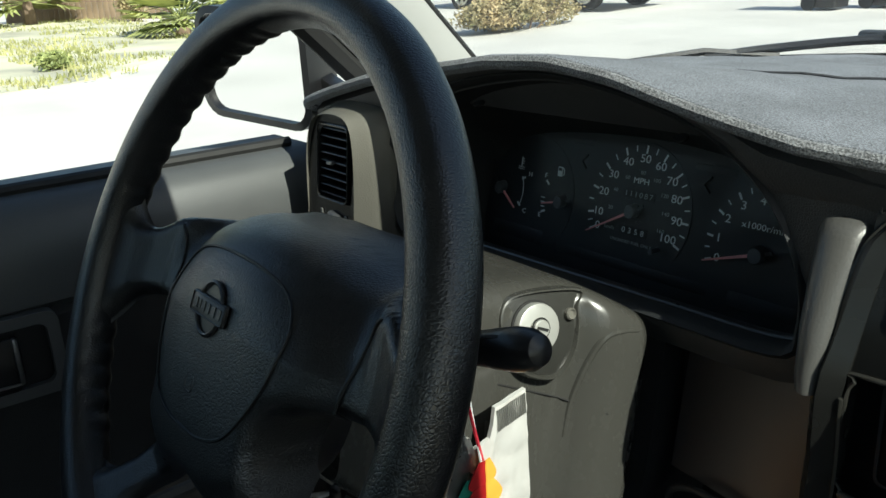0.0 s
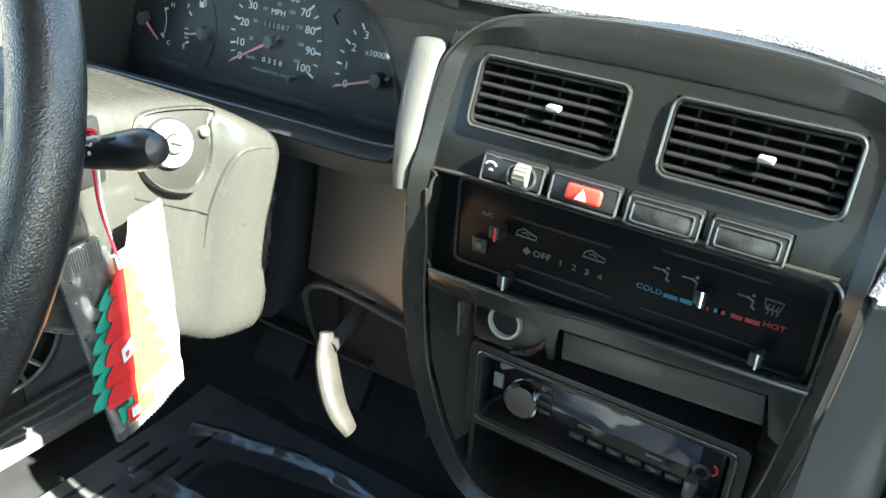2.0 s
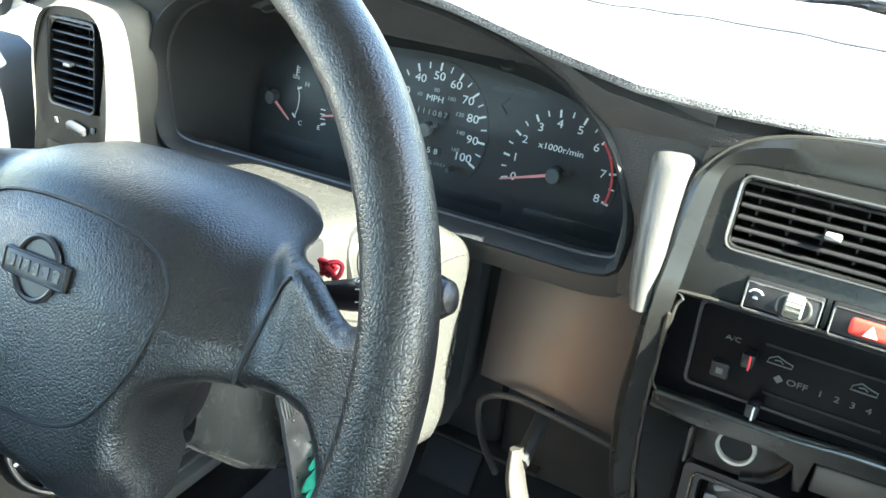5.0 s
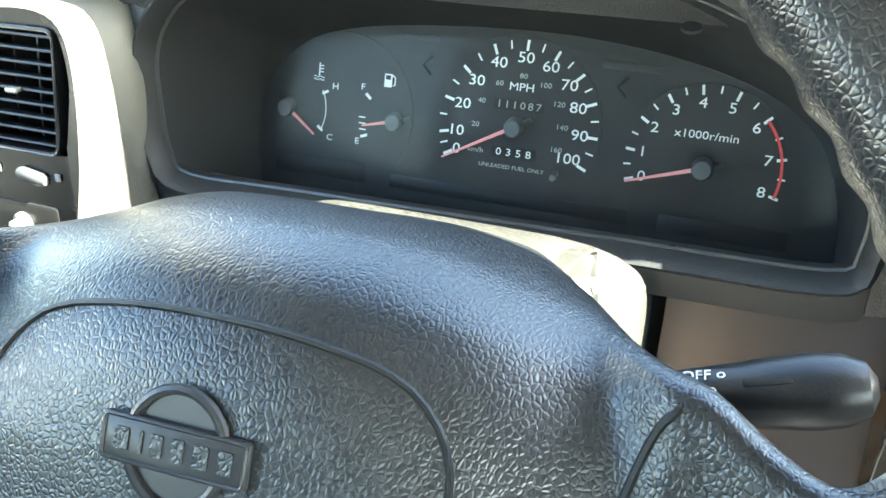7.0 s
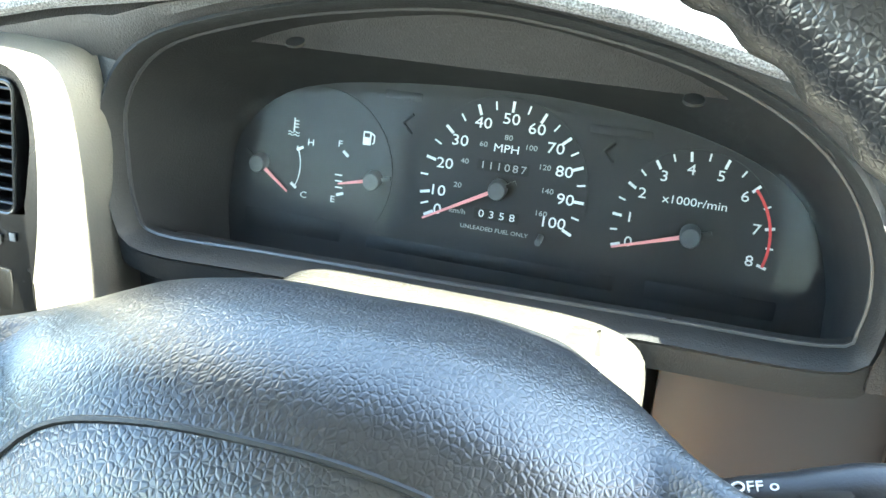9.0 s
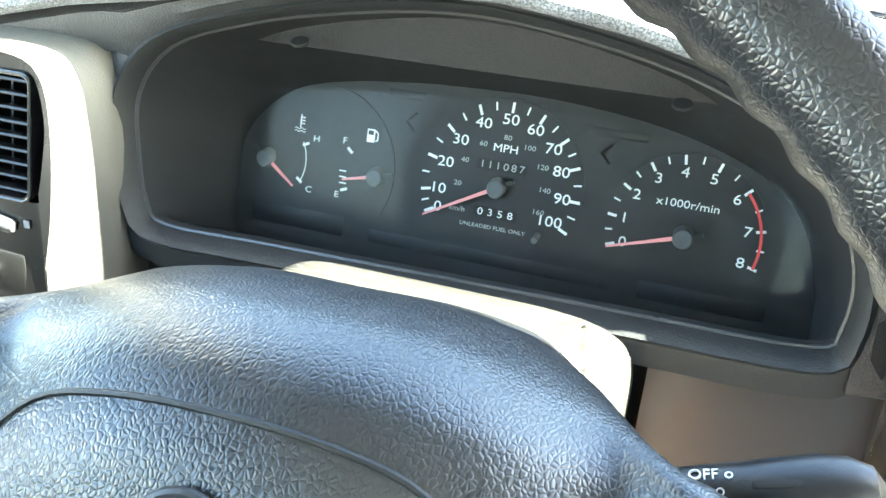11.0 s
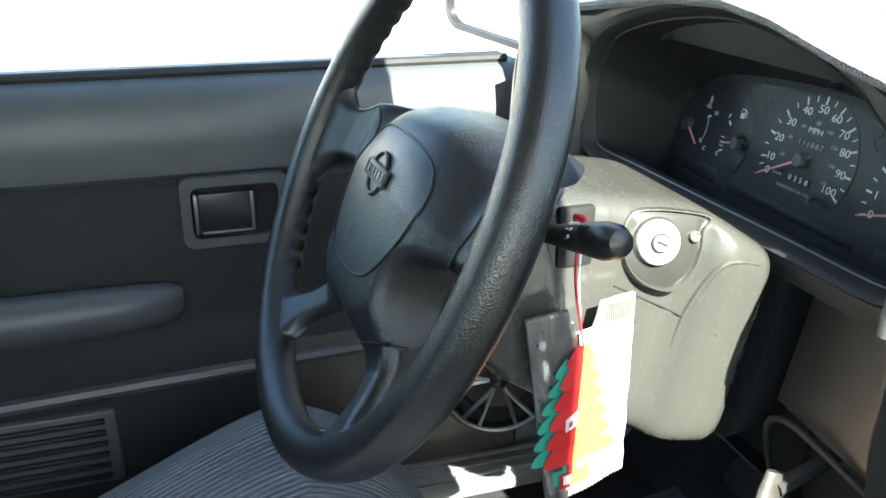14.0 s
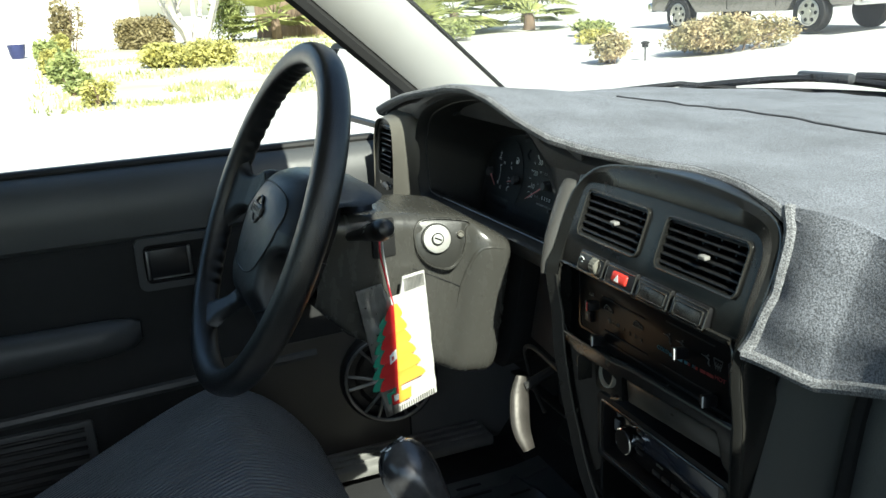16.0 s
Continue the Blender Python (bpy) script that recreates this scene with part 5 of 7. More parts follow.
def both_sides(half):
    return list(half) + [(-x, y) for x, y in half[-2:0:-1]]


def edge_distance(pts, loop):
    """Signed distance of many points from a closed outline (negative inside) and the nearest outline points."""
    a = np.array([tuple(p)[:2] for p in loop])
    b = np.roll(a, -1, axis=0)
    best = np.full(len(pts), 1e9)
    near = np.zeros((len(pts), 2))
    inside = np.zeros(len(pts), bool)
    for p, q in zip(a, b):
        d = q - p
        t = np.clip(((pts - p) @ d) / max(1e-12, d @ d), 0, 1)
        c = p + t[:, None] * d
        dist = np.hypot(*(pts - c).T)
        m = dist < best
        best[m], near[m] = dist[m], c[m]
        hit = (p[1] > pts[:, 1]) != (q[1] > pts[:, 1])
        with np.errstate(divide="ignore", invalid="ignore"):
            xx = p[0] + (pts[:, 1] - p[1]) * d[0] / (d[1] if d[1] else 1e-12)
        inside ^= hit & (pts[:, 0] < xx)
    return np.where(inside, -best, best), near


def cover_height(x, y):
    """How far the domed cover and its arms stand out of the wheel's plane."""
    rho = math.hypot(x, y)
    u = max(0, y / 0.066)
    pad = 0.006 - 0.024 * (abs(x) / 0.105) ** 3 - 0.030 * u ** 3 - 0.038 * (x / 0.1) ** 2 * u - 0.006 * max(0, -y / 0.09) ** 3
    arm = interp(rho, ((0.08, -0.016), (0.105, -0.018), (0.125, -0.018), (0.142, -0.012), (0.155, -0.005), (0.166, 0.000), (0.175, 0.006)))
    arm -= 0.012 * min(1, max(0, (y - 0.020) / 0.035)) * min(1, max(0, (0.124 - rho) / 0.02))
    w = min(1, max(0, (rho - 0.085) / 0.035))
    w = w * w * (3 - 2 * w)
    return pad * (1 - w) + arm * w


def build_cover(w):
    """The airbag cover and the four arms: one skin over the plane, parted along the seams."""
    loop = [tuple(p) for p in smooth_loop([Vector((*p, 0)) for p in both_sides(COVER_EDGE)], 4)]
    seam = [tuple(p) for p in smooth_loop([Vector((*p, 0)) for p in both_sides(PAD)], 4)]
    h = 0.0017
    xs, ys = np.arange(-0.190, 0.1901, h), np.arange(-0.172, 0.0851, h)
    gx, gy = np.meshgrid(xs, ys, indexing="ij")
    pts = np.stack([gx.ravel(), gy.ravel()], axis=1)
    f, near = edge_distance(pts, loop)
    g, _ = edge_distance(pts, seam)
    nx, ny = len(xs), len(ys)
    ff, gg = f.reshape(nx, ny), g.reshape(nx, ny)
    mean = lambda a: (a[:-1, :-1] + a[1:, :-1] + a[1:, 1:] + a[:-1, 1:]) / 4
    kept = np.zeros((nx + 1, ny + 1), bool)
    kept[1:-1, 1:-1] = mean(ff) < 0
    around = kept[:-1, :-1].astype(int) + kept[1:, :-1] + kept[1:, 1:] + kept[:-1, 1:]
    snap = ((around > 0) & (around < 4)).ravel()
    place = np.where(snap[:, None], near, pts)
    on_pad = mean(gg) < 0
    sides = {"airbag_cover": [], "wing_l": [], "wing_r": [], "low_l": [], "low_r": []}
    for i in range(nx - 1):
        for j in range(ny - 1):
            if not kept[i + 1, j + 1]:
                continue
            q = (i * ny + j, (i + 1) * ny + j, (i + 1) * ny + j + 1, i * ny + j + 1)
            if on_pad[i, j]:
                key = "airbag_cover"
            else:
                key = ("wing_" if gy.flat[q[0]] > -0.058 else "low_") + ("r" if gx.flat[q[0]] > 0 else "l")
            sides[key].append(q)

    def lift(k):
        x, y = place[k]
        s = 0.0 if snap[k] else -f[k]
        r = 0.009 + 0.013 * min(1, max(0, (y - 0.02) / 0.03)) * min(1, max(0, (0.122 - math.hypot(x, y)) / 0.02))
        drop = r - math.sqrt(max(0, r * r - max(0, r - s) ** 2))
        return W(x, y, cover_height(x, y) - drop)
    for key, cells in sides.items():
        bm = bmesh.new()
        outer = bm.verts.layers.int.new("outer")
        vs = {}
        for q in cells:
            for k in q:
                if k not in vs:
                    vs[k] = bm.verts.new(lift(k))
                    vs[k][outer] = int(snap[k])
            try:
                bm.faces.new([vs[k] for k in q])
            except ValueError:
                pass
        bmesh.ops.remove_doubles(bm, verts=bm.verts[:], dist=2e-5)
        # the rim of the skin turns back into a deep wall
        edges = [e for e in bm.edges if e.is_boundary and e.verts[0][outer] and e.verts[1][outer]]
        for depth, inset in ((0.014, 0.000), (0.026, 0.004)) if key == "airbag_cover" else ((0.006, 0.000), (0.008, 0.003)):
            out = bmesh.ops.extrude_edge_only(bm, edges=edges)["geom"]
            moved = {v for v in out if isinstance(v, bmesh.types.BMVert)}
            for v in moved:
                flat = v.co - WC
                thin = min(1, max(0.3, (0.122 - math.hypot(flat.dot(WX), flat.dot(WY))) / 0.03))
                v.co += WY * 0.004 * (thin - 0.3) / 0.7 * min(1, max(0, (flat.dot(WY) - 0.030) / 0.025)) * (key == "airbag_cover")
                v.co -= WN * depth * thin + (WX * flat.dot(WX) + WY * flat.dot(WY)).normalized() * inset
            edges = [e for e in out if isinstance(e, bmesh.types.BMEdge) and e.is_boundary and e.verts[0] in moved and e.verts[1] in moved]
        if key == "airbag_cover":
            part("airbag_cover", bm, PAD_VINYL, w, "grained airbag cover", 70)
        else:
            part("spoke", bm, WHEEL_VINYL, w, "", 70)


def build_wheel():
    w = thing("steering_wheel", W(0, -0.18), "black vinyl four-spoke steering wheel with an airbag cover", "steering wheel")
    n, m = 420, 24
    rings = []
    for i in range(n):
        a = 2 * math.pi * i / n
        u = WX * math.cos(a) + WY * math.sin(a)
        c = WC + u * 0.184
        deg = math.degrees(a) % 360
        grip = 1.0 if 18 < deg < 78 or 102 < deg < 165 or 195 < deg < 222 or 318 < deg < 345 else 0.0
        ring = []
        for k in range(m):
            b = 2 * math.pi * k / m
            inward = max(0, math.cos(b - 3.8)) ** 2
            # softly squared section with a ridge toward the inside
            sq = 1 + 0.035 * math.cos(4 * (b - math.pi / 4)) + 0.03 * max(0, math.cos(b - 2.3)) ** 6
            wave = grip * 0.0009 * inward * math.sin(a * 66)
            ring.append(c + u * ((0.0146 * sq + wave) * math.cos(b)) + WN * ((0.0158 * sq + wave) * math.sin(b)))
        rings.append(ring)
    rings.append(rings[0])
    bm = loft(rings)
    bmesh.ops.remove_doubles(bm, verts=bm.verts, dist=1e-6)
    part("rim", bm, WHEEL_VINYL, w, "grained black rim with finger grips", 60)
    build_cover(w)
    badge = [(0.0, 0.040), (0.030, 0.038), (0.054, 0.031), (0.067, 0.014), (0.066, -0.010), (0.056, -0.034), (0.042, -0.052), (0.020, -0.060), (0.0, -0.061)]
    lb = smooth_loop([Vector((*p, 0)) for p in both_sides(badge)], 4)
    part("cover_groove", tube([W(p.x, p.y, cover_height(p.x, p.y) + 0.0004) for p in lb], 0.0010, 6, closed=True), GROOVE_DARK, w, "shield-shaped groove")
    for s in (-1, 1):
        side = smooth_line([(0.1172, 0.0385, 0), (0.112, 0.031, 0), (0.107, 0.014, 0), (0.104, -0.004, 0), (0.1028, -0.0165, 0)], 4)
        low = [Vector((0.038, -0.1000, 0)).lerp(Vector((0.083, -0.0785, 0)), k / 8) for k in range(9)]
        for line in (side, low):
            ends = [W(s * p.x, p.y, cover_height(p.x, p.y) + 0.0002) for p in line]
            ends[0] -= WN * 0.010
            ends[-1] -= WN * 0.010
            part("cover_seam", tube(ends, 0.0012, 6), GROOVE_DARK, w)
    # badge drawn as plain shapes: a ring and a bar
    part("badge_ring", tube([W(0.0 + 0.0138 * math.cos(a), 0.007 + 0.0148 * math.sin(a), 0.0066) for a in np.linspace(0, 2 * math.pi, 40)[:-1]], 0.0015, 8, closed=True), BADGE_GREY, w, "raised ring badge")
    part("badge_disc", prism([W(0.0128 * math.cos(a), 0.007 + 0.0138 * math.sin(a), 0.0050) for a in np.linspace(0, 2 * math.pi, 40)[:-1]], WN * 0.0012), BADGE_GREY, w)
    part("badge_bar", prism([W(x, 0.007 + y, 0.0060) for x, y in rrect(0.0415, 0.0125, 0.0012, 2)], WN * 0.0022, 0.0005), BADGE_GREY, w, "raised bar badge")
    part("badge_frame", tube([W(x, 0.007 + y, 0.0082) for x, y in rrect(0.0400, 0.0110, 0.0012, 2)], 0.0006, 6, closed=True), BADGE_GREY, w)
    for a, ww in ((-0.0145, 0.0040), (-0.0090, 0.0012), (-0.0045, 0.0036), (0.0015, 0.0036), (0.0080, 0.0042), (0.0148, 0.0040)):
        part("badge_relief", prism([W(a + x, 0.007 + y, 0.0080) for x, y in rrect(ww, 0.0058, 0.0004, 1)], WN * 0.0007), PAD_VINYL, w)
    part("airbag_mark", tube([W(-0.003 + x, -0.037 + y, 0.0054) for x, y in rrect(0.009, 0.009, 0.0018, 2)], 0.0005, 5, closed=True), GROOVE_DARK, w)
    back = rrect(0.112, 0.150, 0.05, 6)
    part("hub_back", loft([[W(a * k, b * k - 0.012, d) for a, b in back] for k, d in ((0.96, -0.036), (1.0, -0.046), (1.0, -0.062), (0.97, -0.068), (0.80, -0.072))], cap0=True, cap1=True), BLACK_PLASTIC, w, "black hub back cover")


GROOVE_DARK = material("groove_dark", (0.006, 0.0065, 0.007), 0.5, vary=0.1)
BADGE_GREY = material("badge_grey", (0.03, 0.031, 0.034), 0.35, vary=0.1)
build_wheel()


RECESS_GREY = material("recess_grey", (0.030, 0.030, 0.027), 0.32, grain=0.1, grain_scale=700, vary=0.15, vary_scale=30)


def build_column():
    col = thing("steering_column", (-0.246, 0.60, 0.73), "grey plastic steering column shroud with the ignition lock", "steering column")

    def ring(y, x0, x1, z0, z1, e=8.5, n=72, sl=-0.20):
        out = []
        cx, cz, a, b = (x0 + x1) / 2, (z0 + z1) / 2, (x1 - x0) / 2, (z1 - z0) / 2
        for k in range(n):
            t = 2 * math.pi * k / n
            c, s = math.cos(t), math.sin(t)
            zz = cz + b * math.copysign(abs(s) ** (2 / e), s)
            out.append((cx + a * math.copysign(abs(c) ** (2 / e), c), y + sl * (zz - cz) * -1, zz))
        return out
    rows = [(0.385, -0.302, -0.200, 0.862, 0.960), (0.395, -0.308, -0.196, 0.852, 0.964), (0.425, -0.315, -0.192, 0.822, 0.962), (0.465, -0.325, -0.188, 0.797, 0.958), (0.500, -0.332, -0.1855, 0.782, 0.953),
            (0.524, -0.337, -0.1835, 0.770, 0.948), (0.534, -0.338, -0.180, 0.766, 0.9455), (0.541, -0.339, -0.172, 0.763, 0.943), (0.548, -0.340, -0.1645, 0.761, 0.939), (0.560, -0.342, -0.1595, 0.760, 0.932),
            (0.576, -0.344, -0.1565, 0.759, 0.922), (0.583, -0.342, -0.158, 0.761, 0.918), (0.586, -0.338, -0.162, 0.766, 0.912)]
    part("shroud", loft([ring(*r) for r in rows], cap0=True, cap1=True), SHROUD_GREY, col, "scuffed grey shroud", 50)
    skin = BVHTree.FromBMesh(loft([ring(*r) for r in rows], cap0=True, cap1=True))

    def on_side(y, z, out=0.0):
        """A point of the shroud's flank toward the passenger."""
        hit = skin.ray_cast(Vector((0.2, y, z)), Vector((-1, 0, 0)))
        return (hit[0] if hit[0] else Vector((-0.16, y, z))) + Vector((out, 0, 0))
    part("shroud_split", tube([on_side(y, z, -0.0003) for y, z in ((0.487, 0.8945), (0.511, 0.882), (0.533, 0.871), (0.559, 0.857), (0.586, 0.841))], 0.0008, 5), SHADE_AND_BLACK, col)
    panel = smooth_line([(0.588, 0.909, 0), (0.573, 0.912, 0), (0.561, 0.909, 0), (0.551, 0.892, 0), (0.542, 0.868, 0), (0.536, 0.842, 0)], 5)
    part("panel_line", tube([on_side(p.x, p.y, -0.0024 - 0.0016 * max(0, k - 17) / 8) for k, p in enumerate(panel)], 0.0030, 10), SHROUD_GREY, col, "raised panel outline")
    part("shroud_collar", loft([ring(0.600, -0.336, -0.156, 0.758, 0.912), ring(0.650, -0.325, -0.165, 0.76, 0.895)], cap0=True, cap1=True), SHADE_AND_BLACK, col)
    hs = rrect(0.104, 0.140, 0.045, 6)
    part("switch_housing", loft([[W(a * k - 0.006, b * k - 0.012, d) for a, b in hs] for k, d in ((0.94, -0.076), (1.0, -0.082), (1.0, -0.104), (0.97, -0.11))], cap0=True, cap1=True), BLACK_PLASTIC, col, "black switch housing")
    kn = Vector((0.97, -0.09, 0.22)).normalized()
    kc = Vector((-0.1815, 0.5155, 0.9262))
    ku, kv = frame_of(kn)
    ku = -ku
    at = lambda a, b, d: kc + ku * a + kv * b + kn * d
    plate = [tuple(p)[:2] for p in smooth_loop([Vector((x, y, 0)) for x, y in ((-0.0245, 0.0), (-0.0235, 0.014), (-0.014, 0.0225), (0.010, 0.0215), (0.040, 0.0150), (0.0355, 0.006), (0.034, -0.008), (0.028, -0.023), (0.016, -0.034), (0.004, -0.0345), (-0.012, -0.027), (-0.022, -0.014))], 4)]
    ig = part("ignition_plate", loft([[at(a * 1.10, b * 1.10, -0.016) for a, b in plate], [at(a * 1.05, b * 1.05, -0.003) for a, b in plate], [at(a * 1.02, b * 1.02, -0.0002) for a, b in plate], [at(a * 0.98, b * 0.98, 0.0002) for a, b in plate], [at(a * 0.95, b * 0.95, -0.003) for a, b in plate]], cap0=True, cap1=True), SHROUD_GREY, col, "moulded lock surround")
    part("lock_recess", loft([[at(a * 0.94, b * 0.94, -0.006) for a, b in plate], [at(a * 0.94, b * 0.94, -0.0026) for a, b in plate], [at(a * 0.90, b * 0.90, -0.0022) for a, b in plate]], cap0=True, cap1=True), RECESS_GREY, ig, "darker recess round the lock")
    part("lock_bolt", lathe(at(0.0285, 0.0020, -0.002), kn, ((0, 0.0040), (0.003, 0.0040), (0.004, 0.0032), (0.0026, 0.0020), (0.0026, 0))), GREY_PLASTIC, ig)
    lk = part("ignition_lock", lathe(at(0, 0, -0.003), kn, ((0, 0.0162), (0.005, 0.0162), (0.0066, 0.0155), (0.0070, 0.0145), (0.0068, 0))), LOCK_METAL, col, "bright metal lock face")
    part("lock_gap", lathe(at(0, 0, -0.003), kn, ((0, 0.0178), (0.0018, 0.0178), (0.0022, 0.0172), (0.0022, 0.0164), (0.0, 0.0160))), SHADE_AND_BLACK, lk)
    part("barrel_ring", tube([at(0.0066 * math.cos(a), 0.0066 * math.sin(a), 0.0052) for a in np.linspace(0, 2 * math.pi, 28)[:-1]], 0.0006, 6, closed=True), SHADE_AND_BLACK, lk)
    part("lock_barrel", lathe(at(0, 0, 0.004), kn, ((0, 0.0058), (0.0025, 0.0058), (0.0032, 0.005), (0.0033, 0))), LOCK_METAL, lk)
    part("key_slot", box(at(0, 0, 0.0073), (0.0085, 0.0018, 0.001), 0.0, Matrix((ku * 0.9 - kv * 0.43, kv * 0.9 + ku * 0.43, kn)).transposed()), SHADE_AND_BLACK, lk)
    # wiper stalk
    s0, s1 = Vector((-0.195, 0.420, 0.940)), Vector((-0.084, 0.427, 0.973))
    dd = (s1 - s0).normalized()
    st = part("wiper_stalk", lathe(s0, dd, ((0, 0.0050), (0.045, 0.0066), (0.060, 0.0080), (0.072, 0.0090), (0.086, 0.0098), (0.087, 0.0102), (0.103, 0.0112), (0.112, 0.0104), (0.118, 0.0076), (0.1205, 0.003))), BLACK_PLASTIC, col, "black wiper stalk")
    up = Vector((0, -0.5, 0.86))
    fw = (up - dd * up.dot(dd)).normalized()
    yv = fw.cross(dd).normalized()
    pl = lambda k, h, r: Matrix.Translation(s0 + dd * k + fw * r * math.cos(h) + yv * r * math.sin(h)) @ Matrix((dd, -(fw * math.sin(h) - yv * math.cos(h)) , fw * math.cos(h) + yv * math.sin(h))).transposed().to_4x4()
    lettering("stalk_print", "OFF o", pl(0.074, 0.28, 0.0092), 0.0050, PRINT_WHITE, st, depth=0.0004)
    for q, txt in enumerate(("-- o", "_ o")):
        lettering("stalk_print", txt, pl(0.074, -0.25 - 0.5 * q, 0.0092), 0.0050, PRINT_WHITE, st, depth=0.0004)
    part("stalk_slot", box(tuple(s0 + dd * 0.092 + fw * 0.0102 - yv * 0.0012), (0.014, 0.0026, 0.0012), 0.0006, Matrix((dd, yv, fw)).transposed()), SHADE_AND_BLACK, st)
    part("stalk_slot_plate", box((-0.191, 0.456, 0.934), (0.008, 0.027, 0.044), 0.003), SHADE_AND_BLACK, col)
    return col


build_column()


# ---- loose things in the cab ----
def build_freshener():
    f = thing("air_freshener", (-0.175, 0.46, 0.727), "foil pouch with a red paper tree, one half coloured as sunlit, on a string", "air freshener")
    A, B, C, D = Vector((-0.176, 0.418, 0.872)), Vector((-0.168, 0.494, 0.887)), Vector((-0.176, 0.503, 0.744)), Vector((-0.174, 0.440, 0.727))
    F0, F1 = A.lerp(B, 0.52) + Vector((0.006, -0.003, 0.002)), D.lerp(C, 0.26) + Vector((0.006, -0.003, 0.002))

    def P(u, v, d=0.0):
        """The pouch, creased down its middle: u across, v down."""
        f = F0.lerp(F1, v)
        p = A.lerp(D, v).lerp(f, u * 2) if u < 0.5 else f.lerp(B.lerp(C, v), u * 2 - 1)
        nrm = Vector((0.88, -0.30, 0.36)).lerp(Vector((0.9, -0.05, 0.42)), min(1, max(0, (u - 0.36) / 0.28)))
        return p + nrm * (d + 0.0022 * noise.noise((u * 5, v * 8, 3)) + 0.0010 * noise.noise((u * 14, v * 22, 7)))
    rise = lambda u, v: P(u, v - 0.07 * (1 - v) * (abs(u - 0.52) > 0.14) + 0.06 * (1 - v) * (abs(u - 0.52) < 0.1))
    # half turned from the sun: its shade is in the darker foil colour
    part("pouch_shaded", sheet(lambda u, v: rise(u * 0.5, v), 18, 36, (-0.003, 0, 0)), FOIL_SHADE, f, "wrinkled foil side with shade put in its colour")
    part("pouch", sheet(lambda u, v: rise(0.5 + u * 0.5, v), 18, 36, (-0.003, 0, 0)), FOIL, f, "bright silver foil side")
    for v0, us in ((-0.055, [0.02 + 0.021 * k for k in range(17)] + [0.68 + 0.021 * k for k in range(15)]), (0.95, [0.03 + 0.03 * k for k in range(32)])):
        for u in us:
            part("crimp", prism([P(u - 0.006, v0, 0.0010), P(u + 0.006, v0, 0.0010), P(u + 0.006, v0 + 0.05 + 0.05 * (v0 < 0), 0.0010), P(u - 0.006, v0 + 0.05 + 0.05 * (v0 < 0), 0.0010)], (0.0006, 0, 0)), FOIL_DARK, f)

    def tree(cu, w, v0, v1, d, mat, name, side, label=""):
        """Half of the paper tree, from its trunk line outward, with a scalloped edge."""
        edge = []
        lv = 6
        for k in range(lv):
            a, b = w * (0.16 + 0.84 * k / lv), w * (0.16 + 0.84 * (k + 1) / lv)
            va, vb = v0 + (v1 - v0) * k / lv, v0 + (v1 - v0) * (k + 1) / lv
            edge += [(cu + side * a * 0.72, va), (cu + side * (a * 0.5 + b * 0.42), va + (vb - va) * 0.35), (cu + side * b * 0.98, va + (vb - va) * 0.72), (cu + side * b, vb - (vb - va) * 0.12), (cu + side * b * 0.86, vb)]
        edge += [(cu + side * w * 0.10, v1), (cu + side * w * 0.10, v1 + 0.05), (cu + side * w * 0.42, v1 + 0.05), (cu + side * w * 0.42, v1 + 0.14)]
        strip = bmesh.new()
        n = len(edge)
        for off in (d, d + 0.0009):
            loft([[P(cu + side * 0.002, v, off) for _, v in edge], [P(u, v, off) for u, v in edge]], closed=False, bm=strip)
        loft([[P(u, v, d) for u, v in edge], [P(u, v, d + 0.0009) for u, v in edge]], closed=False, bm=strip)
        return part(name, strip, mat, f, label)
    tree(0.42, 0.62, 0.18, 0.76, 0.0030, TREE_GREEN, "tree_border", -1, "teal paper tree edge")
    tree(0.500, 0.50, 0.12, 0.78, 0.0060, TREE_RED, "paper_tree", -1, "red paper tree half")
    # right half of the red tree, sun glare painted as orange-yellow
    tree(0.500, 0.36, 0.12, 0.78, 0.0060, TREE_SUNLIT, "paper_tree", 1, "paper tree half coloured as sunlit")
    part("tree_banner", prism([P(a, b, 0.0080) for a, b in ((0.36, 0.51), (0.495, 0.47), (0.495, 0.55), (0.36, 0.58))], (0.0006, 0, 0)), PRINT_WHITE, f, "white name band")
    part("banner_bar", prism([P(a, b, 0.0090) for a, b in ((0.40, 0.53), (0.44, 0.518), (0.44, 0.545), (0.40, 0.557))], (0.0004, 0, 0)), PRINT_RED, f, "red bars of lettering")
    part("base_label", prism([P(a, b, 0.0080) for a, b in ((0.36, 0.84), (0.49, 0.84), (0.49, 0.89), (0.36, 0.89))], (0.0005, 0, 0)), PRINT_WHITE, f)
    top = Vector((-0.163, 0.445, 0.950))
    part("string", tube(smooth_line([top, (-0.160, 0.442, 0.93), (-0.166, 0.447, 0.905), P(0.5, 0.12, 0.003)], 6), 0.0011, 6), STRING_RED, f, "red and white string")
    part("string_strand", tube(smooth_line([top + Vector((0.002, 0.002, 0)), (-0.162, 0.446, 0.93), (-0.168, 0.450, 0.905), P(0.48, 0.12, 0.004)], 6), 0.0009, 6), PRINT_WHITE, f)
    part("string_loop", tube([Vector((-0.161, 0.443, 0.9555)) + Vector((0.0045 * math.cos(a), 0.002 * math.sin(2 * a), 0.0045 * math.sin(a))) for a in np.linspace(0, 2 * math.pi, 16)[:-1]], 0.0014, 6, closed=True), STRING_RED, f, "red string loop")
    knot = [Vector((-0.1685 + 0.0055 * math.cos(2.3 * k), 0.447 + 0.003 * math.sin(3.1 * k), 0.9525 + 0.0042 * math.sin(1.7 * k + 0.5))) for k in range(14)]
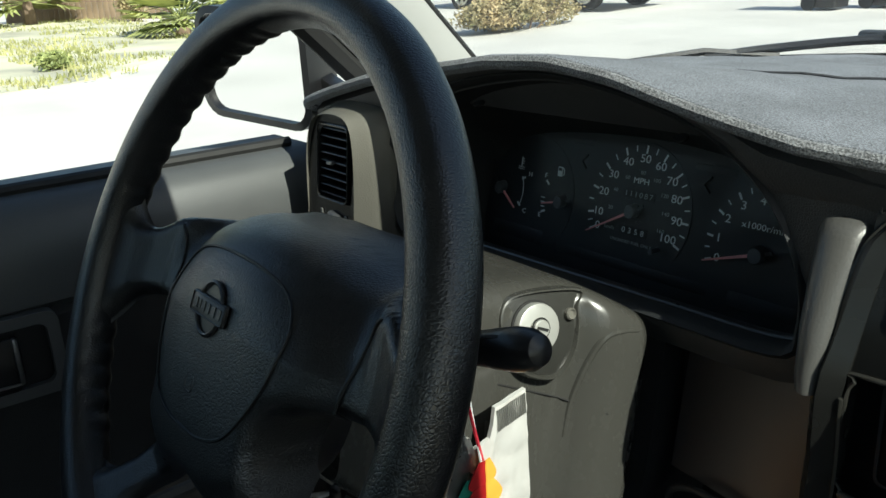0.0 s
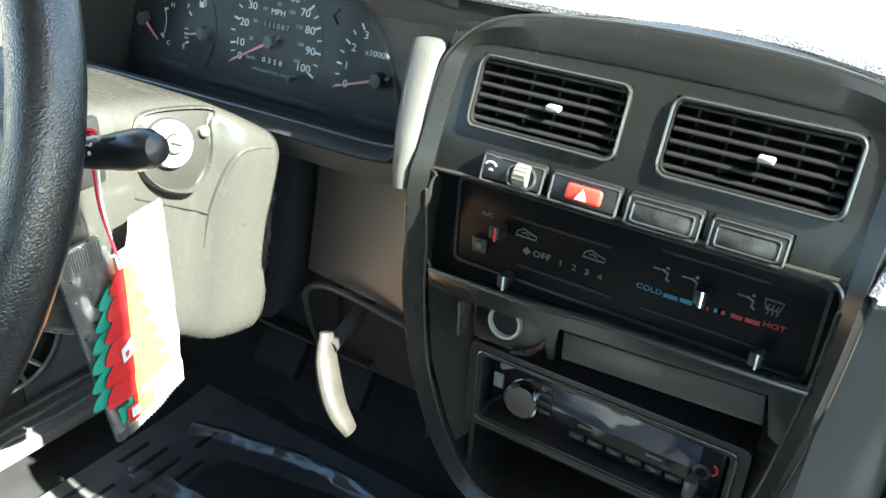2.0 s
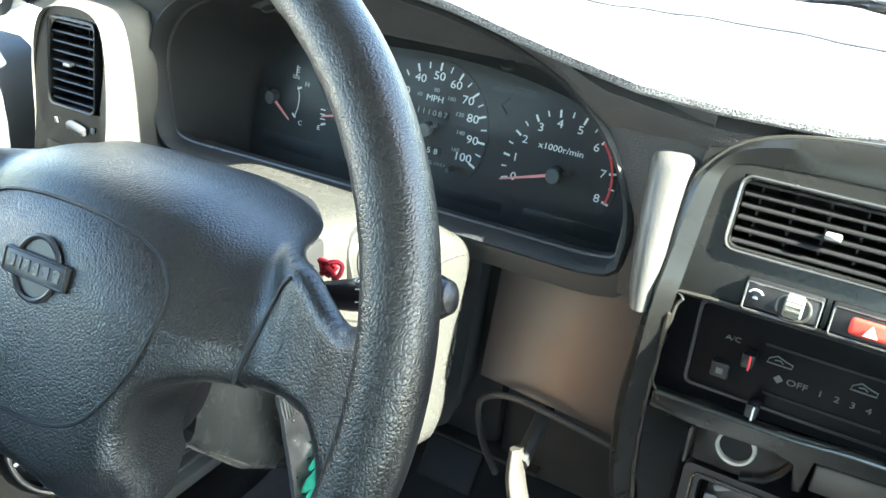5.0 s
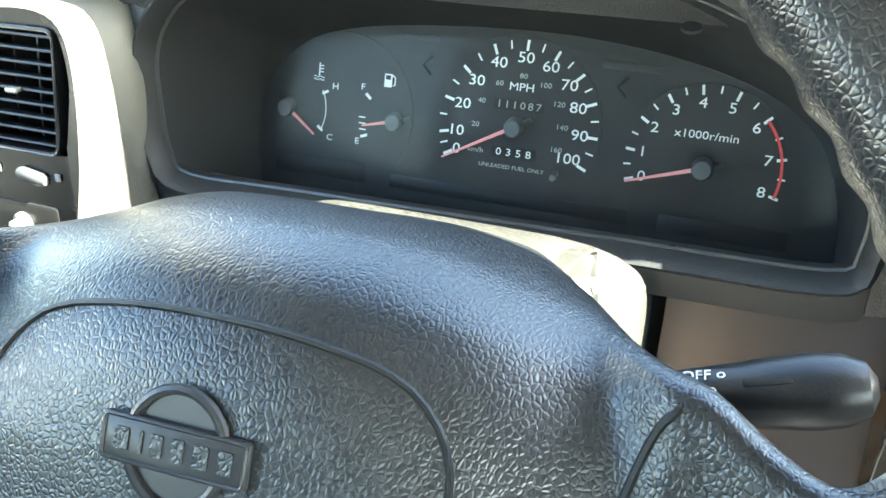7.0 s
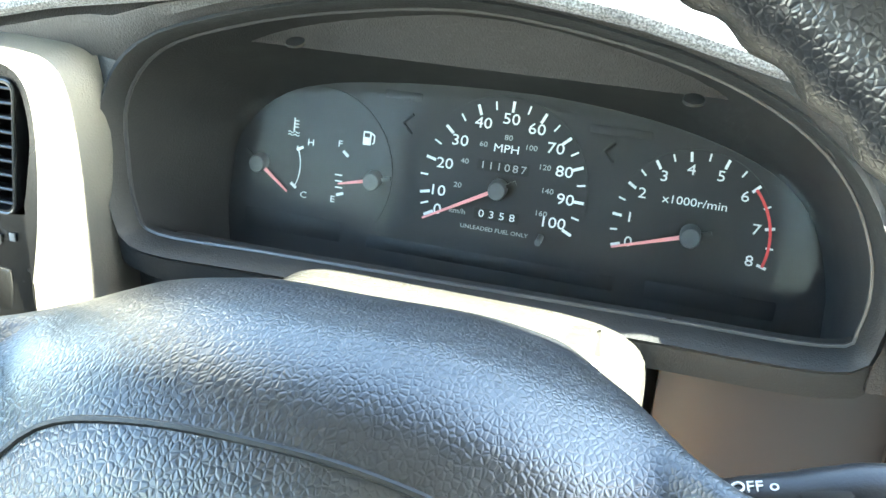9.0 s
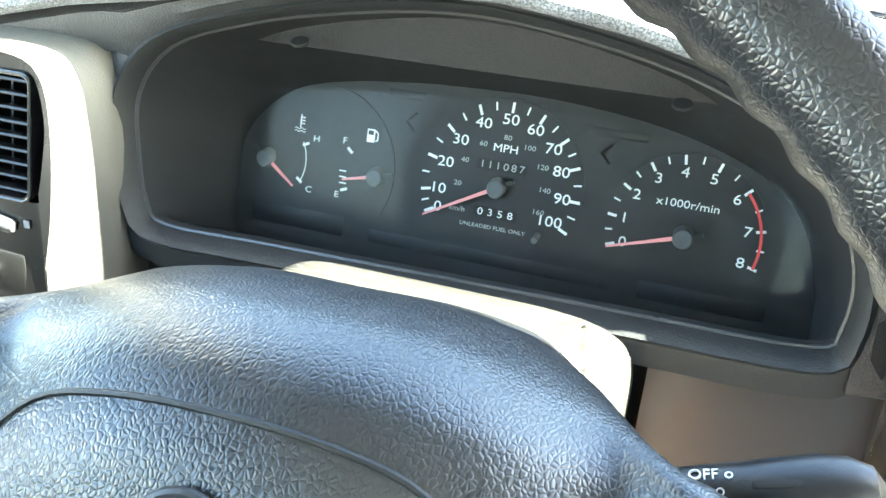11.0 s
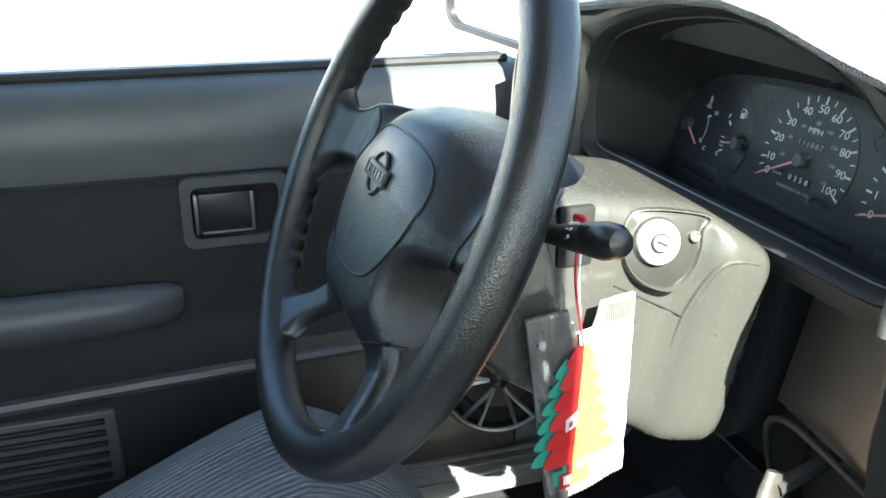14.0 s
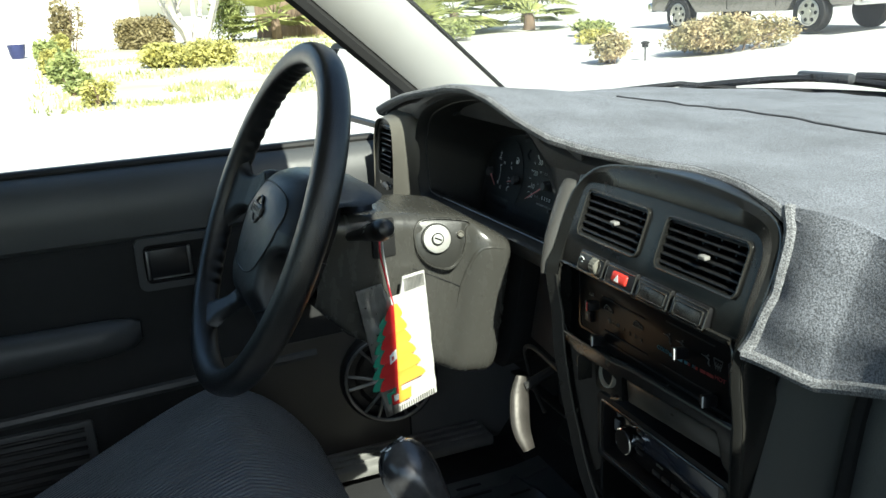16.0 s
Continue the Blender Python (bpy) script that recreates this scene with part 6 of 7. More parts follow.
    part("string_knot", tube(smooth_line(knot, 4), 0.0013, 6), STRING_RED, f, "frayed red knot")


FOIL = material("foil", (0.80, 0.79, 0.76), 0.42, metal=0.35, grain=0.8, grain_scale=90, vary=0.1)
FOIL_DARK = material("foil_crimp", (0.40, 0.40, 0.38), 0.35, metal=0.8)
TREE_RED = material("tree_red", (0.52, 0.014, 0.018), 0.5, vary=0.06)
# orange-yellow puts strong sunlight on red paper into the colour
TREE_SUNLIT = material("tree_sunlit", (0.95, 0.42, 0.06), 0.5, vary=0.06)
# shaded copy of the foil, darker to stand for missing shadow
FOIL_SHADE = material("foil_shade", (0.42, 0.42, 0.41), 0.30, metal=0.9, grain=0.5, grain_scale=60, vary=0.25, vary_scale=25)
TREE_GREEN = material("tree_green", (0.03, 0.30, 0.20), 0.5, vary=0.1)
STRING_RED = material("string_red", (0.5, 0.02, 0.04), 0.8, vary=0.2, vary_scale=300)
build_freshener()


HANDLE_METAL = material("handle_metal", (0.095, 0.088, 0.080), 0.42, metal=0.6, vary=0.3, vary_scale=45, grain=0.2, grain_scale=300)


def build_brake_handle():
    b = thing("parking_brake_handle", (-0.085, 0.568, 0.70), "worn metal parking brake handle under the dash", "brake handle")
    p0, p1 = Vector((-0.098, 0.576, 0.780)), Vector((-0.067, 0.566, 0.707))
    pts = smooth_line([p0, p0.lerp(p1, 0.3) + Vector((-0.004, -0.004, 0)), p0.lerp(p1, 0.7) + Vector((-0.003, -0.006, 0)), p1], 5)
    n = len(pts)
    part("grip", tube(pts, [0.006 + 0.0062 * math.sin(math.pi * (0.12 + 0.8 * i / (n - 1))) for i in range(n)], 14, flat=0.5), HANDLE_METAL, b)
    part("rod", tube([p0.lerp(p1, 0.15), (-0.106, 0.70, 0.80)], 0.006, 8), RUBBER, b)


build_brake_handle()


def build_gear_lever():
    g = thing("gear_lever", (0.105, 0.44, 0.50), "gear lever with a dark metallic round knob", "gear lever")
    kc = Vector((0.085, 0.379, 0.814))
    ax = Vector((-0.45, -0.36, 0.82)).normalized()
    k = part("knob", lathe(kc - ax * 0.090, ax, ((0, 0.0145), (0.012, 0.0160), (0.035, 0.0165), (0.055, 0.0178), (0.070, 0.0205), (0.083, 0.0230), (0.094, 0.0232), (0.104, 0.0208), (0.111, 0.0165), (0.1155, 0.0105), (0.117, 0.005), (0.1175, 0))), KNOB_METAL, g, "dark metallic knob")
    part("shaft", tube([kc - ax * 0.08, kc - ax * 0.20, (0.115, 0.56, 0.50)], 0.007, 8), BLACK_PLASTIC, g)
    part("boot", lathe((0.115, 0.56, 0.50), (0, -0.3, 1), ((0, 0.085), (0.03, 0.07), (0.05, 0.06), (0.07, 0.045), (0.09, 0.038), (0.12, 0.02), (0.13, 0.012))), RUBBER, g, "black rubber boot")
    for ch, a, c in (("1", -0.009, 0.007), ("3", 0.0, 0.008), ("5", 0.009, 0.007), ("2", -0.009, -0.007), ("4", 0.0, -0.008), ("R", 0.009, -0.007)):
        z = 0.0279 - (a * a + c * c) * 19
        o = kc + WX_G * a + ax.cross(WX_G) * c + ax * z
        lettering("shift_numeral", ch, Matrix.Translation(o) @ Matrix((WX_G, ax.cross(WX_G), ax)).transposed().to_4x4(), 0.0075, PRINT_WHITE, k, depth=0.0005)


WX_G = Vector((0.85, 0.0, 0.466)).normalized()
KNOB_METAL = material("knob_metal", (0.10, 0.10, 0.105), 0.22, metal=0.6, vary=0.5, vary_scale=60)
build_gear_lever()


def build_seat():
    s = thing("driver_seat", (-0.33, -0.05, 0.38), "blue-grey cloth seat cushion with fine ribs", "car seat")

    def top(u, v):
        # u across, v from the rear to the front
        a, b = 2 * u - 1, 2 * v - 1
        x = -0.22 + 0.241 * a
        y = 0.033 + 0.36 * b
        z = 0.735 + max(-0.15, 0.47 * min(0, y - 0.273)) - 0.083 * abs(a) ** 5.7 - 0.113 * max(0, b - 0.2) ** 4.5 / 0.366
        return Vector((x, y, z))
    part("cushion", sheet(top, 56, 60, (0, 0, -0.13)), SEAT_CLOTH, s)
    bk = lambda u, v: (-0.22 + 0.25 * (2 * u - 1), -0.33 - 0.16 * v + 0.03 * (2 * u - 1) ** 2, 0.62 + 0.62 * v)
    part("backrest", sheet(bk, 16, 20, (0, -0.10, 0)), SEAT_CLOTH, s)
    part("base", box((-0.22, 0.0, 0.44), (0.42, 0.56, 0.13), 0.02), BLACK_PLASTIC, s)
    p = thing("passenger_seat", (0.55, -0.05, 0.38), "blue-grey cloth passenger seat", "car seat")
    top2 = lambda u, v: top(u, v) + Vector((0.74, -0.16, -0.10))
    part("cushion", sheet(top2, 24, 28, (0, 0, -0.14)), SEAT_CLOTH, p)
    part("base", box((0.52, -0.16, 0.43), (0.46, 0.50, 0.11), 0.02), BLACK_PLASTIC, p)


def cloth_material():
    m = material("seat_cloth", (0.11, 0.122, 0.138), 0.9, vary=0.15, vary_scale=12, sheen=0.25)
    n, l = m.node_tree.nodes, m.node_tree.links
    b = n["Principled BSDF"]
    tc = n.new("ShaderNodeTexCoord")
    wv = n.new("ShaderNodeTexWave")
    wv.bands_direction = "X"
    wv.inputs["Scale"].default_value = 45
    wv.inputs["Distortion"].default_value = 0.4
    l.new(tc.outputs["Object"], wv.inputs["Vector"])
    bp = n.new("ShaderNodeBump")
    bp.inputs["Strength"].default_value = 1.0
    bp.inputs["Distance"].default_value = 0.0035
    l.new(wv.outputs["Fac"], bp.inputs["Height"])
    l.new(bp.outputs["Normal"], b.inputs["Normal"])
    return m


SEAT_CLOTH = cloth_material()
build_seat()


SILL_GREY = material("sill_grey", (0.22, 0.22, 0.21), 0.5, grain=0.2, vary=0.2, vary_scale=20)
GRILLE_METAL = material("grille_metal", (0.32, 0.32, 0.31), 0.32, metal=0.7, vary=0.3, vary_scale=30)


def build_kick_speaker():
    kp = prism([(-0.665, 0.62, 0.33), (-0.665, 0.62, 0.86), (-0.64, 0.98, 0.86), (-0.64, 0.98, 0.33)], (-0.03, 0, 0))
    tagged(part("wall_kick_panel", kp, TRIM_GREY), "grey kick panel ahead of the door", "wall", kind="structure")
    c, ax = Vector((-0.590, 0.572, 0.573)), Vector((0.97, -0.22, 0.06)).normalized()
    s = thing("kick_speaker", c - ax * 0.03, "round black speaker with a shiny spoked grille", "speaker")
    part("surround", lathe(c - ax * 0.03, ax, ((-0.02, 0.084), (0.02, 0.084), (0.030, 0.080), (0.032, 0.077), (0.026, 0.075), (0.012, 0.073), (0.010, 0))), BLACK_PLASTIC, s)
    part("cone", lathe(c - ax * 0.020, ax, ((0.0, 0.060), (0.004, 0.056), (-0.004, 0.04), (-0.012, 0.028), (-0.004, 0.018), (0.004, 0.0))), SHADE_AND_BLACK, s)
    u, v = frame_of(ax)
    at = lambda r, a, d=0.0: c + (u * math.cos(a) + v * math.sin(a)) * r + ax * d
    part("hub", lathe(c - ax * 0.008, ax, ((0, 0.013), (0.008, 0.013), (0.013, 0.008), (0.015, 0.0))), BLACK_PLASTIC, s)
    for k in range(6):
        a = 2 * math.pi * k / 6
        for off in (-0.16, 0.16):
            part("spoke", tube([at(0.013, a, 0.002), at(0.036, a + off * 0.8, 0.002), at(0.074, a + off * 1.1, 0.0)], 0.0030, 6), GRILLE_METAL, s, "shiny metal spoke")
    part("grille_ring", tube([at(0.074, a, 0.001) for a in np.linspace(0, 2 * math.pi, 40)[:-1]], 0.0030, 8, closed=True), GRILLE_METAL, s, "shiny metal ring")
    sl = thing("trim_sill", (-0.60, 0.1, 0.40), "worn grey ribbed door sill plate", "sill", kind="structure")
    part("plate", box((-0.60, 0.10, 0.425), (0.075, 1.30, 0.02), 0.006), SILL_GREY, sl)
    for k in range(3):
        part("rib", box((-0.62 + 0.02 * k, 0.10, 0.437), (0.006, 1.28, 0.006), 0.002), SILL_GREY, sl)


build_kick_speaker()


def build_floor_things():
    fm = thing("floor_mat", (-0.28, 0.55, FLOOR_Z), "dark rubber floor mat under a torn clear film", "floor mat")
    part("mat", sheet(lambda u, v: (-0.52 + 0.50 * u, 0.30 + 0.62 * v, FLOOR_Z + 0.010 + 0.16 * max(0, v - 0.72) ** 1.3), 10, 16, (0, 0, -0.008)), MAT_GREY, fm)
    turn = pose(0, 0, 0, 0, 0, 11).to_3x3()
    part("heel_pad", prism([Vector((-0.265, 0.655, FLOOR_Z + 0.0105)) + turn @ Vector((a, b, 0)) for a, b in rrect(0.25, 0.19, 0.03, 5)], (0, 0, 0.003), 0.001), HEEL_DARK, fm, "darker worn heel pad")
    rnd = random.Random(8)
    for x in (-0.495, -0.468, -0.441, -0.415, -0.115, -0.088, -0.061):
        y = 0.33 + rnd.uniform(0, 0.04)
        while y < 0.72:
            n = rnd.uniform(0.03, 0.10)
            part("print_bar", box((x, y + n / 2, FLOOR_Z + 0.0105), (0.006, n, 0.0016)), RUBBER, fm)
            y += n + rnd.uniform(0.012, 0.05)
    def crumple(x0, x1, y0, y1, seed, h):
        return lambda u, v: (x0 + (x1 - x0) * u, y0 + (y1 - y0) * v, FLOOR_Z + 0.02 + 0.16 * max(0, (y0 + (y1 - y0) * v - 0.746) / 0.62) ** 1.3 + h * 0.5 * abs(noise.noise((u * 4 + seed, v * 4, seed))) + 0.007 * abs(noise.noise((u * 9 + v * 5, v * 7 - u * 3, seed))) + 0.0012 * noise.noise((u * 22, v * 9, seed)) + 0.014 * math.exp(-((v - 0.42 - 0.12 * math.sin(3 * u)) / 0.018) ** 2) + 0.010 * math.exp(-((v - 0.12 - 0.2 * u) / 0.016) ** 2))
    fi = part("film", sheet(crumple(-0.46, -0.04, 0.60, 0.92, 3.0, 0.025), 80, 64, (0, 0, -0.0006)), FILM, fm, "crumpled clear protective film", 180)
    fi.visible_shadow = False
    for i, (x, nm) in enumerate(((-0.36, "clutch_pedal"), (-0.26, "brake_pedal"))):
        p = thing(nm, (x, 0.80, 0.52), "black rubber-padded pedal on a steel arm", "pedal", "foot pedals")
        part("pad", box((x, 0.80, 0.53), (0.07, 0.015, 0.05), 0.005, pose(0, 0, 0, -35, 0, 0).to_3x3()), RUBBER, p)
        part("arm", tube([(x, 0.81, 0.53), (x, 0.88, 0.60), (x, 0.90, 0.78)], 0.007, 6), BLACK_PLASTIC, p)
    vb = thing("bracket", (-0.17, 0.66, 0.71), "black perforated bracket under the column", "bracket")
    part("plate", box((-0.17, 0.68, 0.715), (0.14, 0.10, 0.004), 0.001), BLACK_PLASTIC, vb)
    for k in range(12):
        part("hole", lathe((-0.225 + 0.02 * (k % 6), 0.655 + 0.03 * (k // 6), 0.7135), (0, 0, -1), ((0, 0.006), (0.0008, 0.006), (0.001, 0.004))), BRUSHED_DARK, vb)


HEEL_DARK = material("heel_dark", (0.045, 0.046, 0.048), 0.6, grain=0.4, grain_scale=300, vary=0.2)
MAT_GREY = material("mat_grey", (0.12, 0.122, 0.124), 0.5, grain=0.4, grain_scale=500, vary=0.35, vary_scale=9)
BRUSHED_DARK = material("dark_metal", (0.12, 0.12, 0.12), 0.4, metal=0.8)
build_floor_things()


def build_wiper(dx):
    def base(x, out, up):
        s = abs((x + dx - XC) / 0.695)
        return Vector((x + dx, 1.22 - 0.40 * s ** 4 + out, 1.022 + up))
    w = thing("windshield_wiper", base(-0.31, 0.0, 0.0), "black windshield wiper parked at the glass base", "wiper", "wipers")
    part("blade", tube([base(x, 0.004, 0.0) for x in np.linspace(-0.56, 0.0, 12)], 0.006, 6), RUBBER, w)
    part("main_bridge", tube(smooth_line([base(-0.46, 0.0, 0.006), base(-0.40, 0.0, 0.014), base(-0.31, 0.0, 0.021), base(-0.22, 0.0, 0.016), base(-0.14, 0.0, 0.006)], 4), 0.006, 6), BLACK_PLASTIC, w)
    part("bridge_link", box(tuple(base(-0.29, 0.0, 0.023)), (0.10, 0.016, 0.015), 0.005), LIP_GREY, w, "grey link with two holes")
    for x in (-0.302, -0.280):
        part("link_hole", lathe(tuple(base(x, -0.0075, 0.024)), (0, -1, 0), ((0, 0.0042), (0.001, 0.0042)), 12), SHADE_AND_BLACK, w)
    for c in (-0.46, -0.14):
        part("yoke", tube([base(c - 0.06, 0.0, 0.004), base(c, 0.0, 0.013), base(c + 0.06, 0.0, 0.004)], 0.005, 6), BLACK_PLASTIC, w)
    part("arm", tube([base(-0.25, 0.005, 0.024), base(-0.12, 0.03, 0.022), base(0.10, 0.08, -0.02)], [0.007, 0.009, 0.011], 8), BLACK_PLASTIC, w)


build_wiper(0.0)
build_wiper(0.46)


# ---- outdoors ----
GROUND = -0.12


def gz(x, y):
    """Height of the gently rising ground."""
    d = math.hypot(x - 0.2, y - 0.2)
    return GROUND + 0.03 * min(max(0, d - 4), 20)


CONCRETE = material("pale_concrete", (0.66, 0.64, 0.60), 0.85, grain=0.5, grain_scale=60, vary=0.12, vary_scale=0.6)
LAWN = material("dry_lawn", (0.60, 0.585, 0.47), 0.95, grain=0.8, grain_scale=30, vary=0.35, vary_scale=0.9, tint=(0.56, 0.54, 0.40))
BLADE = material("grass_blade", (0.22, 0.25, 0.08), 0.8, vary=0.3, vary_scale=1.5, tint=(0.42, 0.40, 0.18))
LEAF_YELLOW = material("leaf_yellow", (0.33, 0.34, 0.10), 0.6, vary=0.35, vary_scale=6, tint=(0.42, 0.38, 0.12))
LEAF_GREEN = material("leaf_green", (0.16, 0.21, 0.06), 0.6, vary=0.35, vary_scale=6, tint=(0.30, 0.33, 0.12))
PALM_LEAF = material("palm_leaf", (0.30, 0.36, 0.11), 0.55, vary=0.3, vary_scale=3, tint=(0.46, 0.48, 0.20))
LEAF_BROWN = material("leaf_brown", (0.20, 0.16, 0.07), 0.7, vary=0.35, vary_scale=5, tint=(0.26, 0.22, 0.11))
LEAF_RED = material("leaf_red", (0.32, 0.32, 0.15), 0.7, vary=0.3, vary_scale=3, tint=(0.40, 0.31, 0.18))
BARK_WHITE = material("bark_white", (0.62, 0.58, 0.52), 0.8, grain=0.6, grain_scale=40, vary=0.15)
BARK = material("bark", (0.18, 0.13, 0.09), 0.9, grain=0.8, grain_scale=40, vary=0.25)
STUCCO = material("stucco", (0.72, 0.70, 0.64), 0.9, grain=0.5, grain_scale=60, vary=0.06, vary_scale=1)
ROOF_TILE = material("roof_tile", (0.30, 0.16, 0.10), 0.8, vary=0.3, vary_scale=3)
FENCE_WOOD = material("fence_wood", (0.30, 0.22, 0.15), 0.85, grain=0.5, grain_scale=30, vary=0.25, vary_scale=2)
TRUCK_PAINT = material("truck_paint", (0.30, 0.285, 0.255), 0.28, metal=0.5, vary=0.05, coat=0.5)
DARK_GLASS = material("dark_glass", (0.02, 0.022, 0.025), 0.05)
POT_BLUE = material("pot_blue", (0.03, 0.04, 0.12), 0.3, vary=0.15)


def build_ground():
    bm = bmesh.new()
    radii = [0.01, 2, 4, 6, 8, 10, 12, 14, 16, 18, 20, 22, 24, 26, 30, 40, 60, 100, 200, 500, 1500, 3500]
    n = 72
    rings = []
    for r in radii:
        rings.append([(0.2 + r * math.cos(2 * math.pi * k / n), 0.2 + r * math.sin(2 * math.pi * k / n), GROUND + 0.03 * min(max(0, r - 4), 20)) for k in range(n)])
    loft(rings, cap0=True, bm=bm)
    tagged(part("ground", bm, CONCRETE), "pale sunlit concrete street and driveway", "ground", kind="structure")
    edge = [(-10.3, -0.35), (-10.1, 0.75), (-10.4, 1.8), (-10.9, 3.0), (-12.6, 4.8), (-16.0, 6.3), (-21.0, 6.5), (-23.2, 5.3), (-22.9, 0.2), (-21.0, -0.8), (-15.0, -0.7)]
    pts = [Vector((x, y)) for x, y in edge]
    lp = smooth_loop(pts, 4)
    cen = sum(lp, Vector((0, 0))) / len(lp)
    rings = []
    for k in (1.0, 0.998, 0.95, 0.85, 0.7, 0.5, 0.3, 0.1):
        ring = []
        for p in lp:
            q = cen + (p - cen) * k
            ring.append((q.x, q.y, gz(q.x, q.y) + (0.0 if k == 1.0 else 0.03 + 0.03 * noise.noise((q.x * 0.8, q.y * 0.8, 0)))))
        rings.append(ring)
    tagged(part("ground_lawn", loft(rings, cap1=True), LAWN), "patchy dry front lawn", "lawn", kind="structure")
    rnd = random.Random(4)
    verts, faces = [], []
    while len(faces) < 5200:
        k = rnd.random() ** 0.5
        p = rnd.choice(lp)
        q = cen + (p - cen) * k * 0.99
        q = q + Vector((rnd.uniform(-0.5, 0.5), rnd.uniform(-0.3, 0.3)))
        if noise.noise((q.x * 0.7, q.y * 0.7, 5)) < -0.05 or q.x > -10.5:
            continue
        a, h, w = rnd.uniform(0, 6.28), rnd.uniform(0.03, 0.11), rnd.uniform(0.01, 0.03)
        z = gz(q.x, q.y) + 0.02
        i = len(verts)
        verts += [(q.x - w * math.cos(a), q.y - w * math.sin(a), z), (q.x + w * math.cos(a), q.y + w * math.sin(a), z), (q.x + rnd.uniform(-0.04, 0.04), q.y + rnd.uniform(-0.04, 0.04), z + h)]
        faces.append((i, i + 1, i + 2))
    me = bpy.data.meshes.new("grass")
    me.from_pydata(verts, [], faces)
    me.materials.append(BLADE)
    tagged(new("grass", me), "dry yellow-green grass tufts on the lawn", "grass", kind="stuff")


def leaves(rnd, c, r, n, size, squash=1.0):
    """Many small bent leaves in an uneven cloud about c with radii r."""
    verts, faces = [], []
    c = Vector(c)
    for _ in range(n):
        d = Vector((rnd.gauss(0, 1), rnd.gauss(0, 1), rnd.gauss(0, 1))).normalized()
        k = rnd.uniform(0.45, 1.0) * (1 + 0.35 * noise.noise(d * 2.3 + c))
        p = c + Vector((d.x * r[0] * k, d.y * r[1] * k, d.z * r[2] * k))
        u = Vector((rnd.gauss(0, 1), rnd.gauss(0, 1), rnd.gauss(0, 0.7))).normalized()
        w = u.cross(Vector((rnd.gauss(0, 1), rnd.gauss(0, 1), rnd.gauss(0, 1)))).normalized()
        s = size * rnd.uniform(0.6, 1.3)
        i = len(verts)
        verts += [p - u * s, p + w * s * 0.45, p + u * s, p - w * s * 0.45]
        faces.append((i, i + 1, i + 2, i + 3))
    return verts, faces


def cloud(name, blobs, mat, parent, seed, size, n):
    rnd = random.Random(seed)
    verts, faces = [], []
    for c, r in blobs:
        v, f = leaves(rnd, c, r, n, size)
        o = len(verts)
        verts += v
        faces += [tuple(i + o for i in q) for q in f]
    me = bpy.data.meshes.new(name)
    me.from_pydata([tuple(v) for v in verts], [], faces)
    me.materials.append(mat)
    ob = new(name, me)
    ob.parent = parent
    ob.matrix_parent_inverse = parent.matrix_basis.inverted()
    return ob


def bush(x, y, w, h, mat, label, seed, name="bush", n=420, size=0.05, wy=None):
    z = gz(x, y)
    wy = wy or w
    b = thing(name, (x, y, z), label, "bush", "garden bushes")
    rnd = random.Random(seed)
    blobs = [((x + rnd.uniform(-0.3, 0.3) * w, y + rnd.uniform(-0.3, 0.3) * wy, z + h * rnd.uniform(0.35, 0.6)), (w * 0.32, wy * 0.32, h * 0.42)) for _ in range(6)]
    cloud("foliage", blobs, mat, b, seed, size, n)
    for k in range(5):
        part("stem", tube([(x + rnd.uniform(-0.1, 0.1) * w, y + rnd.uniform(-0.1, 0.1) * wy, z - 0.02), (x + rnd.uniform(-0.35, 0.35) * w, y + rnd.uniform(-0.35, 0.35) * wy, z + h * 0.7)], [0.02, 0.006], 5), BARK, b)
    return b


def fan_palm(x, y, h, fronds, length, seed, label):
    z = gz(x, y)
    rnd = random.Random(seed)
    p = thing("fan_palm", (x, y, z), label, "palm", "palms")
    part("trunk", tube([(x, y, z - 0.05), (x + 0.03, y, z + h * 0.5), (x, y, z + h)], [0.16, 0.14, 0.11], 10), BARK, p)
    top = Vector((x, y, z + h))
    for k in range(fronds):
        a = 2 * math.pi * k / fronds + rnd.uniform(-0.2, 0.2)
        el = rnd.uniform(-0.35, 1.2)
        d = Vector((math.cos(a) * math.cos(el), math.sin(a) * math.cos(el), math.sin(el)))
        side = d.cross(Vector((0, 0, 1))).normalized()
        up = side.cross(d)
        base = top + d * length * 0.45
        bm = tube([top, base], [0.015, 0.008], 5)
        for q in range(13):
            t = (q - 6) / 6 * 1.25
            e = d * math.cos(t) + side * math.sin(t)
            tip = base + e * length * 0.6 - Vector((0, 0, 0.06 * length * abs(t)))
            m = base + e * length * 0.3 + up * 0.02
            w = (side * math.cos(t) - d * math.sin(t)) * 0.045 * length
            v = [bm.verts.new(c) for c in (base, m + w, tip, m - w)]
            bm.faces.new(v)
        part("frond", bm, PALM_LEAF, p)


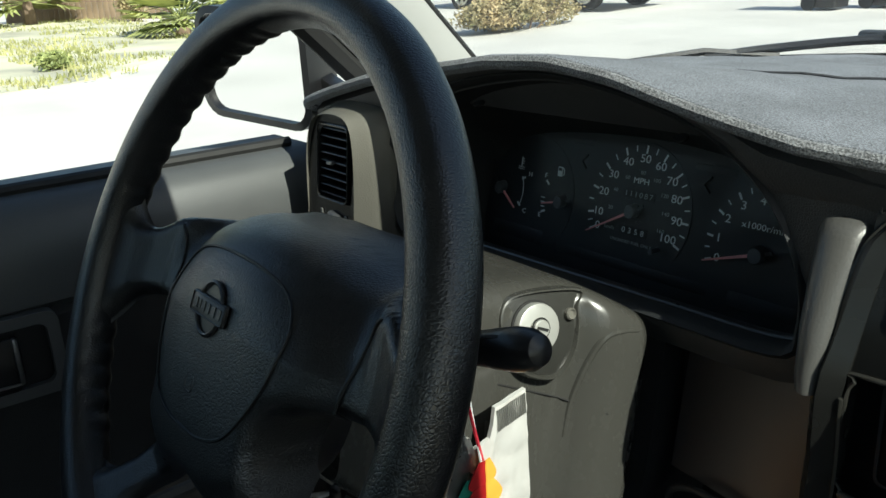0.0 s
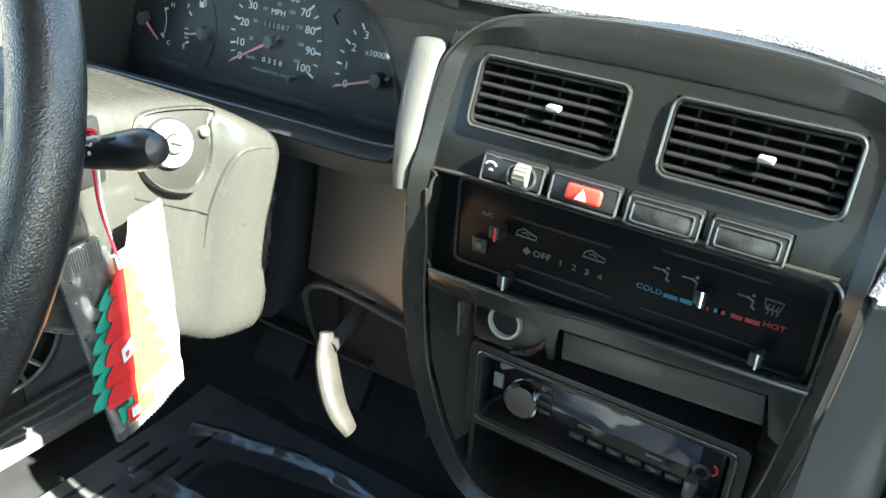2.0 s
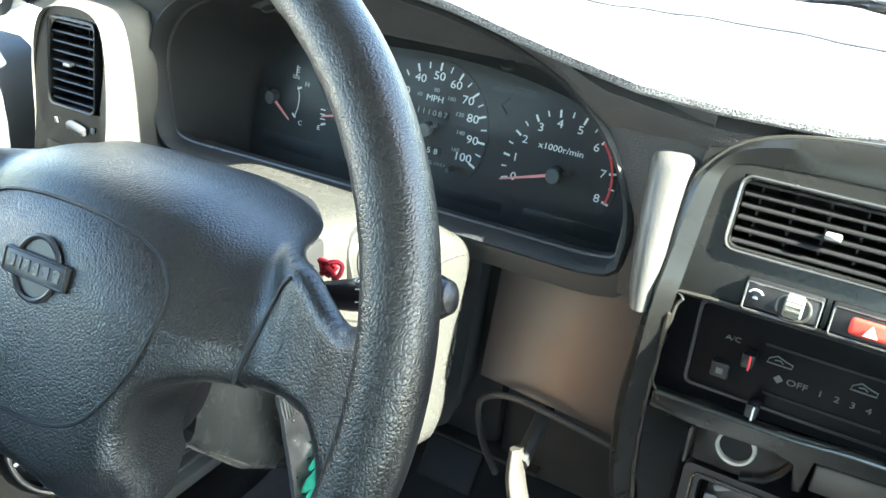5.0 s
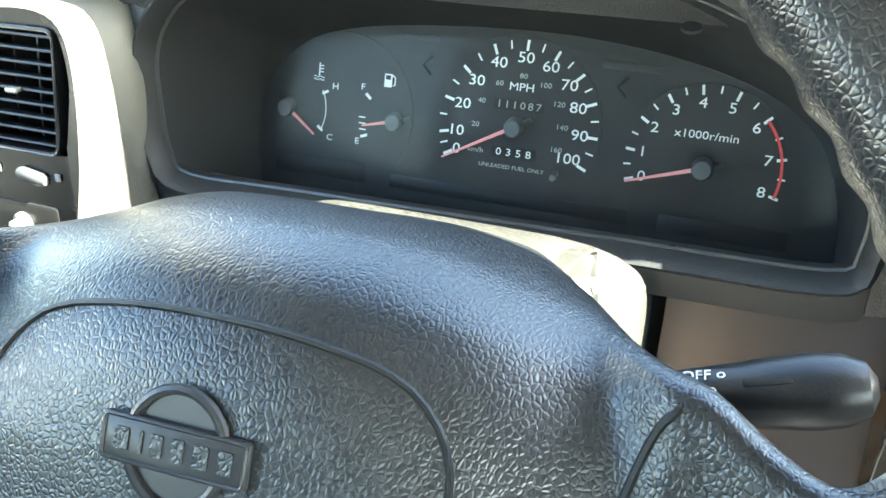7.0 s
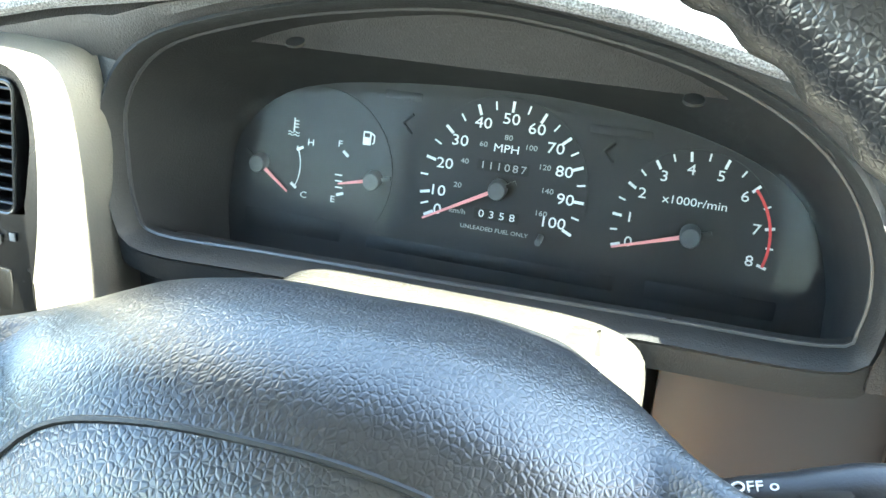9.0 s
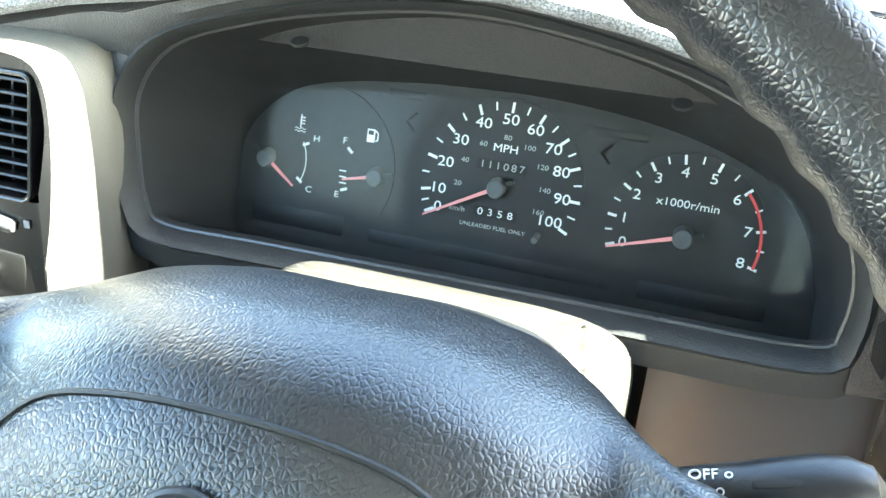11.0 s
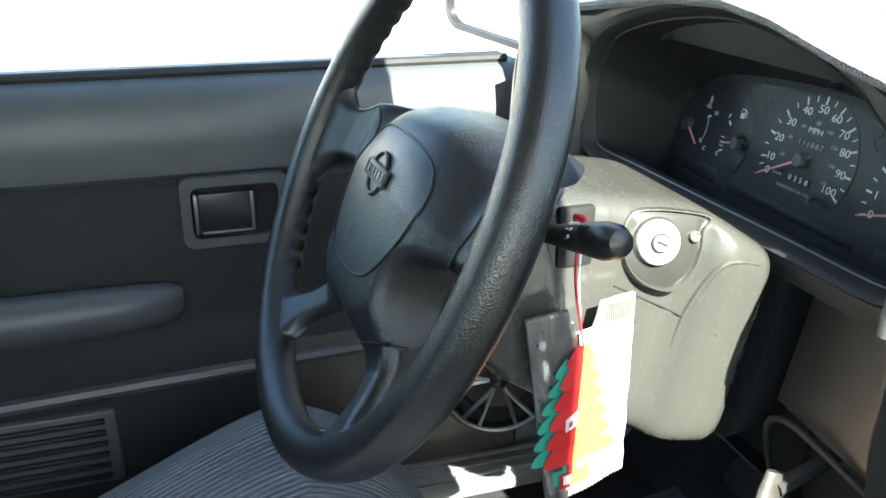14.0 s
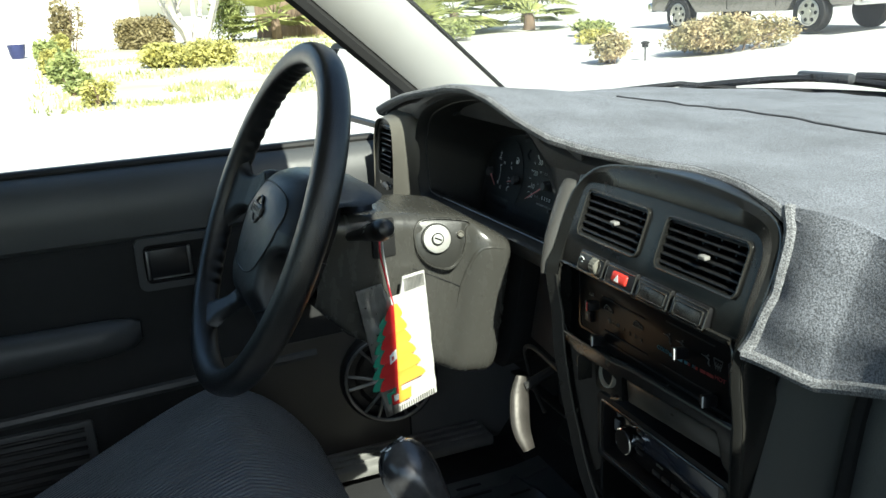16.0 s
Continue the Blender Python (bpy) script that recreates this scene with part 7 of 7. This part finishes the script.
def branch_tree(x, y):
    z = gz(x, y)
    t = thing("pale_tree", (x, y, z), "multi-stemmed tree with bare white trunks", "tree")
    rnd = random.Random(11)
    blobs = []
    for k in range(7):
        a = k * 0.9
        b0 = Vector((x + 0.08 * math.cos(a), y + 0.08 * math.sin(a), z - 0.05))
        m = b0 + Vector((0.35 * math.cos(a), 0.5 * math.sin(a), 0.9))
        e = m + Vector((0.4 * math.cos(a), 0.6 * math.sin(a), 1.5))
        part("stem", tube(smooth_line([b0, b0.lerp(m, 0.5) + Vector((0, 0.05, 0.05)), m, e], 4), [0.10 - 0.065 * i / 12 for i in range(13)], 8), BARK_WHITE, t)
        for q in range(3):
            f = m.lerp(e, 0.1 + 0.3 * q)
            g = f + Vector((rnd.uniform(-0.5, 0.5), rnd.uniform(-0.6, 0.6), rnd.uniform(0.4, 0.9)))
            part("limb", tube([f, f.lerp(g, 0.5) + Vector((0, 0, 0.06)), g], [0.045, 0.032, 0.016], 6), BARK_WHITE, t)
            blobs.append((tuple(g + Vector((0, 0, 0.5))), (0.5, 0.5, 0.35)))
    cloud("crown", blobs, LEAF_GREEN, t, 12, 0.07, 110)


def build_garden():
    hx0, hy0, hx1, hy1 = -22.2, 0.92, -21.5, 1.83
    z = gz(-22, 1)
    h = thing("hedge", (-22.0, 1.1, z), "clipped brownish hedge on the lawn", "hedge")
    blobs = [((hx0 + (hx1 - hx0) * t, hy0 + (hy1 - hy0) * t, z + q), (0.30, 0.27, 0.24)) for t in np.linspace(0, 1, 9) for q in (0.20, 0.40, 0.58)]
    cloud("foliage", blobs, LEAF_BROWN, h, 3, 0.05, 380)
    for t in np.linspace(0.05, 0.95, 6):
        part("stem", tube([(hx0 + (hx1 - hx0) * t, hy0 + (hy1 - hy0) * t, z - 0.02), (hx0 + (hx1 - hx0) * t, hy0 + (hy1 - hy0) * t, z + 0.45)], 0.02, 5), BARK, h)
    branch_tree(-21.3, 2.5)
    bush(-16.2, 1.50, 1.0, 0.52, LEAF_YELLOW, "yellow-flowering low bush on the lawn", 21)
    bush(-16.0, 2.15, 1.0, 0.55, LEAF_YELLOW, "yellow-flowering low bush on the lawn", 22)
    bush(-11.1, 0.15, 0.42, 0.42, LEAF_YELLOW, "small yellowish bush at the lawn edge", 23, n=160, size=0.035)
    bush(-12.3, 2.85, 0.5, 0.28, LEAF_GREEN, "small green bush on the lawn", 24, n=160, size=0.035)
    bush(-12.6, -0.15, 0.5, 0.4, LEAF_GREEN, "low green bush beside the path", 25, n=200)
    for i, (x, y) in enumerate(((-14.6, -0.35), (-16.8, -0.55), (-19.2, -0.75), (-21.2, -0.5))):
        bush(x, y, 0.45, 0.55, LEAF_YELLOW if i % 2 else LEAF_GREEN, "leafy bush along the garden path", 30 + i, n=260)
    bush(-23.0, 3.6, 1.2, 1.5, LEAF_GREEN, "tall dark shrub by the fence", 41, n=500)
    bush(-22.8, -0.3, 0.9, 1.5, LEAF_BROWN, "tall brownish shrub by the house", 42, n=380)
    fan_palm(-22.2, 4.7, 0.55, 26, 1.25, 5, "low fan palm with bright green fronds")
    fan_palm(-15.9, 6.05, 0.30, 30, 1.15, 6, "spiky low palm in the planting bed")
    fan_palm(-19.6, 8.7, 0.5, 28, 1.5, 7, "broad fan palm in the planting bed")
    fan_palm(-18.8, 10.4, 0.4, 26, 1.3, 8, "broad fan palm in the planting bed")
    fan_palm(-22.8, 12.4, 0.8, 26, 1.6, 9, "broad fan palm in the planting bed")
    bush(-10.6, 7.45, 0.72, 0.48, LEAF_RED, "small dry reddish bush", 51, n=260, size=0.04)
    bush(-10.4, 9.75, 0.8, 0.62, LEAF_RED, "long dry reddish-green shrub", 52, n=1500, size=0.04, wy=2.3)
    bush(-15.5, 10.2, 0.8, 0.35, LEAF_GREEN, "low green ground cover", 53, n=200)
    bush(-14.0, 9.2, 0.8, 0.3, LEAF_YELLOW, "low yellowish ground cover", 54, n=160)
    bush(-17.5, 7.6, 1.3, 0.5, LEAF_GREEN, "low green ground cover", 55, n=300)
    bush(-20.4, 6.6, 0.9, 1.2, LEAF_RED, "dry orange-brown shrub by the fence", 61, n=300)
    # board fence
    f = thing("board_fence", (-22.6, 6.0, gz(-22.6, 6)), "weathered wooden board fence", "fence")
    a, b = Vector((-24.2, 4.6, 0)), Vector((-20.8, 7.6, 0))
    for k in range(30):
        p = a.lerp(b, k / 29)
        z = gz(p.x, p.y)
        ang = math.degrees(math.atan2(b.y - a.y, b.x - a.x))
        part("board", box((p.x, p.y, z + 0.85), (0.145, 0.02, 1.75 + 0.02 * math.sin(k * 7)), 0.004, pose(0, 0, 0, 0, 0, ang).to_3x3()), FENCE_WOOD, f)
    part("rail", box(tuple(a.lerp(b, 0.5) + Vector((0.05, -0.05, 1.7))), (4.4, 0.04, 0.09), 0.004, pose(0, 0, 0, 0, 0, ang).to_3x3()), FENCE_WOOD, f)
    # blue pot
    pz = gz(-21.9, -1.5)
    pt = thing("plant_pot", (-21.9, -1.5, pz), "dark blue glazed plant pot", "plant pot")
    part("pot", lathe((-21.9, -1.5, pz), (0, 0, 1), ((0, 0.13), (0.1, 0.17), (0.30, 0.20), (0.33, 0.21), (0.33, 0.18), (0.2, 0.16))), POT_BLUE, pt)
    # path light
    lz = gz(-10.5, 8.05)
    pl = thing("path_light", (-10.5, 8.05, lz), "small black garden path light", "garden light")
    part("stake", tube([(-10.5, 8.05, lz - 0.02), (-10.5, 8.05, lz + 0.2)], 0.012, 6), RUBBER, pl)
    part("cap", lathe((-10.5, 8.05, lz + 0.2), (0, 0, 1), ((0, 0.05), (0.05, 0.05), (0.06, 0.07), (0.08, 0.06), (0.1, 0.01))), RUBBER, pl)


def build_bin(x, y):
    z = gz(x, y)
    b = thing("trash_bin", (x, y, z), "dark grey wheeled trash bin on the driveway", "trash bin", "trash bins")
    rings = [[(x + a * k, y + c * k, z + h) for a, c in rrect(0.56, 0.60, 0.06, 3)] for k, h in ((0.72, 0.04), (0.80, 0.3), (0.95, 0.9), (1.0, 0.94), (1.04, 0.95), (1.04, 1.0))]
    part("body", loft(rings, cap0=True, cap1=True), BLACK_PLASTIC, b)
    part("lid", box((x, y, z + 1.03), (0.62, 0.66, 0.06), 0.02), BLACK_PLASTIC, b)
    for s in (-1, 1):
        part("wheel", lathe((x - 0.25, y - 0.2 * s, z + 0.12), (0, -s, 0), ((0, 0.12), (0.05, 0.12), (0.052, 0.07), (0.04, 0.0))), RUBBER, b)


build_bin(-7.45, 13.75)
build_bin(-6.75, 14.25)


def build_house(x, y0, y1, label, windows):
    z = gz(x, 0)
    h = thing("house", (x, (y0 + y1) / 2, z), label, "house", "houses")
    th = 0.2
    # wall with window openings
    cuts = sorted(windows)
    bm = None
    last = y0
    for wy, ww, wz, wh in cuts:
        bm = box((x, (last + wy - ww / 2) / 2, z + 1.4), (th, wy - ww / 2 - last, 2.9), bm=bm)
        bm = box((x, wy, z + wz / 2 - 0.05), (th, ww, wz + 0.1), bm=bm)
        bm = box((x, wy, z + (wz + wh + 2.85) / 2), (th, ww, 2.85 - wz - wh), bm=bm)
        last = wy + ww / 2
    bm = box((x, (last + y1) / 2, z + 1.4), (th, y1 - last, 2.9), bm=bm)
    part("wall", bm, STUCCO, h)
    part("rear_wall", box((x - 7, (y0 + y1) / 2, z + 1.4), (th, y1 - y0, 2.9)), STUCCO, h)
    for yy in (y0, y1):
        part("side_wall", box((x - 3.5, yy, z + 1.4), (6.8, th, 2.9)), STUCCO, h)
    part("roof", prism([(x + 0.5, y0 - 0.5, z + 2.8), (x - 3.5, y0 - 0.5, z + 4.3), (x - 7.5, y0 - 0.5, z + 2.8), (x - 7.5, y0 - 0.5, z + 2.95), (x - 3.5, y0 - 0.5, z + 4.45), (x + 0.5, y0 - 0.5, z + 2.95)], (0, y1 - y0 + 1.0, 0)), ROOF_TILE, h)
    for wy, ww, wz, wh in cuts:
        wn_ = part("window", ring_plate(rrect(ww + 0.08, wh + 0.08, 0.01, 1), rrect(ww - 0.06, wh - 0.06, 0.01, 1), lambda a, b: (x + 0.12, wy + a, z + wz + wh / 2 + b), (-0.06, 0, 0)), PRINT_WHITE, h)
        part("pane", box((x + 0.02, wy, z + wz + wh / 2), (0.01, ww, wh)), DARK_GLASS, wn_)
        for q in range(7):
            part("blind_slat", box((x + 0.05, wy, z + wz + wh * (q + 0.5) / 7), (0.02, ww - 0.08, 0.05), 0.004), PRINT_WHITE, wn_)


def build_truck():
    """A parked pickup seen from its side: local x ahead, y to its left."""
    ang = math.degrees(math.atan2(-0.28, -3.4))
    gzz = 0.30
    M = Matrix.Translation((-13.37, 13.1, gzz)) @ pose(0, 0, 0, 0, 0, ang)
    t = thing("pickup_truck", (-13.37, 13.1, gzz), "grey-brown pickup truck parked on the driveway", "truck")
    P = lambda x, y, z: M @ Vector((x, y, z))
    prof = [(-2.65, 0.50), (-2.65, 1.10), (-1.05, 1.12), (-1.0, 1.75), (0.55, 1.80), (1.15, 1.18), (2.45, 1.05), (2.60, 0.85), (2.60, 0.45)]

    def arch(cx, r, n=9):
        return [(cx + r * math.cos(a), 0.36 + r * math.sin(a)) for a in np.linspace(0.35, math.pi - 0.35, n)]
    low = arch(1.72, 0.46) + arch(-1.72, 0.46)
    outline = prof + [(2.2, 0.42)] + low[:9] + [(1.2, 0.40), (-1.2, 0.40)] + low[9:] + [(-2.2, 0.48)]
    part("body", prism([P(x, -0.9, z) for x, z in outline], P(0, 0.9, 0) - P(0, -0.9, 0), 0.03), TRUCK_PAINT, t)
    for s in (-1, 1):
        y = 0.905 * s
        part("side_window", prism([P(-0.85, y, 1.18), P(-0.80, y, 1.66), P(0.45, y, 1.70), P(0.92, y, 1.2)], (P(0, 0.01 * s, 0) - P(0, 0, 0))), DARK_GLASS, t)
        part("door_line", tube([P(-0.95, y, 0.5), P(-0.95, y, 1.15)], 0.008, 5), RUBBER, t)
        part("door_line", tube([P(0.30, y, 0.45), P(0.30, y, 1.15)], 0.008, 5), RUBBER, t)
        part("bed_trim", box(tuple(P(-1.8, y, 1.09)), (1.6, 0.03, 0.05), 0.01, M.to_3x3()), RUBBER, t)
        for wx in (1.72, -1.72):
            c = P(wx, 0.80 * s, 0.36)
            ax = (P(0, s, 0) - P(0, 0, 0)).normalized()
            w = part("wheel", lathe(c - ax * 0.13, ax, ((0, 0.30), (0.02, 0.35), (0.06, 0.365), (0.20, 0.365), (0.24, 0.35), (0.26, 0.30), (0.25, 0.24), (0.20, 0.23))), RUBBER, t, "black tyre")
            rim = part("rim", lathe(c + ax * 0.06, ax, ((0, 0.235), (0.06, 0.235), (0.065, 0.215), (0.03, 0.20), (0.03, 0.07), (0.06, 0.06), (0.06, 0))), BRUSHED, w, "bright alloy rim")
            u, v = frame_of(ax)
            for k in range(6):
                a = 2 * math.pi * k / 6
                part("rim_gap", lathe(c + ax * 0.092 + (u * math.cos(a) + v * math.sin(a)) * 0.145, ax, ((0, 0.038), (0.004, 0.038), (0.005, 0.02)), 10), RUBBER, w)
    part("rear_bumper", box(tuple(P(-2.72, 0, 0.56)), (0.16, 1.8, 0.18), 0.03, M.to_3x3()), CHROME, t, "chrome rear bumper")
    part("front_bumper", box(tuple(P(2.66, 0, 0.52)), (0.16, 1.8, 0.20), 0.04, M.to_3x3()), CHROME, t)
    for s in (-1, 1):
        part("tail_light", box(tuple(P(-2.66, 0.8 * s, 0.92)), (0.05, 0.16, 0.30), 0.01, M.to_3x3()), PRINT_RED, t, "red tail light")


build_ground()
build_garden()
build_house(-27.0, -14.0, 1.5, "white stucco house with a shuttered window", [(-3.6, 1.5, 0.5, 1.5), (-9.0, 1.6, 0.9, 1.2)])
build_truck()
